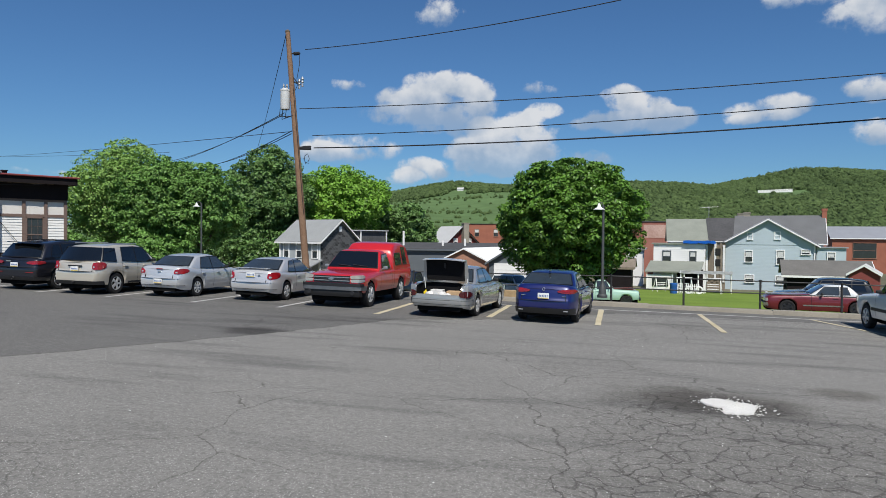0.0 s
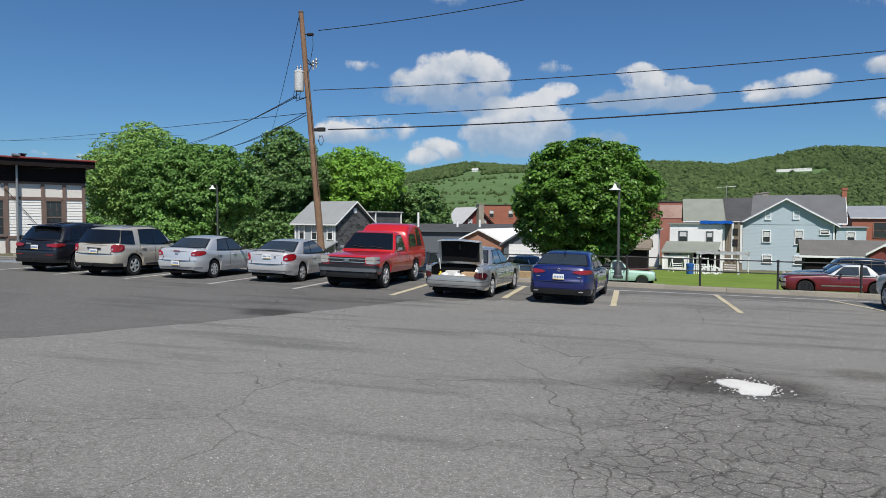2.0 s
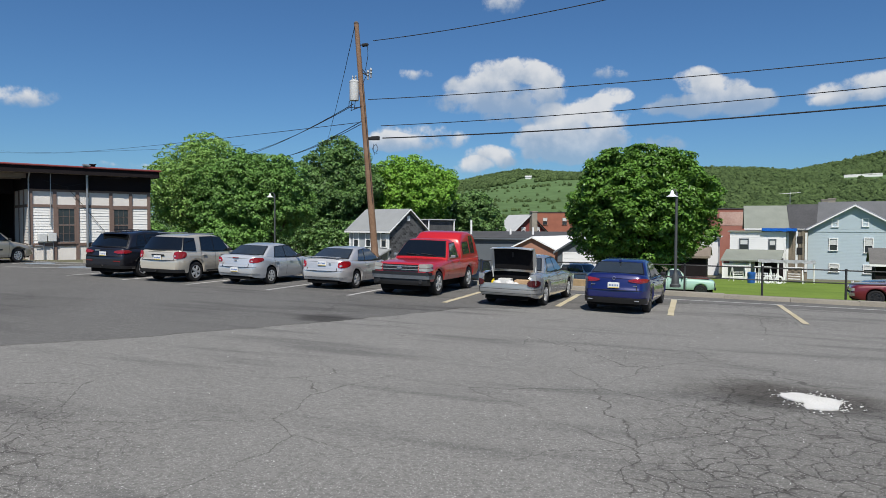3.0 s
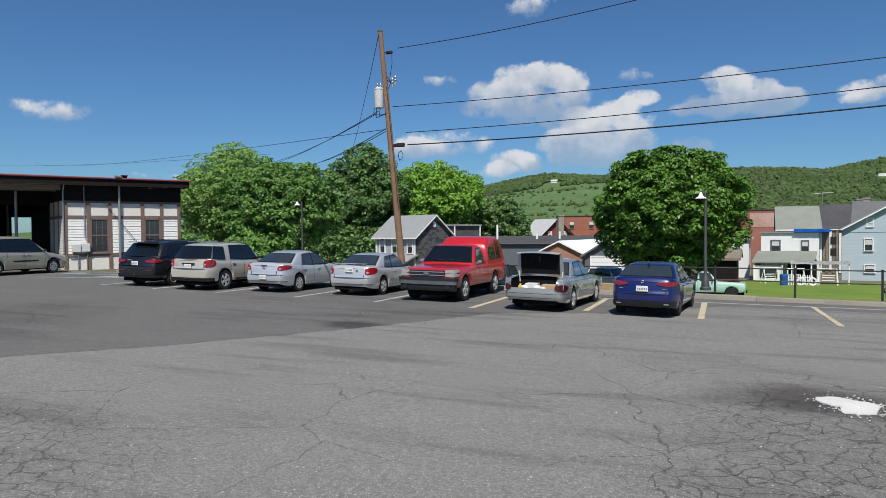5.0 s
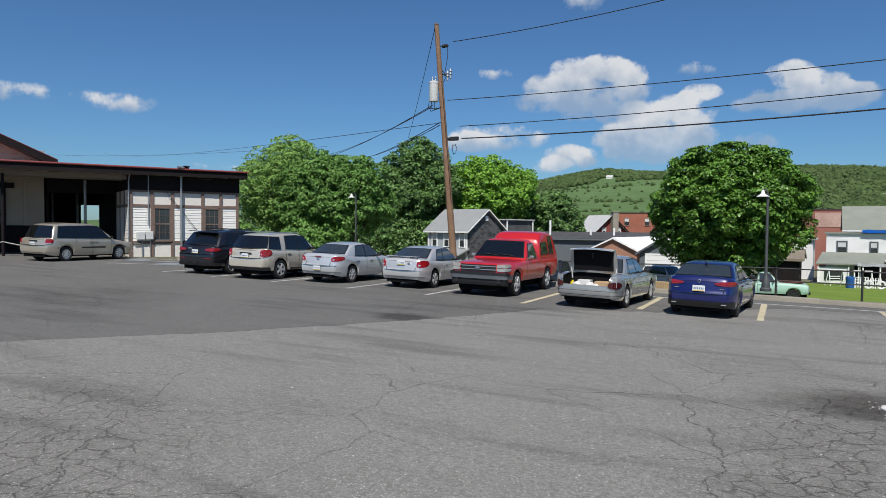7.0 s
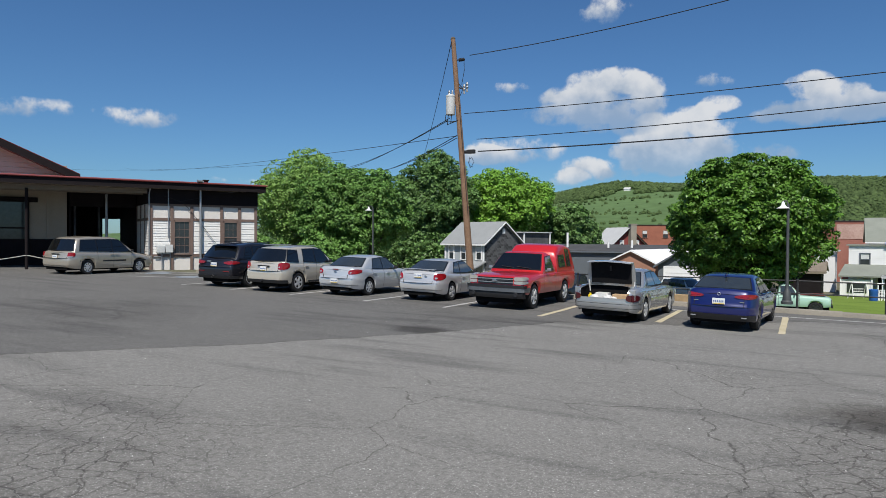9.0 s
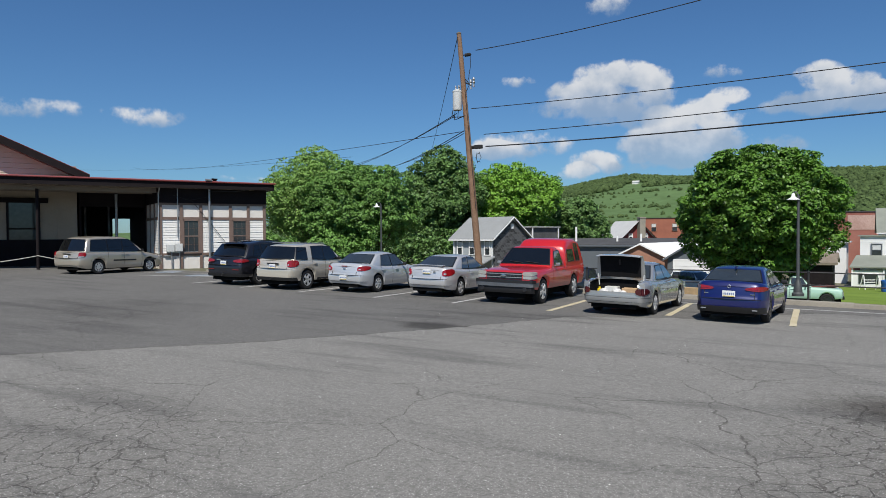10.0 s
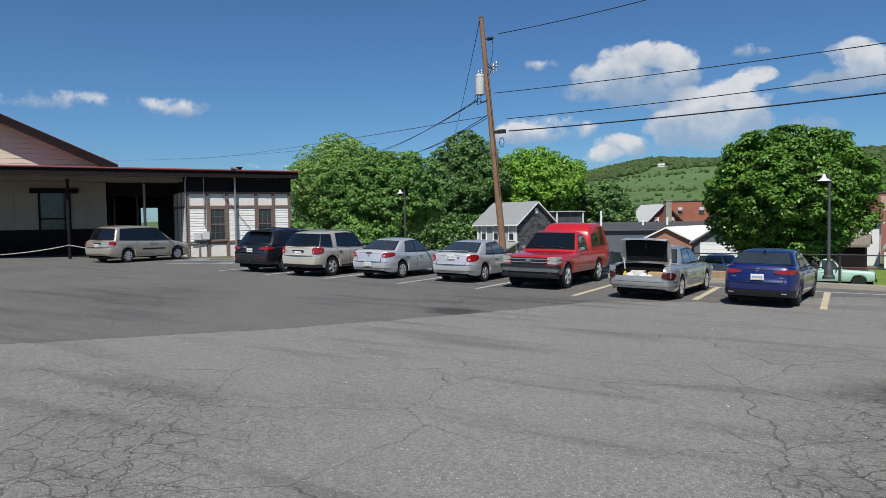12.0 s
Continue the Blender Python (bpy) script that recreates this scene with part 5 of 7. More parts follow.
# beige minivan
S = dict(glass="tinted_glass", tail_gaps=(0.72, 0.80), W=1.98, H=1.75, wb=2.95, ro=1.0, fo=0.95, tyre=0.33, belt=1.04, sill=0.26, rims="cover", taper=0.14, round=0.6, category="minivan",
         top=[(-1.0, 1.04), (-0.9, 1.06), (2.4, 1.02), (3.0, 0.95), (3.6, 0.82), (3.9, 0.66)],
         cabin=[(-0.93, 1.06), (-0.62, 1.66), (0.2, 1.75), (1.5, 1.73), (1.8, 1.68), (2.95, 0.98)], wr_in=0.72, wb_in=0.94, rear_glass=(0.05, 0.88),
         panes=[[(-0.66, 1.10), (0.42, 1.08), (0.42, 1.60), (-0.42, 1.58)], [(0.48, 1.08), (1.36, 1.06), (1.36, 1.62), (0.48, 1.60)], [(1.42, 1.06), (2.6, 1.05), (1.86, 1.60), (1.42, 1.62)]],
         handles=(1.28, 1.55), group="")
S["seams"] = sedan_seams(S, 2.45, 1.39, 0.45)


def van_extras(root, s):
    number_plate(s, root, True, 0.80, proud=0.02)
    belt_line(s, root, [(-0.45, 0.62), (3.3, 0.62)], M["black_plastic"], "side_moulding", 0.07)
    bm = bmesh.new()
    box(bm, (0, end_y(0, s, True, 0.93) - 0.006, 0.93), (0.5, 0.03, 0.04), bevel=0.012)
    part("tailgate_strip", bm, M["black_plastic"], root)


car("minivan", put(-26.75, 18.6, -3.0), S, P["beige"], "beige minivan with dark glass parked beside the depot porch",
    rear_lamps=[(0.78, 0.945, 0.80, 1.02, M["red_lens"], dict(proud=0.02, tip=0.1, oval=5.0)), (0.80, 0.93, 0.79, 0.84, M["clear_lens"], dict(proud=0.026, oval=5.0))], front_lamps=[(0.5, 0.95, 0.66, 0.8, M["clear_lens"])], extras=van_extras)

# ---- the depot: a porch, a half-timbered annex and a gabled hall ----
DEPOT = pose(-27.6, 23.1, 0.40, 0, 0, 59.5)


def build_depot():
    root = thing("depot_building", DEPOT, "old railway depot with half-timbered white annex, dark eaves and open porch", "building")

    def pt(name, mat, boxes, label="", parent=None, bevel=0.0):
        bm = bmesh.new()
        for c, s in boxes:
            box(bm, c, s, bevel=bevel)
        return part(name, bm, M[mat], parent or root, label)

    W = 5.2
    wall = pt("annex_wall", "stucco", [((W / 2, 0.12, 1.25), (W, 0.16, 4.9)), ((0.08, 3.2, 1.25), (0.16, 6.0, 4.9)), ((W - 0.08, 3.2, 1.25), (0.16, 6.0, 4.9)), ((W / 2, 6.2, 1.25), (W, 0.16, 4.9))])
    posts = (0.06, 1.02, 1.95, 3.40, 4.30, W - 0.06)
    for x in posts:
        pt("timber_post", "brown_trim", [((x, 0.015, 1.58), (0.14, 0.07, 3.3))], parent=wall)
    for z, h in ((3.12, 0.10), (2.42, 0.13), (0.66, 0.14)):
        pt("timber_rail", "brown_trim", [((W / 2, 0.02, z), (W, 0.06, h))], parent=wall)
    for y in (1.2, 2.4, 3.6, 4.8):
        pt("timber_post", "brown_trim", [((-0.015, y, 1.58), (0.05, 0.13, 3.3))], parent=wall)
    for z, h in ((2.42, 0.13), (0.66, 0.14)):
        pt("timber_rail", "brown_trim", [((-0.012, 3.2, z), (0.045, 6.0, h))], parent=wall)
    # clapboards between the timbers
    def boards(x0, x1):
        bm = bmesh.new()
        w = x1 - x0
        vs = [(-w / 2, -0.028, 0), (w / 2, -0.028, 0), (w / 2, -0.006, 0.128), (-w / 2, -0.006, 0.128), (-w / 2, 0.0, 0), (w / 2, 0.0, 0)]
        v = [bm.verts.new(p) for p in vs]
        for f in ((0, 1, 2, 3), (4, 5, 1, 0)):
            bm.faces.new([v[i] for i in f])
        me = mesh_of("clapboard", bm, M["siding_white"])
        for i in range(13):
            piece("clapboard", me, wall, pose((x0 + x1) / 2, 0.04, 0.73 + 0.1255 * i))
    for x0, x1 in ((0.13, 0.95), (2.02, 3.33), (4.37, W - 0.13)):
        boards(x0, x1)
    # windows of the annex
    for x0, x1 in ((1.09, 1.88), (3.47, 4.23)):
        win = pt("window", "brown_trim", [((x0 + 0.03, 0.02, 1.53), (0.07, 0.09, 1.72)), ((x1 - 0.03, 0.02, 1.53), (0.07, 0.09, 1.72)), (((x0 + x1) / 2, 0.02, 2.34), (x1 - x0, 0.09, 0.08)), (((x0 + x1) / 2, 0.0, 0.73), (x1 - x0 + 0.1, 0.14, 0.07)), (((x0 + x1) / 2, 0.03, 1.55), (x1 - x0, 0.06, 0.05))], "brown framed sash window with pale curtains")
        pt("curtain", "dim_curtain", [(((x0 + x1) / 2, 0.034, 1.53), (x1 - x0, 0.004, 1.6))], parent=win)
        gl = pt("pane", "window_glass", [(((x0 + x1) / 2, 0.024, z), (x1 - x0 - 0.12, 0.006, 0.72)) for z in (1.15, 1.94)], parent=win)
        gl.visible_shadow = False
        for k in (1, 2):
            x = x0 + (x1 - x0) * k / 3
            pt("glazing_bar", "brown_trim", [((x, 0.016, 1.53), (0.014, 0.012, 1.56))], parent=win)
        for z in (1.15, 1.94):
            pt("glazing_bar", "brown_trim", [(((x0 + x1) / 2, 0.016, z), (x1 - x0 - 0.1, 0.012, 0.014))], parent=win)
    # dark frieze, eaves and canopy
    pt("frieze", "dark_trim_and_shade", [((W / 2, 0.0, 3.56), (W + 0.04, 0.12, 0.78)), ((-0.02, 3.2, 3.56), (0.1, 6.0, 0.78)), ((W + 0.0, 3.2, 3.5), (0.1, 6.0, 0.9))])
    pt("eaves_fascia", "dark_trim_and_shade", [((-7.25, -0.52, 4.02), (25.4, 0.06, 0.30)), ((W + 0.26, 2.9, 4.02), (0.06, 6.9, 0.30))])
    pt("canopy_soffit", "soffit", [((-7.6, 1.55, 3.90), (24.3, 4.1, 0.04)), ((W + 0.02, 3.0, 3.915), (0.45, 6.6, 0.03)), ((W / 2, -0.25, 3.915), (W, 0.5, 0.03))])
    bm = bmesh.new()
    poly(bm, [(-20, -0.58, 4.17), (W + 0.34, -0.58, 4.17), (W + 0.34, 6.6, 4.34), (-20, 6.6, 4.34)], 0.07, (0, 0, 1))
    part("canopy_roof", bm, M["red_roof"], root, "dark red roof sheet")
    bm = bmesh.new()
    tube(bm, (-20, -0.60, 4.20), (W + 0.36, -0.60, 4.20), 0.045)
    part("roof_edge", bm, M["red_roof"], root)
    for y in (0.3, 1.5):
        pt("canopy_beam", "soffit", [((-9.8, y, 3.76), (19.6, 0.16, 0.22))])
    pt("canopy_bracket", "dark_trim_and_shade", [((-1.62, 3.3, 3.45), (3.0, 0.2, 0.8))])
    for x, y in ((-5.05, 0.15), (-11.6, 0.15)):
        bm = bmesh.new()
        tube(bm, (x, y, -0.4), (x, y, 3.7), 0.065, n=12)
        tube(bm, (x, y, 0.0), (x, y, 0.08), 0.11, n=12)
        part("porch_post", bm, M["dark_trim_and_shade"], root)
    for x, y in ((-1.5, 3.2), (-2.6, 7.5), (-1.3, 8.5)):
        bm = bmesh.new()
        tube(bm, (x, y, -0.4), (x, y, 3.7), 0.07, n=12)
        part("porch_post", bm, M["steel"], root)
    # hall behind the porch
    before = {o.name for o in bpy.data.objects}
    # wall under the porch wears the tan with shade painted in
    pt("hall_wall", "hall_tan_shaded", [((-10.2, 3.6, 3.2), (12.8, 0.2, 3.7)), ((-3.9, 11.0, 2.2), (0.2, 14.8, 5.6)), ((-16.5, 11.0, 2.2), (0.2, 14.8, 5.6))])
    bm = bmesh.new()
    poly(bm, [(-16.6, 3.5, 4.4), (-3.8, 3.5, 4.4), (-3.8, 3.5, 4.6), (-10.2, 3.5, 7.6), (-16.6, 3.5, 4.6)], 0.2, (0, 1, 0))
    part("gable_wall", bm, M["tan_wall"], root, "cream boarded gable")
    for i in range(12):
        z = 4.5 + 0.24 * i
        bm = bmesh.new()
        lo, hi = [min(6.4, (7.58 - q) / 3.0 * 6.4) for q in (z - 0.112, z + 0.112)]
        poly(bm, [(-10.2 - lo, 3.47, z - 0.112), (-10.2 + lo, 3.47, z - 0.112), (-10.2 + hi, 3.48, z + 0.112), (-10.2 - hi, 3.48, z + 0.112)], 0.03, (0, 1, 0))
        part("gable_board", bm, M["tan_wall"], root)
    pt("wainscot", "dark_trim_and_shade", [((-10.2, 3.55, 0.55), (12.8, 0.28, 1.75))])
    for x in (-4.6, -7.9, -9.3, -12.2):
        pt("pilaster", "hall_tan_shaded", [((x, 3.48, 2.7), (0.16, 0.06, 2.6))])
    door = pt("hall_window", "dark_trim_and_shade", [((-6.75, 3.45, 2.1), (0.1, 0.1, 2.2)), ((-5.45, 3.45, 2.1), (0.1, 0.1, 2.2)), ((-6.1, 3.45, 3.32), (2.1, 0.16, 0.24)), ((-6.1, 3.45, 1.95), (1.3, 0.08, 0.07))], "tall dark framed window under a heavy lintel")
    pt("curtain", "dim_curtain", [((-6.1, 3.494, 2.62), (1.2, 0.004, 1.1))], parent=door)
    pt("pane", "window_glass", [((-6.1, 3.475, 2.1), (1.2, 0.01, 2.2))], parent=door)
    for sign in (1, -1):
        bm = bmesh.new()
        a, b = Vector((-10.2, 0, 7.66)), Vector((-10.2 + sign * 6.92, 0, 4.50))
        poly(bm, [(a.x, 2.6, a.z), (b.x, 2.6, b.z), (b.x, 19.0, b.z), (a.x, 19.0, a.z)], 0.12, (0, 0, 1))
        part("hall_roof", bm, M["red_roof"], root, "dark red gable roof")
        bm = bmesh.new()
        poly(bm, [(a.x, 2.58, a.z - 0.28), (b.x, 2.58, b.z - 0.28), (b.x, 2.58, b.z + 0.09), (a.x, 2.58, a.z + 0.09)], 0.08, (0, 1, 0))
        part("rake_board", bm, M["dark_trim_and_shade"], root)
        bm = bmesh.new()
        poly(bm, [(a.x, 2.66, a.z - 0.26), (b.x, 2.66, b.z - 0.26), (b.x, 3.5, b.z - 0.26), (a.x, 3.5, a.z - 0.26)], 0.03, (0, 0, 1))
        part("rake_soffit", bm, M["brown_trim"], root)
    # the hall stands a little to the annex's side of the porch posts
    for o in bpy.data.objects:
        if o.name not in before and o.parent == root:
            o.location.x += 0.55
    # breezeway between hall and annex: near-black sheets put in for its shade
    pt("passage_wall", "dark_trim_and_shade", [((-3.10, 7.0, 1.8), (0.1, 6.8, 4.0)), ((-0.06, 4.9, 1.8), (0.05, 2.6, 4.0)), ((0.0, 7.9, 1.8), (0.1, 3.3, 4.0))])
    pt("passage_ceiling", "dark_trim_and_shade", [((-1.9, 6.6, 3.86), (3.8, 6.6, 0.06))])
    pt("passage_partition", "dark_trim_and_shade", [((-2.6, 9.6, 1.7), (3.2, 0.12, 4.2)), ((-0.5, 9.6, 3.25), (1.0, 0.1, 1.3))])
    pt("passage_floor", "concrete", [((-1.5, 6.2, -0.5), (3.0, 7.0, 0.72))])
    # boards on the annex flank, towards the passage
    bm = bmesh.new()
    vs = [bm.verts.new(p) for p in ((-0.03, -1.75, 0), (-0.03, 1.75, 0), (-0.008, 1.75, 0.128), (-0.008, -1.75, 0.128), (0, -1.75, 0), (0, 1.75, 0))]
    bm.faces.new((vs[0], vs[1], vs[2], vs[3]))
    bm.faces.new((vs[4], vs[5], vs[1], vs[0]))
    flank = mesh_of("clapboard", bm, M["siding_white"])
    for k in range(13):
        piece("clapboard", flank, wall, pose(0.0, 1.85, 0.73 + 0.1255 * k))
    # services on the annex wall
    bm = bmesh.new()
    tube(bm, (2.33, -0.16, -0.3), (2.33, -0.16, 3.9), 0.055, n=12)
    tube(bm, (2.33, -0.16, 3.9), (2.33, -0.62, 4.28), 0.055, n=12)
    tube(bm, (2.33, -0.62, 4.28), (2.05, -0.66, 4.30), 0.055, n=12)
    part("service_mast", bm, M["steel"], root, "grey steel service mast")
    pt("meter_box", "grey_enamel", [((0.48, -0.09, 0.98), (0.36, 0.18, 0.36)), ((0.87, -0.09, 1.0), (0.34, 0.18, 0.38))], "grey metal meter boxes", bevel=0.015)
    bm = bmesh.new()
    lathe(bm, [(0.001, -0.24), (0.10, -0.22), (0.12, -0.10), (0.15, -0.08), (0.15, -0.02)], 20)
    bmesh.ops.transform(bm, matrix=Matrix.Translation((0.84, 0.0, 1.42)) @ Matrix.Rotation(-math.pi / 2, 4, "X") @ Matrix.Scale(-1, 4, (0, 0, 1)), verts=bm.verts)
    part("electric_meter", bm, M["steel"], root)
    for a, b, r in (((0.84, -0.06, 1.5), (0.84, -0.06, 3.9), 0.022), ((0.55, -0.06, -0.3), (0.55, -0.06, 0.8), 0.025), ((0.92, -0.06, -0.2), (0.92, -0.06, 0.8), 0.02), ((0.2, -0.06, 0.62), (0.5, -0.06, 0.62), 0.02), ((-0.03, -0.06, 0.7), (-0.03, -0.06, 3.6), 0.03), ((-0.03, -0.5, 4.0), (-0.03, -0.06, 3.6), 0.03)):
        bm = bmesh.new()
        tube(bm, a, b, r, n=8)
        part("conduit", bm, M["steel"], root)
    pt("vent_cap", "dark_trim_and_shade", [((3.0, 1.6, 4.4), (0.2, 0.2, 0.22)), ((3.0, 1.6, 4.52), (0.28, 0.28, 0.05))])
    # loose cable along the eaves, and a thin dark line slanting down the wall
    for pts in ([(0.6, -0.09, 3.55), (1.4, -0.1, 3.30), (2.3, -0.12, 3.5)], [(2.3, -0.2, 3.75), (3.6, -0.5, 3.78), (5.2, -0.55, 4.02)], [(1.5, -0.08, 3.3), (2.3, -0.08, 2.3), (3.1, -0.08, 1.25)]):
        bm = bmesh.new()
        for a, b in zip(pts, pts[1:]):
            tube(bm, a, b, 0.012, n=6)
        part("cable", bm, M["wire"], root)
    # bench under the window, platform
    pt("platform", "concrete", [((-9.8, 1.9, -0.45), (20.0, 3.3, 0.72))], "low concrete porch floor")
    return root


build_depot()


def loose(name, mat, boxes, m, label, category, bevel=0.0, group=""):
    bm = bmesh.new()
    for c, s in boxes:
        box(bm, c, s, bevel=bevel)
    ob = part(name, bm, M[mat])
    ob.matrix_basis = m
    return tagged(ob, label, category, group)


loose("bench", "dark_trim_and_shade", [((0, 0, 0.42), (1.3, 0.45, 0.07)), ((0, 0.2, 0.75), (1.3, 0.06, 0.55)), ((-0.55, 0, 0.2), (0.08, 0.4, 0.4)), ((0.55, 0, 0.2), (0.08, 0.4, 0.4))], DEPOT @ pose(-7.9, 3.0, -0.09), "dark wooden bench against the porch wall", "bench")


def cord(name, a, b, sag, r, mat, label, category, n=18, group=""):
    a, b = Vector(a), Vector(b)
    cu = bpy.data.curves.new(name, "CURVE")
    cu.dimensions, cu.bevel_depth, cu.bevel_resolution = "3D", r, 1
    sp = cu.splines.new("POLY")
    sp.points.add(n)
    for i in range(n + 1):
        t = i / n
        p = a.lerp(b, t) - Vector((0, 0, sag * 4 * t * (1 - t)))
        sp.points[i].co = (*p, 1)
    cu.materials.append(mat)
    return tagged(new(name, cu), label, category, group)


for x0, x1 in ((-11.6, -5.05), (-5.05, 0.0)):
    cord("porch_rope", DEPOT @ Vector((x0, 0.1, 0.72)), DEPOT @ Vector((x1, 0.1, 0.72)), 0.35, 0.022, M["rope"], "pale rope slung between dark porch posts", "rope")

# low barrow rail and trolley by the annex wall
bm = bmesh.new()
for a, b in (((0, 0, 0), (0, 0, 0.85)), ((0.9, 0, 0), (0.9, 0, 0.85)), ((0, 0, 0.85), (0.9, 0, 0.85)), ((0, 0, 0.3), (0.9, 0, 0.3))):
    tube(bm, a, b, 0.028, n=8)
ob = part("handrail", bm, M["dark_trim_and_shade"])
ob.matrix_basis = DEPOT @ pose(2.35, -0.45, -0.12)
tagged(ob, "short dark pipe handrail beside the annex wall", "handrail")
loose("wooden_crate", "dark_trim_and_shade", [((0, 0, 0.16), (0.5, 0.35, 0.06)), ((0, 0, 0.3), (0.5, 0.35, 0.06)), ((-0.2, 0, 0.08), (0.06, 0.3, 0.16)), ((0.2, 0, 0.08), (0.06, 0.3, 0.16))], DEPOT @ pose(2.75, -0.3, -0.1), "small dark wooden pallet against the annex wall", "pallet")

# ---- utility pole and wires ----
POLE_FOOT, POLE_TOP = Vector((-12.50, 27.30, -0.6)), Vector((-13.32, 26.88, 10.62))


def along(z):
    t = (z - POLE_FOOT.z) / (POLE_TOP.z - POLE_FOOT.z)
    return POLE_FOOT.lerp(POLE_TOP, t)


def build_pole():
    root = thing("utility_pole", Matrix(), "leaning brown wooden utility pole with a grey transformer", "utility pole")
    bm = bmesh.new()
    tube(bm, POLE_FOOT, POLE_TOP, 0.160, 0.098, 16)
    part("pole_shaft", bm, M["pole_wood"], root, smooth=40)
    bm = bmesh.new()
    c = along(7.75) + Vector((-0.30, -0.12, 0))
    lathe(bm, [(0.001, -0.42), (0.19, -0.42), (0.2, -0.38), (0.2, 0.34), (0.21, 0.35), (0.21, 0.40), (0.12, 0.46), (0.001, 0.47)], 20, centre=c)
    part("transformer", bm, M["grey_enamel"], root, "grey cylindrical transformer", smooth=40)
    for dx in (-0.07, 0.08):
        bm = bmesh.new()
        lathe(bm, [(0.04, 0), (0.05, 0.04), (0.03, 0.08), (0.045, 0.12), (0.02, 0.2), (0.001, 0.2)], 10, centre=c + Vector((dx, 0, 0.45)))
        part("bushing", bm, M["steel"], root)
    for z, sz in ((9.68, 0.42), (5.72, 0.30)):
        bm = bmesh.new()
        p = along(z)
        tube(bm, p, p + Vector((sz, 0.05, 0.0)), 0.025, n=8)
        for k in range(4):
            q = p + Vector((sz * (0.55 + 0.15 * k), 0.05, 0))
            lathe(bm, [(0.02, -0.05), (0.07, -0.045), (0.075, 0.0), (0.02, 0.05)], 10, "X", centre=q)
        part("insulator", bm, M["wire"], root)
    bm = bmesh.new()
    p = along(5.42) + Vector((0.42, 0, 0))
    for k in range(6):
        a = k * 1.05
        tube(bm, p + Vector((0.12 * math.cos(a), 0, -0.12 + 0.2 * math.sin(a))), p + Vector((0.12 * math.cos(a + 1.2), 0.05, -0.18 + 0.22 * math.sin(a + 1.2))), 0.012, n=6)
    part("cable_coil", bm, M["wire"], root)
    bm = bmesh.new()
    for a, b in (((9.7, 0.45), (9.2, 0.42)), ((9.2, 0.42), (8.6, 0.25)), ((8.5, 0.35), (8.1, 0.1))):
        tube(bm, along(a[0]) + Vector((a[1], 0, 0)), along(b[0]) + Vector((b[1], 0, 0)), 0.012, n=6)
    tube(bm, along(8.2) + Vector((0.1, -0.1, 0)), along(3.0) + Vector((0.14, -0.12, 0)), 0.014, n=6)
    part("drop_wire", bm, M["wire"], root)
    # fuse cutout on its bracket, and the splice box on the lowest line
    bm = bmesh.new()
    p = along(8.55)
    tube(bm, p, p + Vector((0.34, 0.0, -0.16)), 0.028, n=8)
    tube(bm, p + Vector((0, 0, 0.22)), p + Vector((0.34, 0.0, -0.16)), 0.02, n=8)
    part("cutout_bracket", bm, M["wire"], root)
    for dx, dz in ((0.36, 0.02), (0.50, 0.10)):
        bm = bmesh.new()
        lathe(bm, [(0.001, -0.26), (0.05, -0.25), (0.035, -0.12), (0.065, -0.06), (0.035, 0.0), (0.065, 0.06), (0.03, 0.16), (0.001, 0.17)], 10, centre=p + Vector((dx, 0, dz - 0.12)))
        part("fuse_cutout", bm, M["steel"], root)
    bm = bmesh.new()
    box(bm, along(5.72) + Vector((0.46, 0.0, 0.0)), (0.36, 0.15, 0.17), bevel=0.03)
    part("splice_box", bm, M["wire"], root, "black cable splice box")
    bm = bmesh.new()
    q = c + Vector((0, 0, -0.42))
    for k, (dx, dz) in enumerate(((-0.20, -0.30), (-0.08, -0.42), (0.08, -0.36))):
        tube(bm, q + Vector((dx, -0.05, 0.0)), q + Vector((dx - 0.04, -0.05, dz)), 0.014, n=6)
        tube(bm, q + Vector((dx - 0.04, -0.05, dz)), along(7.05) + Vector((0.0, -0.1, 0.02 * k)), 0.014, n=6)
    part("transformer_lead", bm, M["wire"], root)
    bm = bmesh.new()
    lathe(bm, [(0.104, -0.05), (0.108, 0.0), (0.06, 0.05), (0.001, 0.06)], 12, centre=POLE_TOP)
    part("pole_cap", bm, M["bark"], root)


build_pole()
W = M["wire"]
cord("overhead_wire", (-12.58, 27.01, 9.84), (2.54, 23.60, 10.22), 0.25, 0.016, W, "black overhead wire running from the utility pole", "wire", 24, "overhead wires")
cord("overhead_wire", (-12.78, 26.92, 7.35), (13.84, 24.45, 7.60), 0.25, 0.016, W, "black overhead wire running from the utility pole", "wire", 24, "overhead wires")
cord("overhead_wire", (-12.28, 27.15, 6.25), (13.14, 22.66, 6.50), 0.25, 0.016, W, "black overhead wire running from the utility pole", "wire", 24, "overhead wires")
cord("overhead_wire", (-12.22, 27.18, 5.73), (13.29, 23.10, 5.98), 0.25, 0.026, W, "black overhead wire running from the utility pole", "wire", 24, "overhead wires")
cord("overhead_wire", (-13.34, 26.65, 7.15), (-38.77, 54.50, 8.39), 0.3, 0.016, W, "black overhead wire running from the utility pole", "wire", 24, "overhead wires")
cord("overhead_wire", (-13.40, 26.62, 7.05), (-37.44, 52.61, 8.33), 0.3, 0.016, W, "black overhead wire running from the utility pole", "wire", 24, "overhead wires")
cord("overhead_wire", (-13.05, 26.79, 6.41), (-36.38, 56.10, 8.20), 0.3, 0.018, W, "black overhead wire running from the utility pole", "wire", 24, "overhead wires")
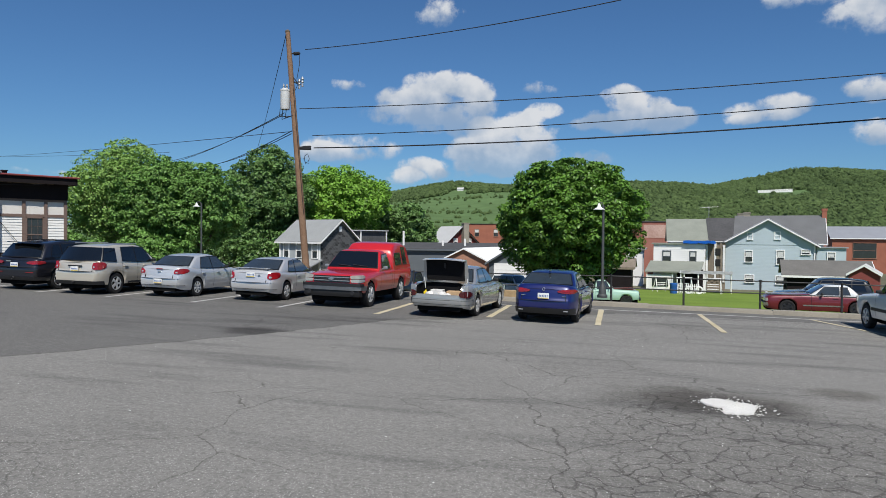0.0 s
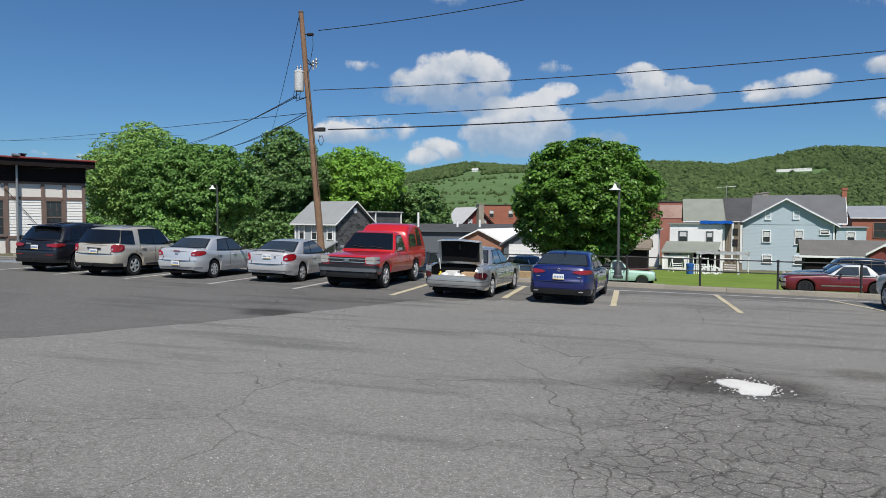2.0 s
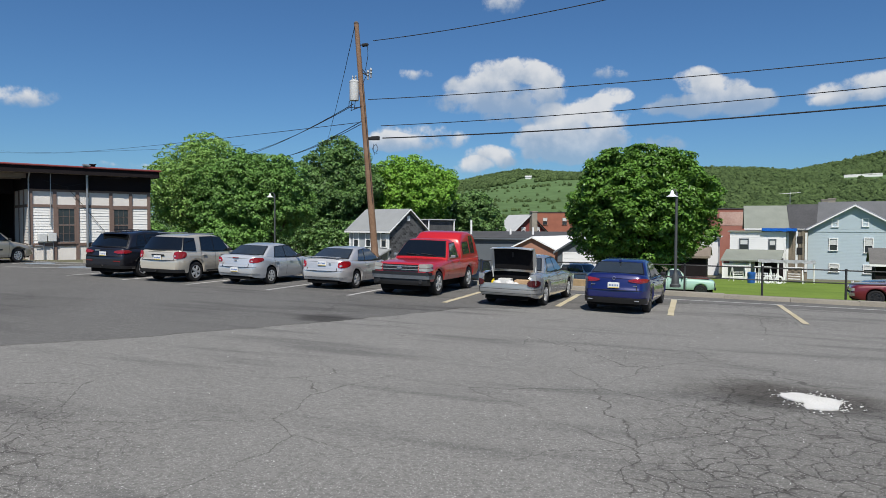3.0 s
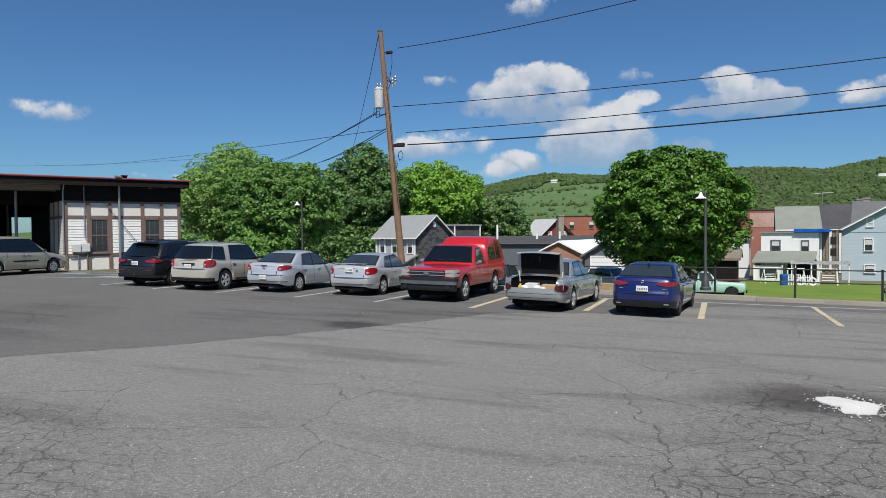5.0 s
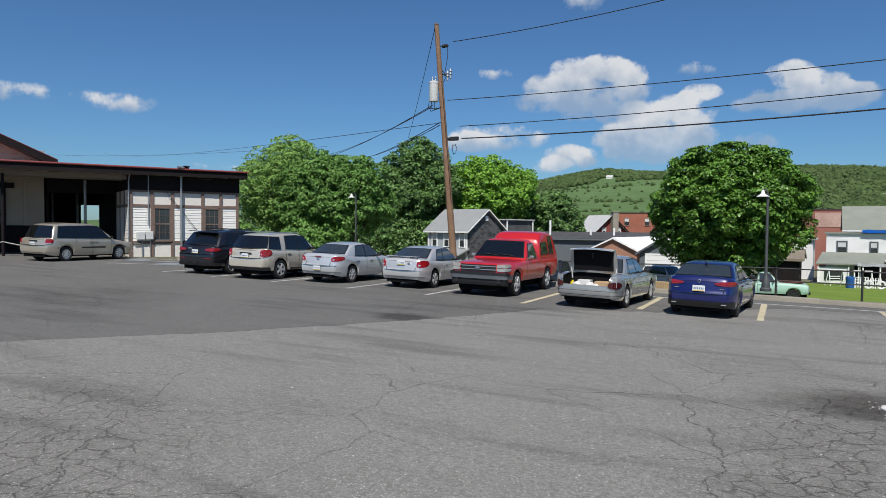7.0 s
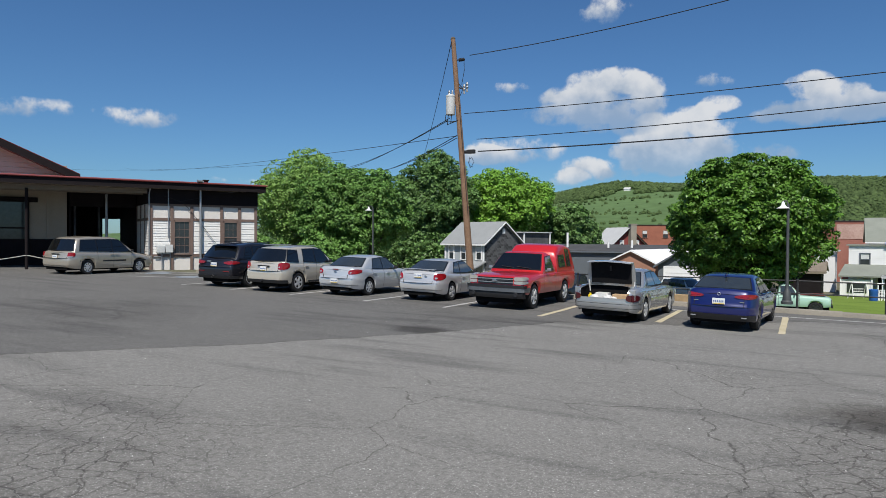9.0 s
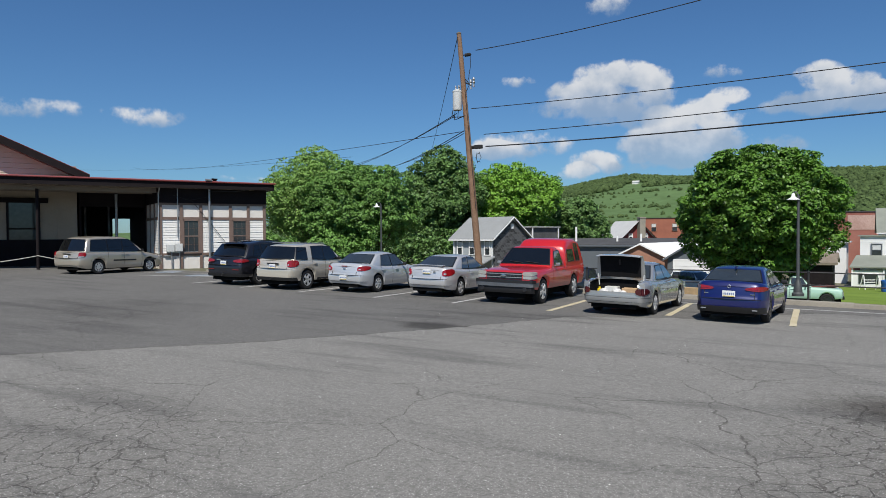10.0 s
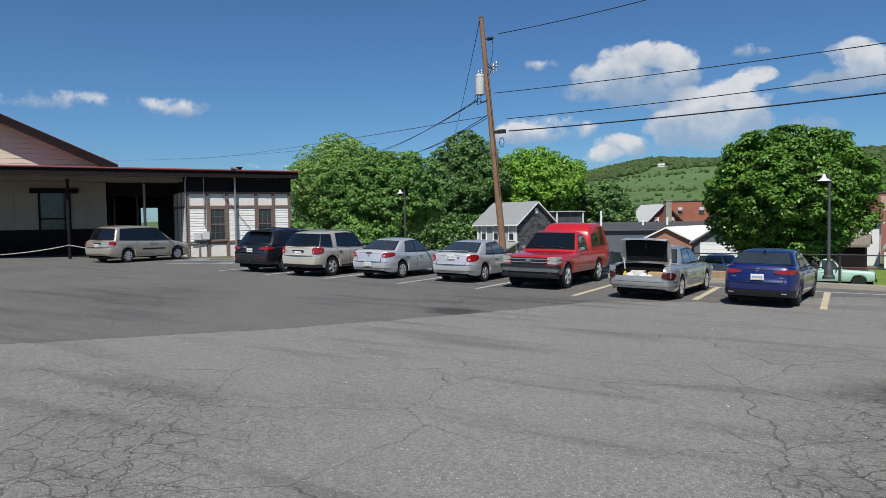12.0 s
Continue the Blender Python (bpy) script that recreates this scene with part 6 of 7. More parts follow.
cord("overhead_wire", (-13.07, 26.78, 6.29), (-34.93, 54.29, 8.12), 0.3, 0.016, W, "black overhead wire running from the utility pole", "wire", 24, "overhead wires")
cord("overhead_wire", (-13.07, 26.78, 6.38), (-204.7, 161.1, 25.4), 1.2, 0.014, W, "black overhead wire running from the utility pole", "wire", 24, "overhead wires")
cord("overhead_wire", (-46.12, 65.37, 10.87), (-161.1, 102.3, 18.2), 0.9, 0.016, W, "black overhead wire running from the utility pole", "wire", 24, "overhead wires")
cord("overhead_wire", (-13.29, 26.67, 10.40), (-32.23, 58.55, 9.48), 0.3, 0.014, W, "black overhead wire running from the utility pole", "wire", 24, "overhead wires")

# ---- street lamps ----


def street_lamp(x, y, z0, top, reach):
    root = thing("street_lamp", pose(x, y, z0), "dark street lamp post with a white bell-shaped shade", "street lamp", "lamps along the kerb")
    bm = bmesh.new()
    h = top - z0
    lathe(bm, [(0.17, 0), (0.17, 0.08), (0.13, 0.12), (0.11, 0.38), (0.065, 0.46), (0.05, 0.55), (0.04, h - 0.1), (0.034, h)], 16)
    part("post", bm, M["lamp_post"], root, smooth=40)
    bm = bmesh.new()
    pts = [Vector((0, 0, h)), Vector((reach * 0.3, 0, h + 0.10)), Vector((reach * 0.7, 0, h + 0.12)), Vector((reach, 0, h + 0.06))]
    for a, b in zip(pts, pts[1:]):
        tube(bm, a, b, 0.02, n=8)
    part("arm", bm, M["lamp_post"], root)
    bm = bmesh.new()
    lathe(bm, [(0.02, 0.09), (0.045, 0.05), (0.06, -0.02), (0.10, -0.07), (0.185, -0.11), (0.19, -0.125), (0.09, -0.07), (0.04, -0.02)], 20, centre=(reach, 0, h))
    part("shade", bm, M["lamp_white"], root, "white metal bell shade", smooth=40)


street_lamp(-0.24, 23.85, 0.02, 3.10, -0.14)
street_lamp(-20.55, 31.8, -0.9, 3.60, -0.28)

# ---- pipe fence beyond the kerb ----


def build_fence():
    root = thing("pipe_fence", Matrix(), "dark two-rail pipe fence beyond the kerb", "fence")
    bm = bmesh.new()
    tube(bm, (0, 0, 0), (0, 0, 1.75), 0.036, n=10)
    lathe(bm, [(0.05, 1.72), (0.05, 1.76), (0.001, 1.78)], 10)
    me = mesh_of("post", bm, M["rail_paint"], 40)
    xs = [-7.45, -4.95, -2.45, 0.05, 2.54, 5.02, 7.5, 9.9, 12.3]
    line_at = [(x, 25.95 - 0.02 * (x + 7) - (0.012 * max(0, x) ** 1.5), 0.67 - 0.012 * max(0, x + 0.1)) for x in xs]
    for x, y, z in line_at:
        piece("post", me, root, pose(x, y, z - 1.74))
    for drop in (0.02, 0.44):
        for a, b in zip(line_at, line_at[1:]):
            bm = bmesh.new()
            tube(bm, (a[0], a[1], a[2] - drop), (b[0], b[1], b[2] - drop), 0.022, n=8)
            part("rail", bm, M["rail_paint"], root)


build_fence()
loose("timber_baulk", "timber", [((0, 0, 0.16), (2.6, 0.22, 0.26))], pose(-3.2, 24.3, -0.14, 0, 1.2, 0), "weathered squared timber lying along the kerb", "timber", 0.02)

# ---- houses of the town below ----


def house(name, m, w, d, z0, eave, ridge, wall, roof, label, along_front=False, over=0.35, windows=(), doors=(), trim="white_trim", flat=False, fascia="white_trim", thick=0.10):
    """Front along local x, depth along y. windows: (face, along, z, width, height), face f or r (right side)."""
    root = thing(name, m, label, "house" if "house" in name else "building", "buildings of the town")
    bm = bmesh.new()
    if flat:
        box(bm, (w / 2, d / 2, (z0 + eave) / 2), (w, d, eave - z0))
    elif along_front:
        pr = [(0, z0), (d, z0), (d, eave), (d / 2, ridge), (0, eave)]
        poly(bm, [(0, y, z) for y, z in pr], w, (1, 0, 0))
    else:
        pr = [(0, z0), (w, z0), (w, eave), (w / 2, ridge), (0, eave)]
        poly(bm, [(x, 0, z) for x, z in pr], d, (0, 1, 0))
    part("wall", bm, M[wall], root)
    if flat:
        bm = bmesh.new()
        box(bm, (w / 2, d / 2, eave + thick / 2), (w + 2 * over, d + 2 * over, thick))
        part("roof", bm, M[roof], root)
    else:
        span = d / 2 if along_front else w / 2
        rise = ridge - eave
        run = span + over
        low = eave - rise * over / span
        for sign in (1, -1):
            bm = bmesh.new()
            if along_front:
                a, b = (d / 2, ridge + 0.02), (d / 2 + sign * run, low + 0.02)
                poly(bm, [(-over, a[0], a[1]), (w + over, a[0], a[1]), (w + over, b[0], b[1]), (-over, b[0], b[1])], thick, (0, 0, 1))
            else:
                a, b = (w / 2, ridge + 0.02), (w / 2 + sign * run, low + 0.02)
                poly(bm, [(a[0], -over, a[1]), (a[0], d + over, a[1]), (b[0], d + over, b[1]), (b[0], -over, b[1])], thick, (0, 0, 1))
            part("roof", bm, M[roof], root)
            bm = bmesh.new()
            if along_front:
                poly(bm, [(w + over + 0.01, a[0], a[1] - 0.06), (w + over + 0.01, b[0], b[1] - 0.06), (w + over + 0.01, b[0], b[1] + thick * 0.8), (w + over + 0.01, a[0], a[1] + thick * 0.8)], 0.05, (1, 0, 0))
            else:
                poly(bm, [(a[0], -over - 0.01, a[1] - 0.07), (b[0], -over - 0.01, b[1] - 0.07), (b[0], -over - 0.01, b[1] + thick * 0.8), (a[0], -over - 0.01, a[1] + thick * 0.8)], 0.05, (0, -1, 0))
            part("bargeboard", bm, M[fascia], root)
        if along_front:
            bm = bmesh.new()
            box(bm, (w / 2, -over - 0.02, low), (w + 2 * over, 0.06, 0.16))
            part("gutter", bm, M[fascia], root)
    for face, at, z, ww, hh in windows:
        bm = bmesh.new()
        for c, s in (((0, 0, hh / 2 + 0.045), (ww + 0.18, 0.1, 0.09)), ((0, -0.02, -hh / 2 - 0.035), (ww + 0.22, 0.16, 0.07)), ((-ww / 2 - 0.045, 0, 0), (0.09, 0.1, hh)), ((ww / 2 + 0.045, 0, 0), (0.09, 0.1, hh)), ((0, 0.01, 0), (ww, 0.07, 0.045))):
            box(bm, c, s)
        win = part("window", bm, M[trim], root)
        bm = bmesh.new()
        box(bm, (0, 0.03, 0), (ww, 0.03, hh))
        part("pane", bm, M["window_glass"], win)
        if ww > 1.5:
            win.matrix_basis = pose(at, -0.04, z)
            continue
        bm = bmesh.new()
        box(bm, (0, 0.012, hh * 0.25), (ww * 0.9, 0.008, hh * 0.42))
        part("blind", bm, M["curtain"], win)
        win.matrix_basis = pose(at, -0.04, z) if face == "f" else pose(w + 0.04, at, z, 0, 0, 90)
    for at, z, ww, hh, mat in doors:
        bm = bmesh.new()
        box(bm, (at, -0.03, z), (ww, 0.08, hh))
        dr = part("door", bm, M[mat], root)
        bm = bmesh.new()
        for x in (at - ww / 2 - 0.06, at + ww / 2 + 0.06):
            box(bm, (x, -0.04, z), (0.12, 0.1, hh + 0.1))
        box(bm, (at, -0.04, z + hh / 2 + 0.06), (ww + 0.24, 0.1, 0.12))
        part("door_frame", bm, M["white_trim"], dr)
        if ww > 1.8:
            for k in range(1, 4):
                bm = bmesh.new()
                box(bm, (at, -0.075, z - hh / 2 + hh * k / 4), (ww, 0.012, 0.03))
                part("panel_seam", bm, M["grey_enamel"], dr)
    return root


def chimney(root, x, y, z, h, mat="brick", w=0.55):
    bm = bmesh.new()
    box(bm, (x, y, z + h / 2), (w, w, h))
    box(bm, (x, y, z + h), (w + 0.14, w + 0.14, 0.14))
    part("chimney", bm, M[mat], root)


def siding_lines(root, w, z0, z1, mat, step=0.2, y=-0.012):
    """Lapped boards across a front wall, each a thin wedge."""
    bm = bmesh.new()
    vs = [bm.verts.new(p) for p in ((0, y - 0.002, 0), (w, y - 0.002, 0), (w, y + 0.01, step), (0, y + 0.01, step), (0, y + 0.01, 0), (w, y + 0.01, 0))]
    bm.faces.new((vs[0], vs[1], vs[2], vs[3]))
    bm.faces.new((vs[4], vs[5], vs[1], vs[0]))
    me = mesh_of("board", bm, M[mat])
    for i in range(int((z1 - z0) / step)):
        piece("board", me, root, pose(0, 0, z0 + i * step))


# grey house with dark shingled gable
g = house("grey_house", pose(-32.57, 64.21, 0, 0, 0, -19.7), 5.65, 5.4, -3.4, 1.62, 3.60, "grey_siding", "roof_grey", "grey two-storey house with a dark shingled gable end", True,
          windows=[("f", 1.0, 0.58, 0.64, 1.35), ("f", 2.75, 0.58, 0.64, 1.35), ("f", 3.5, 0.58, 0.64, 1.35), ("f", 4.9, 0.58, 0.64, 1.35)])
bm = bmesh.new()
poly(bm, [(5.66, 0.02, -3.4), (5.66, 5.38, -3.4), (5.66, 5.38, 1.60), (5.66, 2.7, 3.5), (5.66, 0.02, 1.60)], 0.03, (1, 0, 0))
part("gable_cladding", bm, M["shingle_siding"], g, "dark grey patterned shingle cladding")
rnd = random.Random(11)
bm = bmesh.new()
box(bm, (0, 0, 0), (0.03, 0.42, 0.2))
shing = mesh_of("shingle", bm, M["shingle_siding"])
for r_ in range(26):
    z = -1.2 + r_ * 0.18
    for c_ in range(13):
        y = 0.25 + 0.42 * c_ + (0.2 if r_ % 2 else 0)
        if y < 5.2 and (z < 1.5 or abs(y - 2.7) < (3.4 - z) * 1.35):
            piece("shingle", shing, g, pose(5.70 + rnd.uniform(-0.01, 0.012), y, z, 0, 6))
bm = bmesh.new()
box(bm, (5.72, 2.7, 2.75), (0.06, 0.4, 0.5))
part("gable_vent", bm, M["white_trim"], g)
for x in (0.08, 5.5):
    bm = bmesh.new()
    box(bm, (x, -0.02, -0.9), (0.16, 0.1, 5.0))
    part("corner_board", bm, M["white_trim"], g)
bm = bmesh.new()
poly(bm, [(-0.2, -1.6, -0.95), (5.9, -1.6, -0.95), (5.9, 0.0, -0.35), (-0.2, 0.0, -0.35)], 0.12, (0, 0, 1))
part("porch_roof", bm, M["roof_grey"], g)
for x in (0.2, 2.8, 5.4):
    bm = bmesh.new()
    tube(bm, (x, -1.4, -3.6), (x, -1.4, -0.9), 0.07)
    part("porch_post", bm, M["white_trim"], g)
g2 = house("house_addition", pose(-32.57, 64.21, 0, 0, 0, -19.7) @ pose(0.6, 5.75, 0), 5.0, 4.4, -3.4, 2.62, 3, "shingle_siding", "roof_pale", "dark flat-roofed house addition with white posts", flat=True, over=0.25)
for y in (0.1, 4.4):
    bm = bmesh.new()
    box(bm, (5.15, y, 0), (0.1, 0.12, 5.2))
    part("corner_post", bm, M["white_trim"], g2)

# blue house, gable to the railway
b = house("blue_house", pose(11.38, 77.17, 0, 0, 0, -11.6), 8.6, 9.0, -3.6, 1.62, 4.12, "blue_siding", "roof_metal", "pale blue clapboard house with white-trimmed windows and metal roof", over=0.45,
          windows=[("f", 2.55, 0.35, 0.62, 1.1), ("f", 5.5, 0.30, 0.62, 1.35), ("f", 2.65, 2.45, 0.42, 0.7), ("f", 5.2, 2.5, 0.42, 0.7), ("f", 2.65, -1.95, 0.75, 0.7), ("f", 5.55, -2.0, 0.8, 0.75), ("f", 7.75, 0.85, 0.7, 0.4)])
siding_lines(b, 8.6, -3.4, 1.6, "blue_siding", 0.14, -0.002)
bm = bmesh.new()
for i in range(9):
    z = 1.7 + 0.26 * i
    half = 4.3 * (4.12 - z) / 2.5 - 0.1
    if half > 0.2:
        box(bm, (4.3, -0.02, z), (2 * half, 0.03, 0.256))
part("gable_cladding", bm, M["blue_siding"], b)
for x in (0.06, 8.54):
    bm = bmesh.new()
    box(bm, (x, -0.05, -1.0), (0.14, 0.1, 5.2))
    part("corner_board", bm, M["white_trim"], b)
for i in range(12):
    for sign in (1, -1):
        bm = bmesh.new()
        y = -0.2 + i * 0.78
        tube(bm, (4.3, y, 4.30), (4.3 + sign * 4.6, y, 1.62), 0.03, n=5)
        part("roof_seam", bm, M["roof_metal"], b)
wing = house("house_wing", pose(11.38, 77.17, 0, 0, 0, -11.6) @ pose(1.0, 9.2, 0), 8.9, 7.5, -3.6, 1.9, 4.85, "blue_siding", "roof_charcoal", "grey-roofed wing of the pale blue house", True,
             windows=[("r", 1.6, 0.2, 0.7, 1.3), ("r", 5.8, 0.2, 0.7, 1.3)])
bm = bmesh.new()
box(bm, (9.15, 3.75, 1.0), (0.5, 0.8, 9.2))
box(bm, (9.15, 3.75, 5.6), (0.62, 0.92, 0.25))
part("chimney_stack", bm, M["brick"], wing, "tall red brick chimney stack")
chimney(wing, 1.0, 4.0, 4.3, 1.0, "concrete", 0.7)
small = house("house_annex", pose(11.38, 77.17, 0, 0, 0, -11.6) @ pose(8.75, 0.8, 0), 2.6, 6.0, -3.6, 1.3, 1.9, "blue_siding", "roof_metal", "small pale blue side annex with a lean-to roof", flat=True, over=0.2,
              windows=[("f", 1.3, 0.4, 0.6, 0.9)])

# white house with porch and blue tarpaulin
w_ = house("white_house", pose(4.37, 74.9, 0, 0, 0, -5), 5.05, 6.5, -3.5, 1.55, 2, "white_siding", "roof_olive", "white boarded house with a low roof under a blue tarpaulin", flat=True, over=0.2,
           windows=[("f", 1.3, 0.28, 0.72, 1.05), ("f", 3.85, 0.25, 0.52, 1.05), ("f", 1.0, -2.45, 1.7, 0.95)], trim="dark_siding")
siding_lines(w_, 5.05, -0.8, 1.5, "white_siding", 0.2)
bm = bmesh.new()
poly(bm, [(-0.7, -3.6, -1.22), (4.5, -3.6, -1.22), (4.9, 0.0, -0.30), (-0.3, 0.0, -0.30)], 0.12, (0, 0, 1))
part("porch_roof", bm, M["roof_olive"], w_, "faded green-grey lean-to porch roof")
for x in (-0.5, 1.9, 3.0, 4.3):
    bm = bmesh.new()
    box(bm, (x, -3.4, -2.4), (0.11, 0.11, 2.3))
    part("porch_post", bm, M["white_trim"], w_)
bm = bmesh.new()
box(bm, (0.7, -3.3, -2.55), (2.3, 0.1, 2.2))
part("porch_wall", bm, M["white_siding"], w_)
bm = bmesh.new()
box(bm, (0.75, -3.38, -2.2), (1.5, 0.06, 0.85))
part("window", bm, M["window_glass"], w_, "wide dark porch window")
bm = bmesh.new()
box(bm, (3.6, -0.05, -2.2), (2.5, 0.06, 2.4))
part("porch_screen", bm, M["dark_trim_and_shade"], w_)
bm = bmesh.new()
n = 14
rows = [[bm.verts.new((2.9 + 3.1 * i / n, -0.4 + 2.6 * j / 6, 1.74 + 0.10 * noise.noise(Vector((i * 0.5, j * 0.6, 3))) + (0.16 if j > 2 else 0.03) - (0.14 if j == 0 else 0))) for i in range(n + 1)] for j in range(7)]
for p, q in zip(rows, rows[1:]):
    for i in range(n):
        bm.faces.new((p[i], p[i + 1], q[i + 1], q[i]))
bmesh.ops.solidify(bm, geom=list(bm.faces), thickness=0.02)
part("tarpaulin", bm, M["tarp"], w_, "bright blue tarpaulin", smooth=50)
u_ = house("gutted_house", pose(9.5, 75.3, 0, 0, 0, -8), 1.9, 7.0, -3.5, 1.7, 2, "raw_wood", "roof_dark", "narrow gutted house wall of bare boards and brick", flat=True, over=0.1)
for i in range(7):
    bm = bmesh.new()
    box(bm, (0.14 + 0.27 * i, -0.06, -0.4 + (0.2 if i % 2 else 0)), (0.2, 0.06, 3.8))
    part("plank", bm, M["raw_wood" if i % 3 else "white_siding"], u_)
# empty openings: black boxes on the planks stand for the shade inside
for z in (-0.3, 0.8):
    bm = bmesh.new()
    box(bm, (1.2, -0.1, z), (0.5, 0.06, 0.7))
    part("window_opening", bm, M["seam_and_shade"], u_)

# buildings behind
br = house("brick_building", pose(0.5, 104.9, 0, 0, 0, -3), 9.2, 10, -3.8, 4.55, 5, "brick_worn", "roof_dark", "old red brick building with a faded painted panel", flat=True, over=0.1)
bm = bmesh.new()
box(bm, (6.2, -0.03, 3.2), (4.0, 0.04, 1.9))
part("painted_panel", bm, M["faded_paint"], br, "faded pale painted panel")
ol = house("olive_roofed_house", pose(7.5, 94.7, 0, 0, 0, -3), 5.2, 9, -3.8, 2.0, 4.72, "white_siding", "roof_olive", "house with a faded green-grey shingle roof", True)
dk = house("dark_roofed_house", pose(12.6, 94.4, 0, 0, 0, -3), 5.0, 9, -3.8, 2.0, 4.85, "raw_wood", "roof_dark", "house with a patched dark shingle roof", True)
chimney(dk, 4.0, 4.6, 4.6, 0.9, "concrete", 0.8)
gA = house("brick_garage", pose(-14.55, 58.3, 0, 0, 0, -8), 4.9, 20, -2.2, -0.12, 1.05, "brick_tan", "roof_white", "long tan brick garage with a white gable roof", over=0.2, thick=0.07)
gB = house("grey_garage", pose(-9.75, 56.6, 0, 0, 0, -2), 3.6, 8, -2.4, 0.0, 1.12, "dark_siding", "roof_white", "dark grey gabled garage with a white overhead door", over=0.3, fascia="dark_siding", doors=[(1.8, -1.05, 2.5, 1.7, "white_trim")])
fl = house("flat_roofed_shed", pose(-24.5, 71.5, 0, 0, 0, 2), 16, 13, -3.4, 0.7, 1.3, "dark_siding", "roof_dark", "long low shed with a dark roof", True, over=0.3, fascia="dark_siding")
for x, h in ((2.0, 1.5), (6.5, 0.5), (9.0, 0.7)):
    bm = bmesh.new()
    tube(bm, (x, 3.0, 0.9), (x, 3.0, 1.2 + h), 0.12, n=10)
    part("vent_pipe", bm, M["roof_white"], fl)
rd = house("red_house", pose(-24.8, 105.0, 0, 0, 0, 40), 5.4, 7, -3.8, 1.25, 3.75, "red_wood", "roof_pale", "dark red gabled house with a pale roof and chimney", over=0.5, fascia="dark_trim_and_shade", windows=[("f", 1.5, 1.4, 0.5, 0.8), ("f", 4.0, 1.4, 0.5, 0.8)])
chimney(rd, 3.0, -0.5, -3, 7.3, "concrete", 0.9)
bb = house("brick_block", pose(-32.0, 157.0, 0, 0, 0, 4), 8.6, 8, -4, 5.2, 6, "brick", "roof_dark", "square red brick block with a flat roof", flat=True, over=0.15, windows=[("f", 2.0, 3.2, 1.0, 1.6), ("f", 6.4, 3.2, 1.0, 1.6)], trim="brick_tan")
fb = house("brick_works", pose(38.0, 134.6, 0, 0, 0, -8), 22, 12, -4, 2.6, 4.6, "brick", "roof_metal", "low red brick works with a pale metal roof", True, windows=[("f", 5.0, 0.4, 3.5, 2.6), ("f", 12.0, 0.4, 3.5, 2.6)], trim="brick_tan")
wb2 = house("white_store", pose(1.6, 80.0, 0, 0, 0, -4), 1.9, 7, -3.6, 0.9, 1, "white_siding", "roof_pale", "plain white boarded outbuilding behind the maple", flat=True)
# the shed is open; a solid near-black block stands for its shade
sh = house("carport_shed", pose(13.4, 58.6, 0, 0, 0, -10), 5.6, 5, -2.4, -0.6, 0.35, "dark_trim_and_shade", "roof_slate", "open shed with a weathered low roof, its inner shade a near-black block", True, over=0.4)
rs = house("red_shed", pose(16.7, 55.2, 0, 0, 0, -20), 1.9, 2.4, -2.4, -0.35, 0.25, "red_wood", "roof_pale", "small dark red gabled garden shed", over=0.15)
sh2 = house("lean_to", pose(-0.9, 62.5, 0, 0, 0, -4), 2.7, 4, -3.0, -0.45, 0.2, "dark_trim_and_shade", "raw_wood", "sagging wooden lean-to beside the lawn", True, over=0.3, fascia="raw_wood")

# aerial over the roofs
bm = bmesh.new()
tube(bm, (0, 0, 0), (0, 0, 2.0), 0.04, n=6)
tube(bm, (-1.2, 0, 1.75), (1.2, 0, 1.9), 0.03, n=6)
for i in range(7):
    tube(bm, (-1.1 + 0.36 * i, -0.4, 1.76 + 0.022 * i), (-1.1 + 0.36 * i, 0.4, 1.76 + 0.022 * i), 0.02, n=5)
ob = part("aerial", bm, M["steel"])
ob.matrix_basis = pose(12.9, 99.3, 4.6)
tagged(ob, "thin grey television aerial on a roof", "aerial")

# ---- yard things on the lawn ----


def yard(x, y):
    return float(terrain(x, y))


def swing_frame(x, y, rz):
    root = thing("swing_frame", pose(x, y, yard(x, y), 0, 0, rz) @ Matrix.Scale(0.75, 4), "white painted a-frame garden swing on the lawn", "garden swing", "garden swings")
    for sx in (-0.8, 0.8):
        for sy in (-0.5, 0.5):
            bm = bmesh.new()
            tube(bm, (sx * 1.15, sy, 0), (sx, 0, 1.75), 0.05, n=6)
            part("leg", bm, M["white_trim"], root)
    bm = bmesh.new()
    tube(bm, (-0.9, 0, 1.75), (0.9, 0, 1.75), 0.05, n=6)
    part("top_rail", bm, M["white_trim"], root)
    for z in (0.5, 0.8, 1.05):
        bm = bmesh.new()
        box(bm, (0, 0.1, z), (1.2, 0.05 if z > 0.5 else 0.4, 0.08))
        part("slat", bm, M["white_trim"], root)


for x, y, r in ((6.3, 63.5, 10), (8.6, 63.0, -15), (4.6, 66.0, 30)):
    swing_frame(x, y, r)


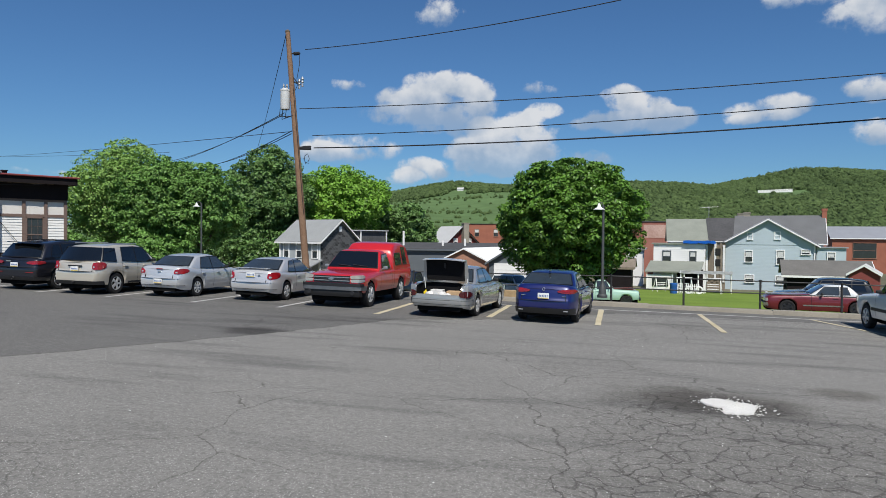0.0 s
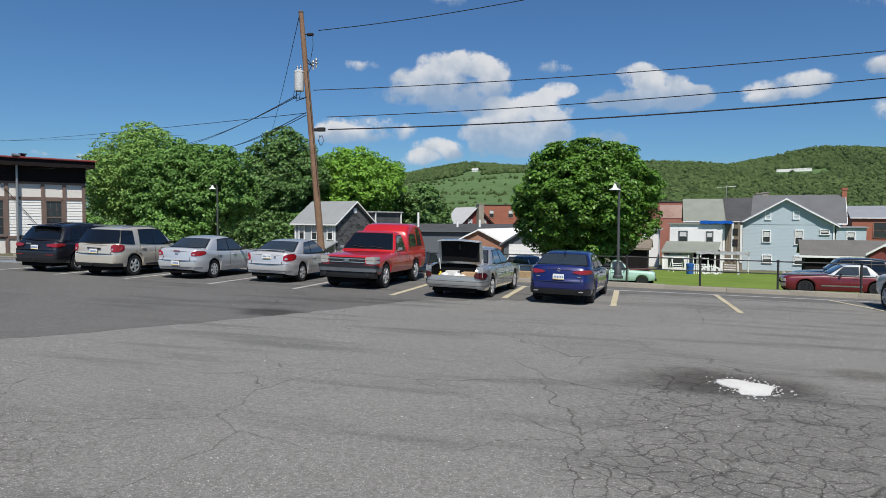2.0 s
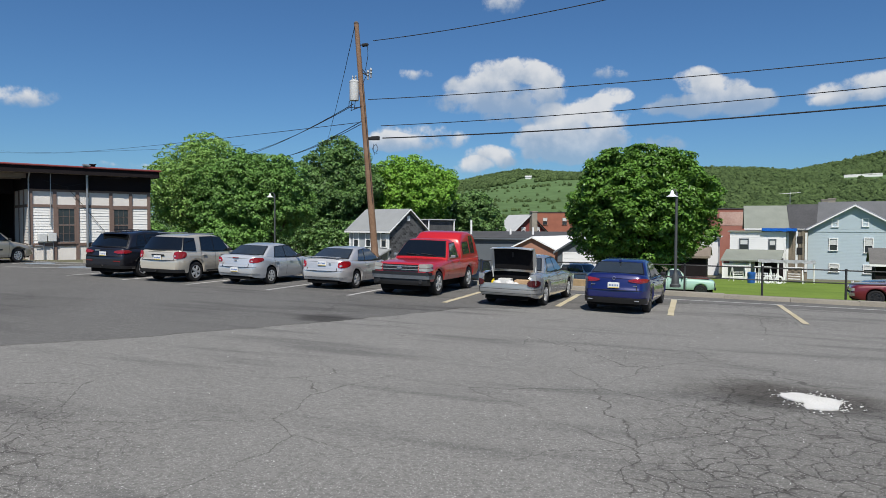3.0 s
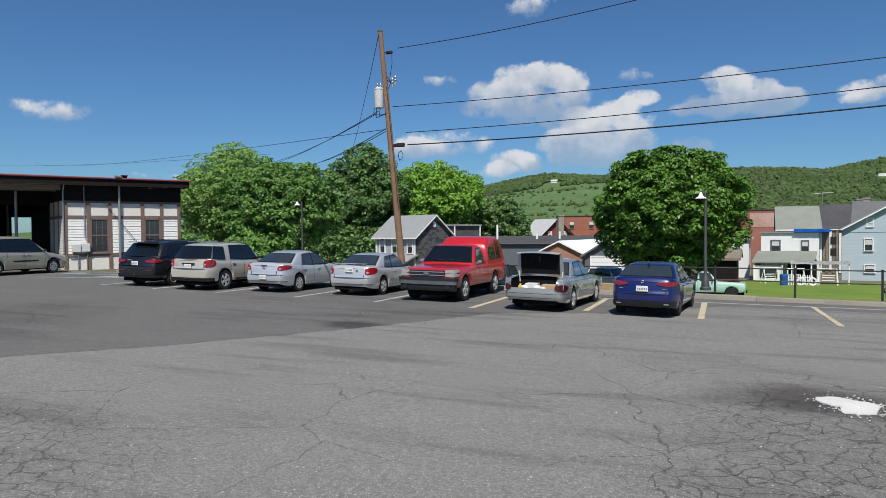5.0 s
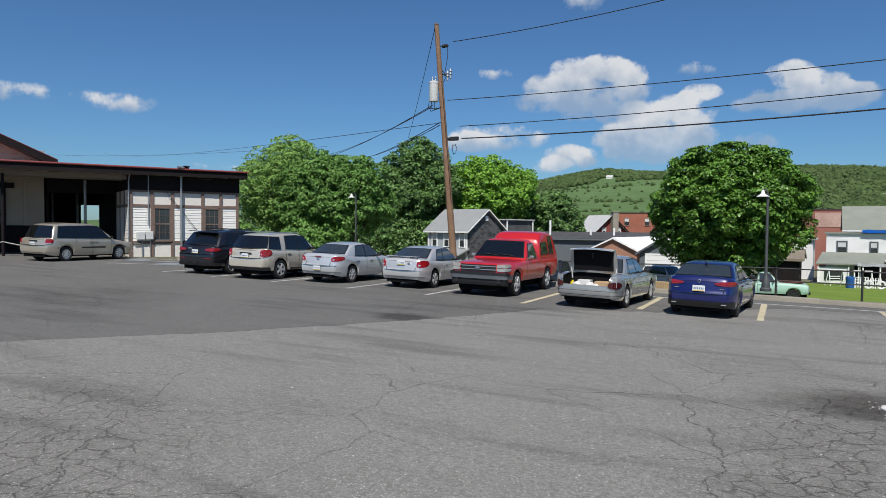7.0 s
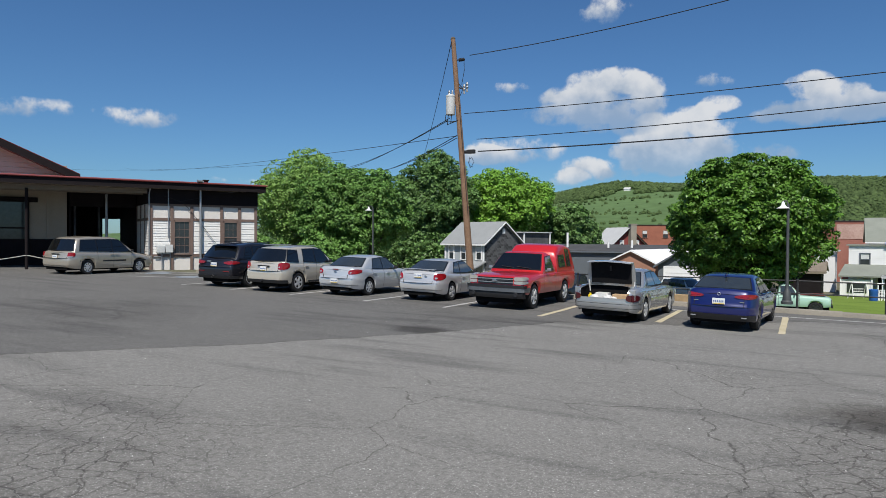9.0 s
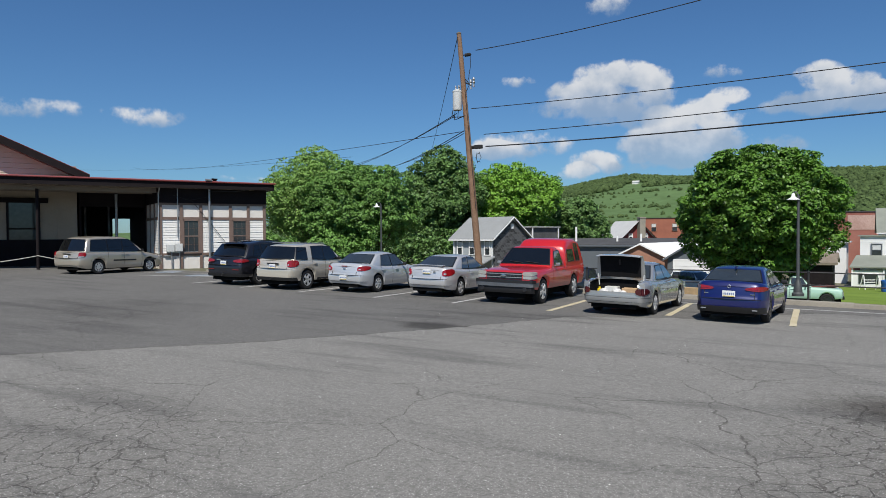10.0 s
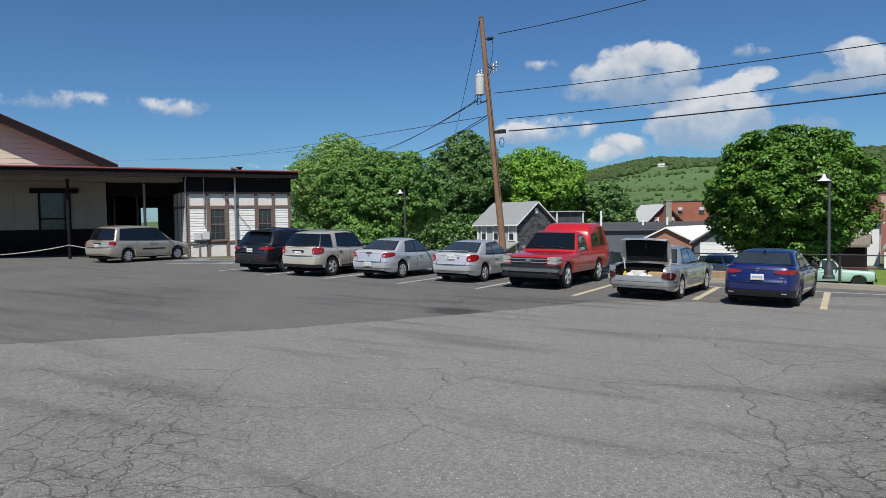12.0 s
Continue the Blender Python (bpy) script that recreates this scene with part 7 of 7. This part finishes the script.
def canopy_tent(x, y):
    root = thing("canopy", pose(x, y, yard(x, y), 0, 0, -8), "pale grey fabric canopy on white posts", "canopy")
    bm = bmesh.new()
    rows = [[bm.verts.new((-2.2 + 4.4 * i / 8, -1.3 + 2.6 * j / 4, 1.75 + 0.22 * (1 - abs(j - 2) / 2) - 0.05 * (i % 2))) for i in range(9)] for j in range(5)]
    for p, q in zip(rows, rows[1:]):
        for i in range(8):
            bm.faces.new((p[i], p[i + 1], q[i + 1], q[i]))
    bmesh.ops.solidify(bm, geom=list(bm.faces), thickness=0.03)
    part("fabric", bm, M["grey_enamel"], root, smooth=50)
    for sx in (-2.1, 0, 2.1):
        for sy in (-1.2, 1.2):
            bm = bmesh.new()
            tube(bm, (sx, sy, 0), (sx, sy, 1.75), 0.04, n=6)
            part("post", bm, M["white_trim"], root)


canopy_tent(8.4, 66.0)


def picket_panel(x, y, rz, n):
    root = thing("picket_panel", pose(x, y, yard(x, y), 0, 0, rz) @ Matrix.Scale(0.75, 4), "short run of white picket fence on the lawn", "picket fence", "picket panels")
    for z in (0.3, 0.85):
        bm = bmesh.new()
        box(bm, (n * 0.11, 0, z), (n * 0.22, 0.05, 0.08))
        part("rail", bm, M["white_trim"], root)
    bm = bmesh.new()
    box(bm, (0, 0, 0.55), (0.09, 0.03, 1.1))
    me = mesh_of("picket", bm, M["white_trim"])
    for i in range(n):
        piece("picket", me, root, pose(0.11 + 0.22 * i, -0.04, 0))


picket_panel(5.4, 61.8, -5, 12)


def barrel(x, y):
    bm = bmesh.new()
    lathe(bm, [(0.001, 0), (0.27, 0), (0.29, 0.06), (0.30, 0.3), (0.29, 0.55), (0.31, 0.58), (0.31, 0.85), (0.27, 0.88), (0.001, 0.88)], 18)
    ob = part("barrel", bm, M["blue_plastic"], smooth=40)
    ob.matrix_basis = pose(x, y, yard(x, y))
    tagged(ob, "blue plastic barrel on the lawn", "barrel")


barrel(5.2, 60.8)


def spare_tyre(x, y, r):
    bm = bmesh.new()
    lathe(bm, [(0.2, -0.08), (0.3, -0.1), (0.34, 0), (0.3, 0.1), (0.2, 0.08), (0.2, -0.08)], 20, "X")
    ob = part("painted_tyre", bm, M["white_trim"], smooth=50)
    ob.matrix_basis = pose(x, y, yard(x, y) + 0.33, 0, 0, 80 + r)
    tagged(ob, "white painted tyre standing on the lawn", "tyre", "painted tyres")


spare_tyre(6.4, 60.6, 0)
spare_tyre(7.2, 60.5, 12)

# ---- vehicles on the lower ground ----
OLD = dict(W=1.84, H=1.38, wb=2.75, ro=1.25, fo=0.95, tyre=0.33, belt=0.92, rims="steel", taper=0.10, round=0.35, group="cars on the lower ground",
           top=[(-1.25, 0.86), (-1.15, 0.93), (0, 0.94), (2.2, 0.94), (3.5, 0.86), (3.7, 0.72)],
           cabin=[(-0.2, 0.94), (0.25, 1.34), (0.7, 1.38), (1.25, 1.36), (1.95, 0.94)], wr_in=0.74,
           panes=[[(0.22, 0.98), (0.62, 0.97), (0.62, 1.28), (0.36, 1.27)], [(0.70, 0.97), (1.72, 0.96), (1.30, 1.28), (0.70, 1.29)]], handles=(0.85,))
OLD["seams"] = [[(1.8, 0.94), (1.8, 0.3)], [(0.66, 0.94), (0.66, 0.3)]]


def old_extras(root, s):
    belt_line(s, root, [(-1.0, 0.46), (3.7, 0.46)], M["chrome"], "side_moulding", 0.06)
    end_patch(s, root, "bumper", False, 0.0, 0.9, 0.40, 0.54, M["chrome"], proud=0.08)
    end_patch(s, root, "bumper", True, 0.0, 0.9, 0.40, 0.54, M["chrome"], proud=0.08)


car("maroon_coupe", put_low(9.3, 30.1, -84), dict(OLD, roof_paint=P["white"]), P["maroon"], "old maroon coupe with a pale vinyl roof, parked below the kerb", front_lamps=[(0.5, 0.88, 0.6, 0.74, M["clear_lens"])], rear_lamps=[(0.5, 0.88, 0.6, 0.76, M["red_lens"])], extras=old_extras)
SUV = dict(W=1.86, H=1.72, wb=2.75, ro=0.95, fo=0.9, tyre=0.36, belt=1.08, sill=0.36, rims="alloy5", taper=0.1, round=0.45, category="suv", group="cars on the lower ground",
           top=[(-0.95, 1.06), (-0.85, 1.1), (2.2, 1.08), (3.3, 0.98), (3.65, 0.8)],
           cabin=[(-0.88, 1.1), (-0.62, 1.64), (0.3, 1.72), (1.2, 1.71), (1.5, 1.67), (2.15, 1.08)], wr_in=0.76, wb_in=0.95,
           panes=[[(-0.6, 1.14), (0.1, 1.13), (0.1, 1.6), (-0.42, 1.58)], [(0.16, 1.13), (0.95, 1.12), (0.95, 1.62), (0.16, 1.6)], [(1.0, 1.12), (1.95, 1.12), (1.52, 1.6), (1.0, 1.62)]], handles=(0.3, 1.2))
SUV["seams"] = [[(2.0, 1.08), (2.0, 0.4)], [(0.98, 1.08), (0.98, 0.4)]]
car("black_suv", put_low(10.2, 33.2, -84), dict(SUV, wb=2.95, glass="tinted_glass"), P["black"], "black suv parked on the lower ground", front_lamps=[(0.5, 0.88, 0.75, 0.9, M["clear_lens"])], rear_lamps=[(0.6, 0.92, 0.8, 1.0, M["red_lens"])])
car("white_suv", put(7.35, 17.65, -2), dict(SUV, group="cars parked in the row"), P["white"], "white suv parked nose to the kerb on asphalt", front_lamps=[(0.5, 0.9, 0.75, 0.9, M["clear_lens"])], rear_lamps=[(0.6, 0.92, 0.8, 1.0, M["red_lens"])],
    extras=lambda root, s: belt_line(s, root, [(0.45, 0.62), (2.3, 0.62)], M["black_plastic"], "side_moulding", 0.09))
PICK = dict(W=1.98, H=1.75, wb=3.3, ro=1.15, fo=0.85, tyre=0.37, belt=1.12, sill=0.45, rims="steel", taper=0.05, round=0.25, category="pickup truck", group="cars on the lower ground", mirror_back=0.4,
            top=[(-1.15, 1.08), (1.3, 1.10), (2.5, 1.12), (3.9, 1.05), (4.15, 0.98)],
            cabin=[(1.2, 1.1), (1.28, 1.64), (1.6, 1.75), (2.0, 1.72), (2.6, 1.12)], wr_in=0.76, wb_in=0.95,
            panes=[[(1.42, 1.16), (2.35, 1.16), (2.02, 1.62), (1.42, 1.64)]], handles=(1.5,))
PICK["seams"] = [[(2.45, 1.12), (2.45, 0.5)], [(1.35, 1.12), (1.35, 0.5)]]


def old_pickup_front(root, s):
    end_patch(s, root, "grille", False, 0.0, 0.94, 0.66, 0.92, M["black_plastic"], proud=0.012)
    for z in (0.70, 0.78, 0.86):
        end_patch(s, root, "grille_bar", False, 0.0, 0.94, z - 0.02, z + 0.02, M["grey_enamel"], proud=0.03)
    end_patch(s, root, "bumper", False, 0.0, 0.97, 0.44, 0.58, M["black_plastic"], proud=0.08)
    bm = bmesh.new()
    box(bm, (0, 3.2, 1.145), (1.5, 1.35, 0.02), bevel=0.006)
    part("bonnet_panel", bm, M["red_wood"], root, "rust-brown bonnet panel")


car("mint_pickup", put_low(-2.05, 41.0, 86), PICK, P["mint"], "old mint-green pickup with a rusty bonnet, below the kerb", extras=old_pickup_front, front_lamps=[(0.72, 0.94, 0.70, 0.88, M["clear_lens"], dict(proud=0.04))])
car("navy_pickup", put_low(-9.3, 34.0, 196), PICK, P["navy"], "dark navy pickup on the lower ground", extras=old_pickup_front, front_lamps=[(0.72, 0.94, 0.70, 0.88, M["clear_lens"], dict(proud=0.04))])
car("white_car", put_low(-7.4, 49.0, 120), SUV, P["white"], "white suv parked by the garages", front_lamps=[(0.5, 0.9, 0.75, 0.9, M["clear_lens"])])

# ---- trees ----


def leaf_cloud(name, lobes, count, size, mat, seed, tuft=0.5):
    """Leaves as small folded quads in layered tufts over the outside of overlapping lobes, with a thin filling inside."""
    rs = np.random.default_rng(seed)
    L = np.array(lobes)
    centres, ups = [], []
    for x, y, z, r, h in lobes:
        n = max(10, int(4.2 * math.pi * r * (r + 2 * h) / 3 / tuft ** 2 * 0.46))
        d = rs.normal(size=(n, 3))
        d /= np.linalg.norm(d, axis=1, keepdims=True)
        c = d * rs.uniform(0.70, 0.97, (n, 1)) * (r, r, h) + (x, y, z)
        # keep what is not buried in another lobe
        q = (c[:, None, :] - L[None, :, :3]) / np.stack([L[:, 3], L[:, 3], L[:, 4]], 1)[None]
        keep = (np.linalg.norm(q, axis=2) > 0.62).all(1)
        centres.append(c[keep])
        ups.append(d[keep])
    C, D = np.concatenate(centres), np.concatenate(ups)
    R = tuft * rs.uniform(0.6, 1.35, len(C))
    key = rs.choice(len(C), count, p=R ** 2 / (R ** 2).sum())
    d = rs.normal(size=(count, 3)) + 0.75 * D[key] + (0, 0, 0.7)
    d /= np.linalg.norm(d, axis=1, keepdims=True)
    pos = C[key] + d * R[key][:, None] * rs.uniform(0.55, 1.0, (count, 1)) * (1, 1, 0.62)
    inner = rs.random(count) < 0.22
    vol = L[:, 3] ** 2 * L[:, 4]
    pick = L[rs.choice(len(L), count, p=vol / vol.sum())]
    e = rs.normal(size=(count, 3))
    e /= np.linalg.norm(e, axis=1, keepdims=True)
    fill = e * rs.random((count, 1)) ** 0.4 * 0.62 * np.stack([pick[:, 3], pick[:, 3], pick[:, 4]], 1) + pick[:, :3]
    pos = np.where(inner[:, None], fill, pos)
    out = 0.9 * d + 0.55 * rs.normal(size=(count, 3)) + (0, 0, 0.5)
    out /= np.linalg.norm(out, axis=1, keepdims=True)
    a = np.cross(out, rs.normal(size=(count, 3)))
    a /= np.linalg.norm(a, axis=1, keepdims=True)
    b = np.cross(out, a)
    s = size * rs.uniform(0.6, 1.35, (count, 1)) * np.where(inner, 1.5, 1.0)[:, None]
    V = np.stack([pos - a * s, pos - b * s * 0.62 + out * s * 0.12, pos + a * s, pos + b * s * 0.62 + out * s * 0.12], 1).reshape(-1, 3)
    F = np.arange(count * 4).reshape(-1, 4)
    return numpy_mesh(name, V, F, mat)


def tree(x, y, top, radius, mat, label, count=9000, size=0.17, foot=None, seed=0, lobes=9, low=0.6, squash=1.0, shape=0.9, vary=0.0, tuft=0.5):
    z0 = float(terrain(x, y)) if foot is None else foot
    root = thing("tree", pose(x, y, z0), label, "tree", "trees")
    rnd = random.Random(seed)
    h = top - z0
    bm = bmesh.new()
    crown_mid = (low - z0 + h) / 2
    n = 7
    prev, pr = Vector((0, 0, 0)), 0.03 * h + 0.06
    for i in range(1, n + 1):
        nxt = Vector((rnd.uniform(-0.12, 0.12) * i * 0.3, rnd.uniform(-0.12, 0.12) * i * 0.3, h * 0.8 * i / n))
        tube(bm, prev, nxt, pr, pr * 0.78, 10)
        prev, pr = nxt, pr * 0.78
    part("trunk", bm, M["bark"], root, smooth=60)
    ls = [(0, 0, crown_mid, radius * 0.87, (top - low) / 2 * 0.96)]
    for i in range(lobes):
        a = 2 * math.pi * i / lobes + rnd.uniform(-0.3, 0.3)
        k = rnd.uniform(-0.62, 0.86)
        rr = radius * math.sqrt(max(0.08, 1 - k * k * (shape if k < 0.2 else max(shape, 1.1)))) * (0.62 + rnd.uniform(-0.4, 1) * vary)
        ls.append((rr * math.cos(a), rr * math.sin(a) * squash, crown_mid + k * (top - low) / 2 * 0.68, radius * rnd.uniform(0.34 - vary, 0.46 - vary * 0.6), (top - low) / 2 * rnd.uniform(0.28 - vary * 0.5, 0.40 - vary * 0.5)))
    ls.append((0.05 * radius, 0, crown_mid + (top - low) * 0.33, radius * 0.42, (top - low) * 0.155))
    for l in ls[1:]:
        bm = bmesh.new()
        start = Vector((0, 0, max(0.6, l[2] * rnd.uniform(0.35, 0.6))))
        mid = start.lerp(Vector(l[:3]), 0.55) + Vector((0, 0, 0.25))
        tube(bm, start, mid, 0.09, 0.06, 7)
        tube(bm, mid, Vector(l[:3]), 0.06, 0.02, 7)
        part("limb", bm, M["bark"], root)
    me = leaf_cloud("crown", ls, count, size, M[mat], seed + 50, tuft)
    ob = new("crown", me)
    ob.parent = root
    return root


tree(-34.4, 43.4, 9.05, 4.5, "leaf_willow", "tall light green tree with an airy crown behind the lot", 38000, 0.088, seed=1, low=0.4, lobes=15, tuft=0.38)
tree(-37.0, 47.0, 7.9, 4.0, "leaf_willow", "light green tree with a ragged crown behind the lot", 24000, 0.10, seed=2, low=0.2, tuft=0.4)
tree(-30.2, 42.4, 7.5, 3.5, "leaf_mid", "mid-green tree with a ragged crown behind the lot", 40000, 0.09, seed=3, low=0.5, lobes=14, tuft=0.42)
tree(-27.2, 42.0, 7.0, 2.9, "leaf_mid", "mid-green tree with a ragged crown behind the lot", 34000, 0.09, seed=4, low=0.6, lobes=13, tuft=0.42)
tree(-39.6, 74.8, 12.7, 5.8, "leaf_dark", "dark green broad-leaved tree behind the lot", 52000, 0.15, seed=5, low=-1.0, lobes=16, tuft=0.75)
tree(-33.6, 82.5, 11.3, 6.9, "leaf_bright", "bright green maple with a rounded crown", 50000, 0.16, seed=6, low=-1.5, lobes=16, tuft=0.8)
tree(-39.0, 86.5, 10.2, 6.0, "leaf_bright", "bright green maple partly hidden by a darker tree", 24000, 0.17, seed=7, low=-2.5, tuft=0.8)
tree(-27.0, 90.0, 6.9, 4.6, "leaf_dark", "low dark green tree beside the grey house", 32000, 0.16, seed=8, low=-3.2, tuft=0.65)

tree(-2.4, 42.8, 7.1, 4.6, "leaf_maple", "large rounded green maple standing alone above the lawn", 120000, 0.095, seed=10, low=-1.3, lobes=34, shape=0.95, vary=0.05, tuft=0.46)


def bushes():
    lobes = []
    rnd = random.Random(21)
    for i in range(14):
        x = -42 + i * 1.1
        lobes.append((x, 38.9 + rnd.uniform(-1.25, 1.25), rnd.uniform(0.0, 1.2), rnd.uniform(1.0, 1.6), rnd.uniform(0.9, 1.5)))
    me = leaf_cloud("shrub", lobes, 26000, 0.10, M["leaf_mid"], 77, 0.36)
    tagged(new("shrub", me), "tangled green undergrowth below the trees", "undergrowth", kind="stuff")
    lobes = [(-53 + i * 1.75, 54 + rnd.uniform(-2, 2), rnd.uniform(-0.8, 1.0), rnd.uniform(1.6, 2.2), rnd.uniform(1.6, 2.4)) for i in range(11)]
    lobes += [(-62 + i * 2.2, 71 + rnd.uniform(-2, 2), rnd.uniform(-1.5, 0.8), rnd.uniform(2.2, 2.8), rnd.uniform(2.2, 3.0)) for i in range(15)]
    me = leaf_cloud("thicket", lobes, 46000, 0.16, M["leaf_dark"], 78, 0.55)
    tagged(new("thicket", me), "dense dark green thicket in the shade behind the trees", "undergrowth", kind="stuff")


bushes()

# ---- wooded hills ----


def hill_woods():
    """Far woods: every crown a rough dark core with leafy clumps round it."""
    rs = np.random.default_rng(9)
    n = 60000
    y = np.where(np.arange(n) < 2600, rs.uniform(925, 968, n), 250 + 715 * rs.random(n) ** 0.85)
    az = rs.uniform(-0.44, 0.48, n)
    x = y * np.tan(az)
    wave = 0.03 * np.sin(x * 0.05) + 0.02 * np.sin(y * 0.07)
    meadow = (az + wave > -0.37) & (az + wave < -0.05) & (y > 400) & (y < 690)
    hedge = np.abs((y + 0.25 * x) % 95 - 47) < 5
    keep = ~((y < 330) & (rs.random(n) < 0.75))
    keep &= ~((x > 120) & (x < 172) & (y > 630) & (y < 690)) & ~((x > -168) & (x < -142) & (y > 680) & (y < 736))
    keep &= ~(meadow & (rs.random(n) < np.where(hedge, 0.35, 0.95)))
    x, y, meadow = x[keep][:27000], y[keep][:27000], meadow[keep][:27000]
    n = len(x)
    s = rs.uniform(1.6, 3.6, n) * np.where(meadow, 0.55, 1.0) * np.where(y > 400, 1.0, 0.7)
    tall = s * rs.uniform(0.85, 1.3, n)
    C = np.stack([x, y, terrain(x, y) + s * 0.4], 1)
    S = np.stack([s, s, tall], 1)
    bm = bmesh.new()
    bmesh.ops.create_icosphere(bm, subdivisions=1, radius=0.86)
    base = np.array([q.co[:] for q in bm.verts])
    tri = np.array([[q.index for q in f.verts] for f in bm.faces])
    bm.free()
    V = (base[None] * (1 + 0.5 * (rs.random((n, len(base), 1)) - 0.5)) * S[:, None] + C[:, None]).reshape(-1, 3)
    F = (tri[None] + len(base) * np.arange(n)[:, None, None]).reshape(-1, 3)
    k = 16
    d = rs.normal(size=(n, k, 3)) + (0, -0.35, 0.35)
    d /= np.linalg.norm(d, axis=2, keepdims=True)
    pos = C[:, None] + d * S[:, None] * rs.uniform(0.82, 1.08, (n, k, 1))
    out = d + 0.22 * rs.normal(size=d.shape) + (0, -0.3, 0.5)
    out /= np.linalg.norm(out, axis=2, keepdims=True)
    a = np.cross(out, rs.normal(size=d.shape))
    a /= np.linalg.norm(a, axis=2, keepdims=True)
    b = np.cross(out, a)
    q = (s[:, None] * rs.uniform(0.20, 0.40, (n, k)))[..., None]
    T = np.stack([pos - a * q - b * q * 0.6, pos + a * q - b * q * 0.6, pos + b * q], 2).reshape(-1, 3)
    G = np.arange(len(T)).reshape(-1, 3) + len(V)
    me = numpy_mesh("woodland", np.concatenate([V, T]), np.concatenate([F, G]), M["forest"])
    tagged(new("woodland", me), "green deciduous woodland covering the far hills", "woodland", kind="stuff")


hill_woods()

# far farmhouse and road cut on the hill
hz = float(terrain(-157, 728))
fh = house("hill_house", pose(-161, 728, hz), 6.5, 5, -2, 1.8, 3.3, "white_siding", "roof_pale", "tiny white farmhouse on the far wooded hill", True)

# far road line on the hillside
bm = bmesh.new()
for i in range(8):
    x, y = 131 + 3.6 * i, 676.0
    box(bm, (x, y, float(terrain(x, y)) + 1.9 + 0.1 * i), (3.7, 1.0, 0.7))
    box(bm, (x, y, float(terrain(x, y)) + 0.6), (3.6, 0.8, 2.4))
tagged(part("hill_road", bm, M["white_siding"]), "pale road parapet crossing the far wooded hillside", "road", kind="structure")

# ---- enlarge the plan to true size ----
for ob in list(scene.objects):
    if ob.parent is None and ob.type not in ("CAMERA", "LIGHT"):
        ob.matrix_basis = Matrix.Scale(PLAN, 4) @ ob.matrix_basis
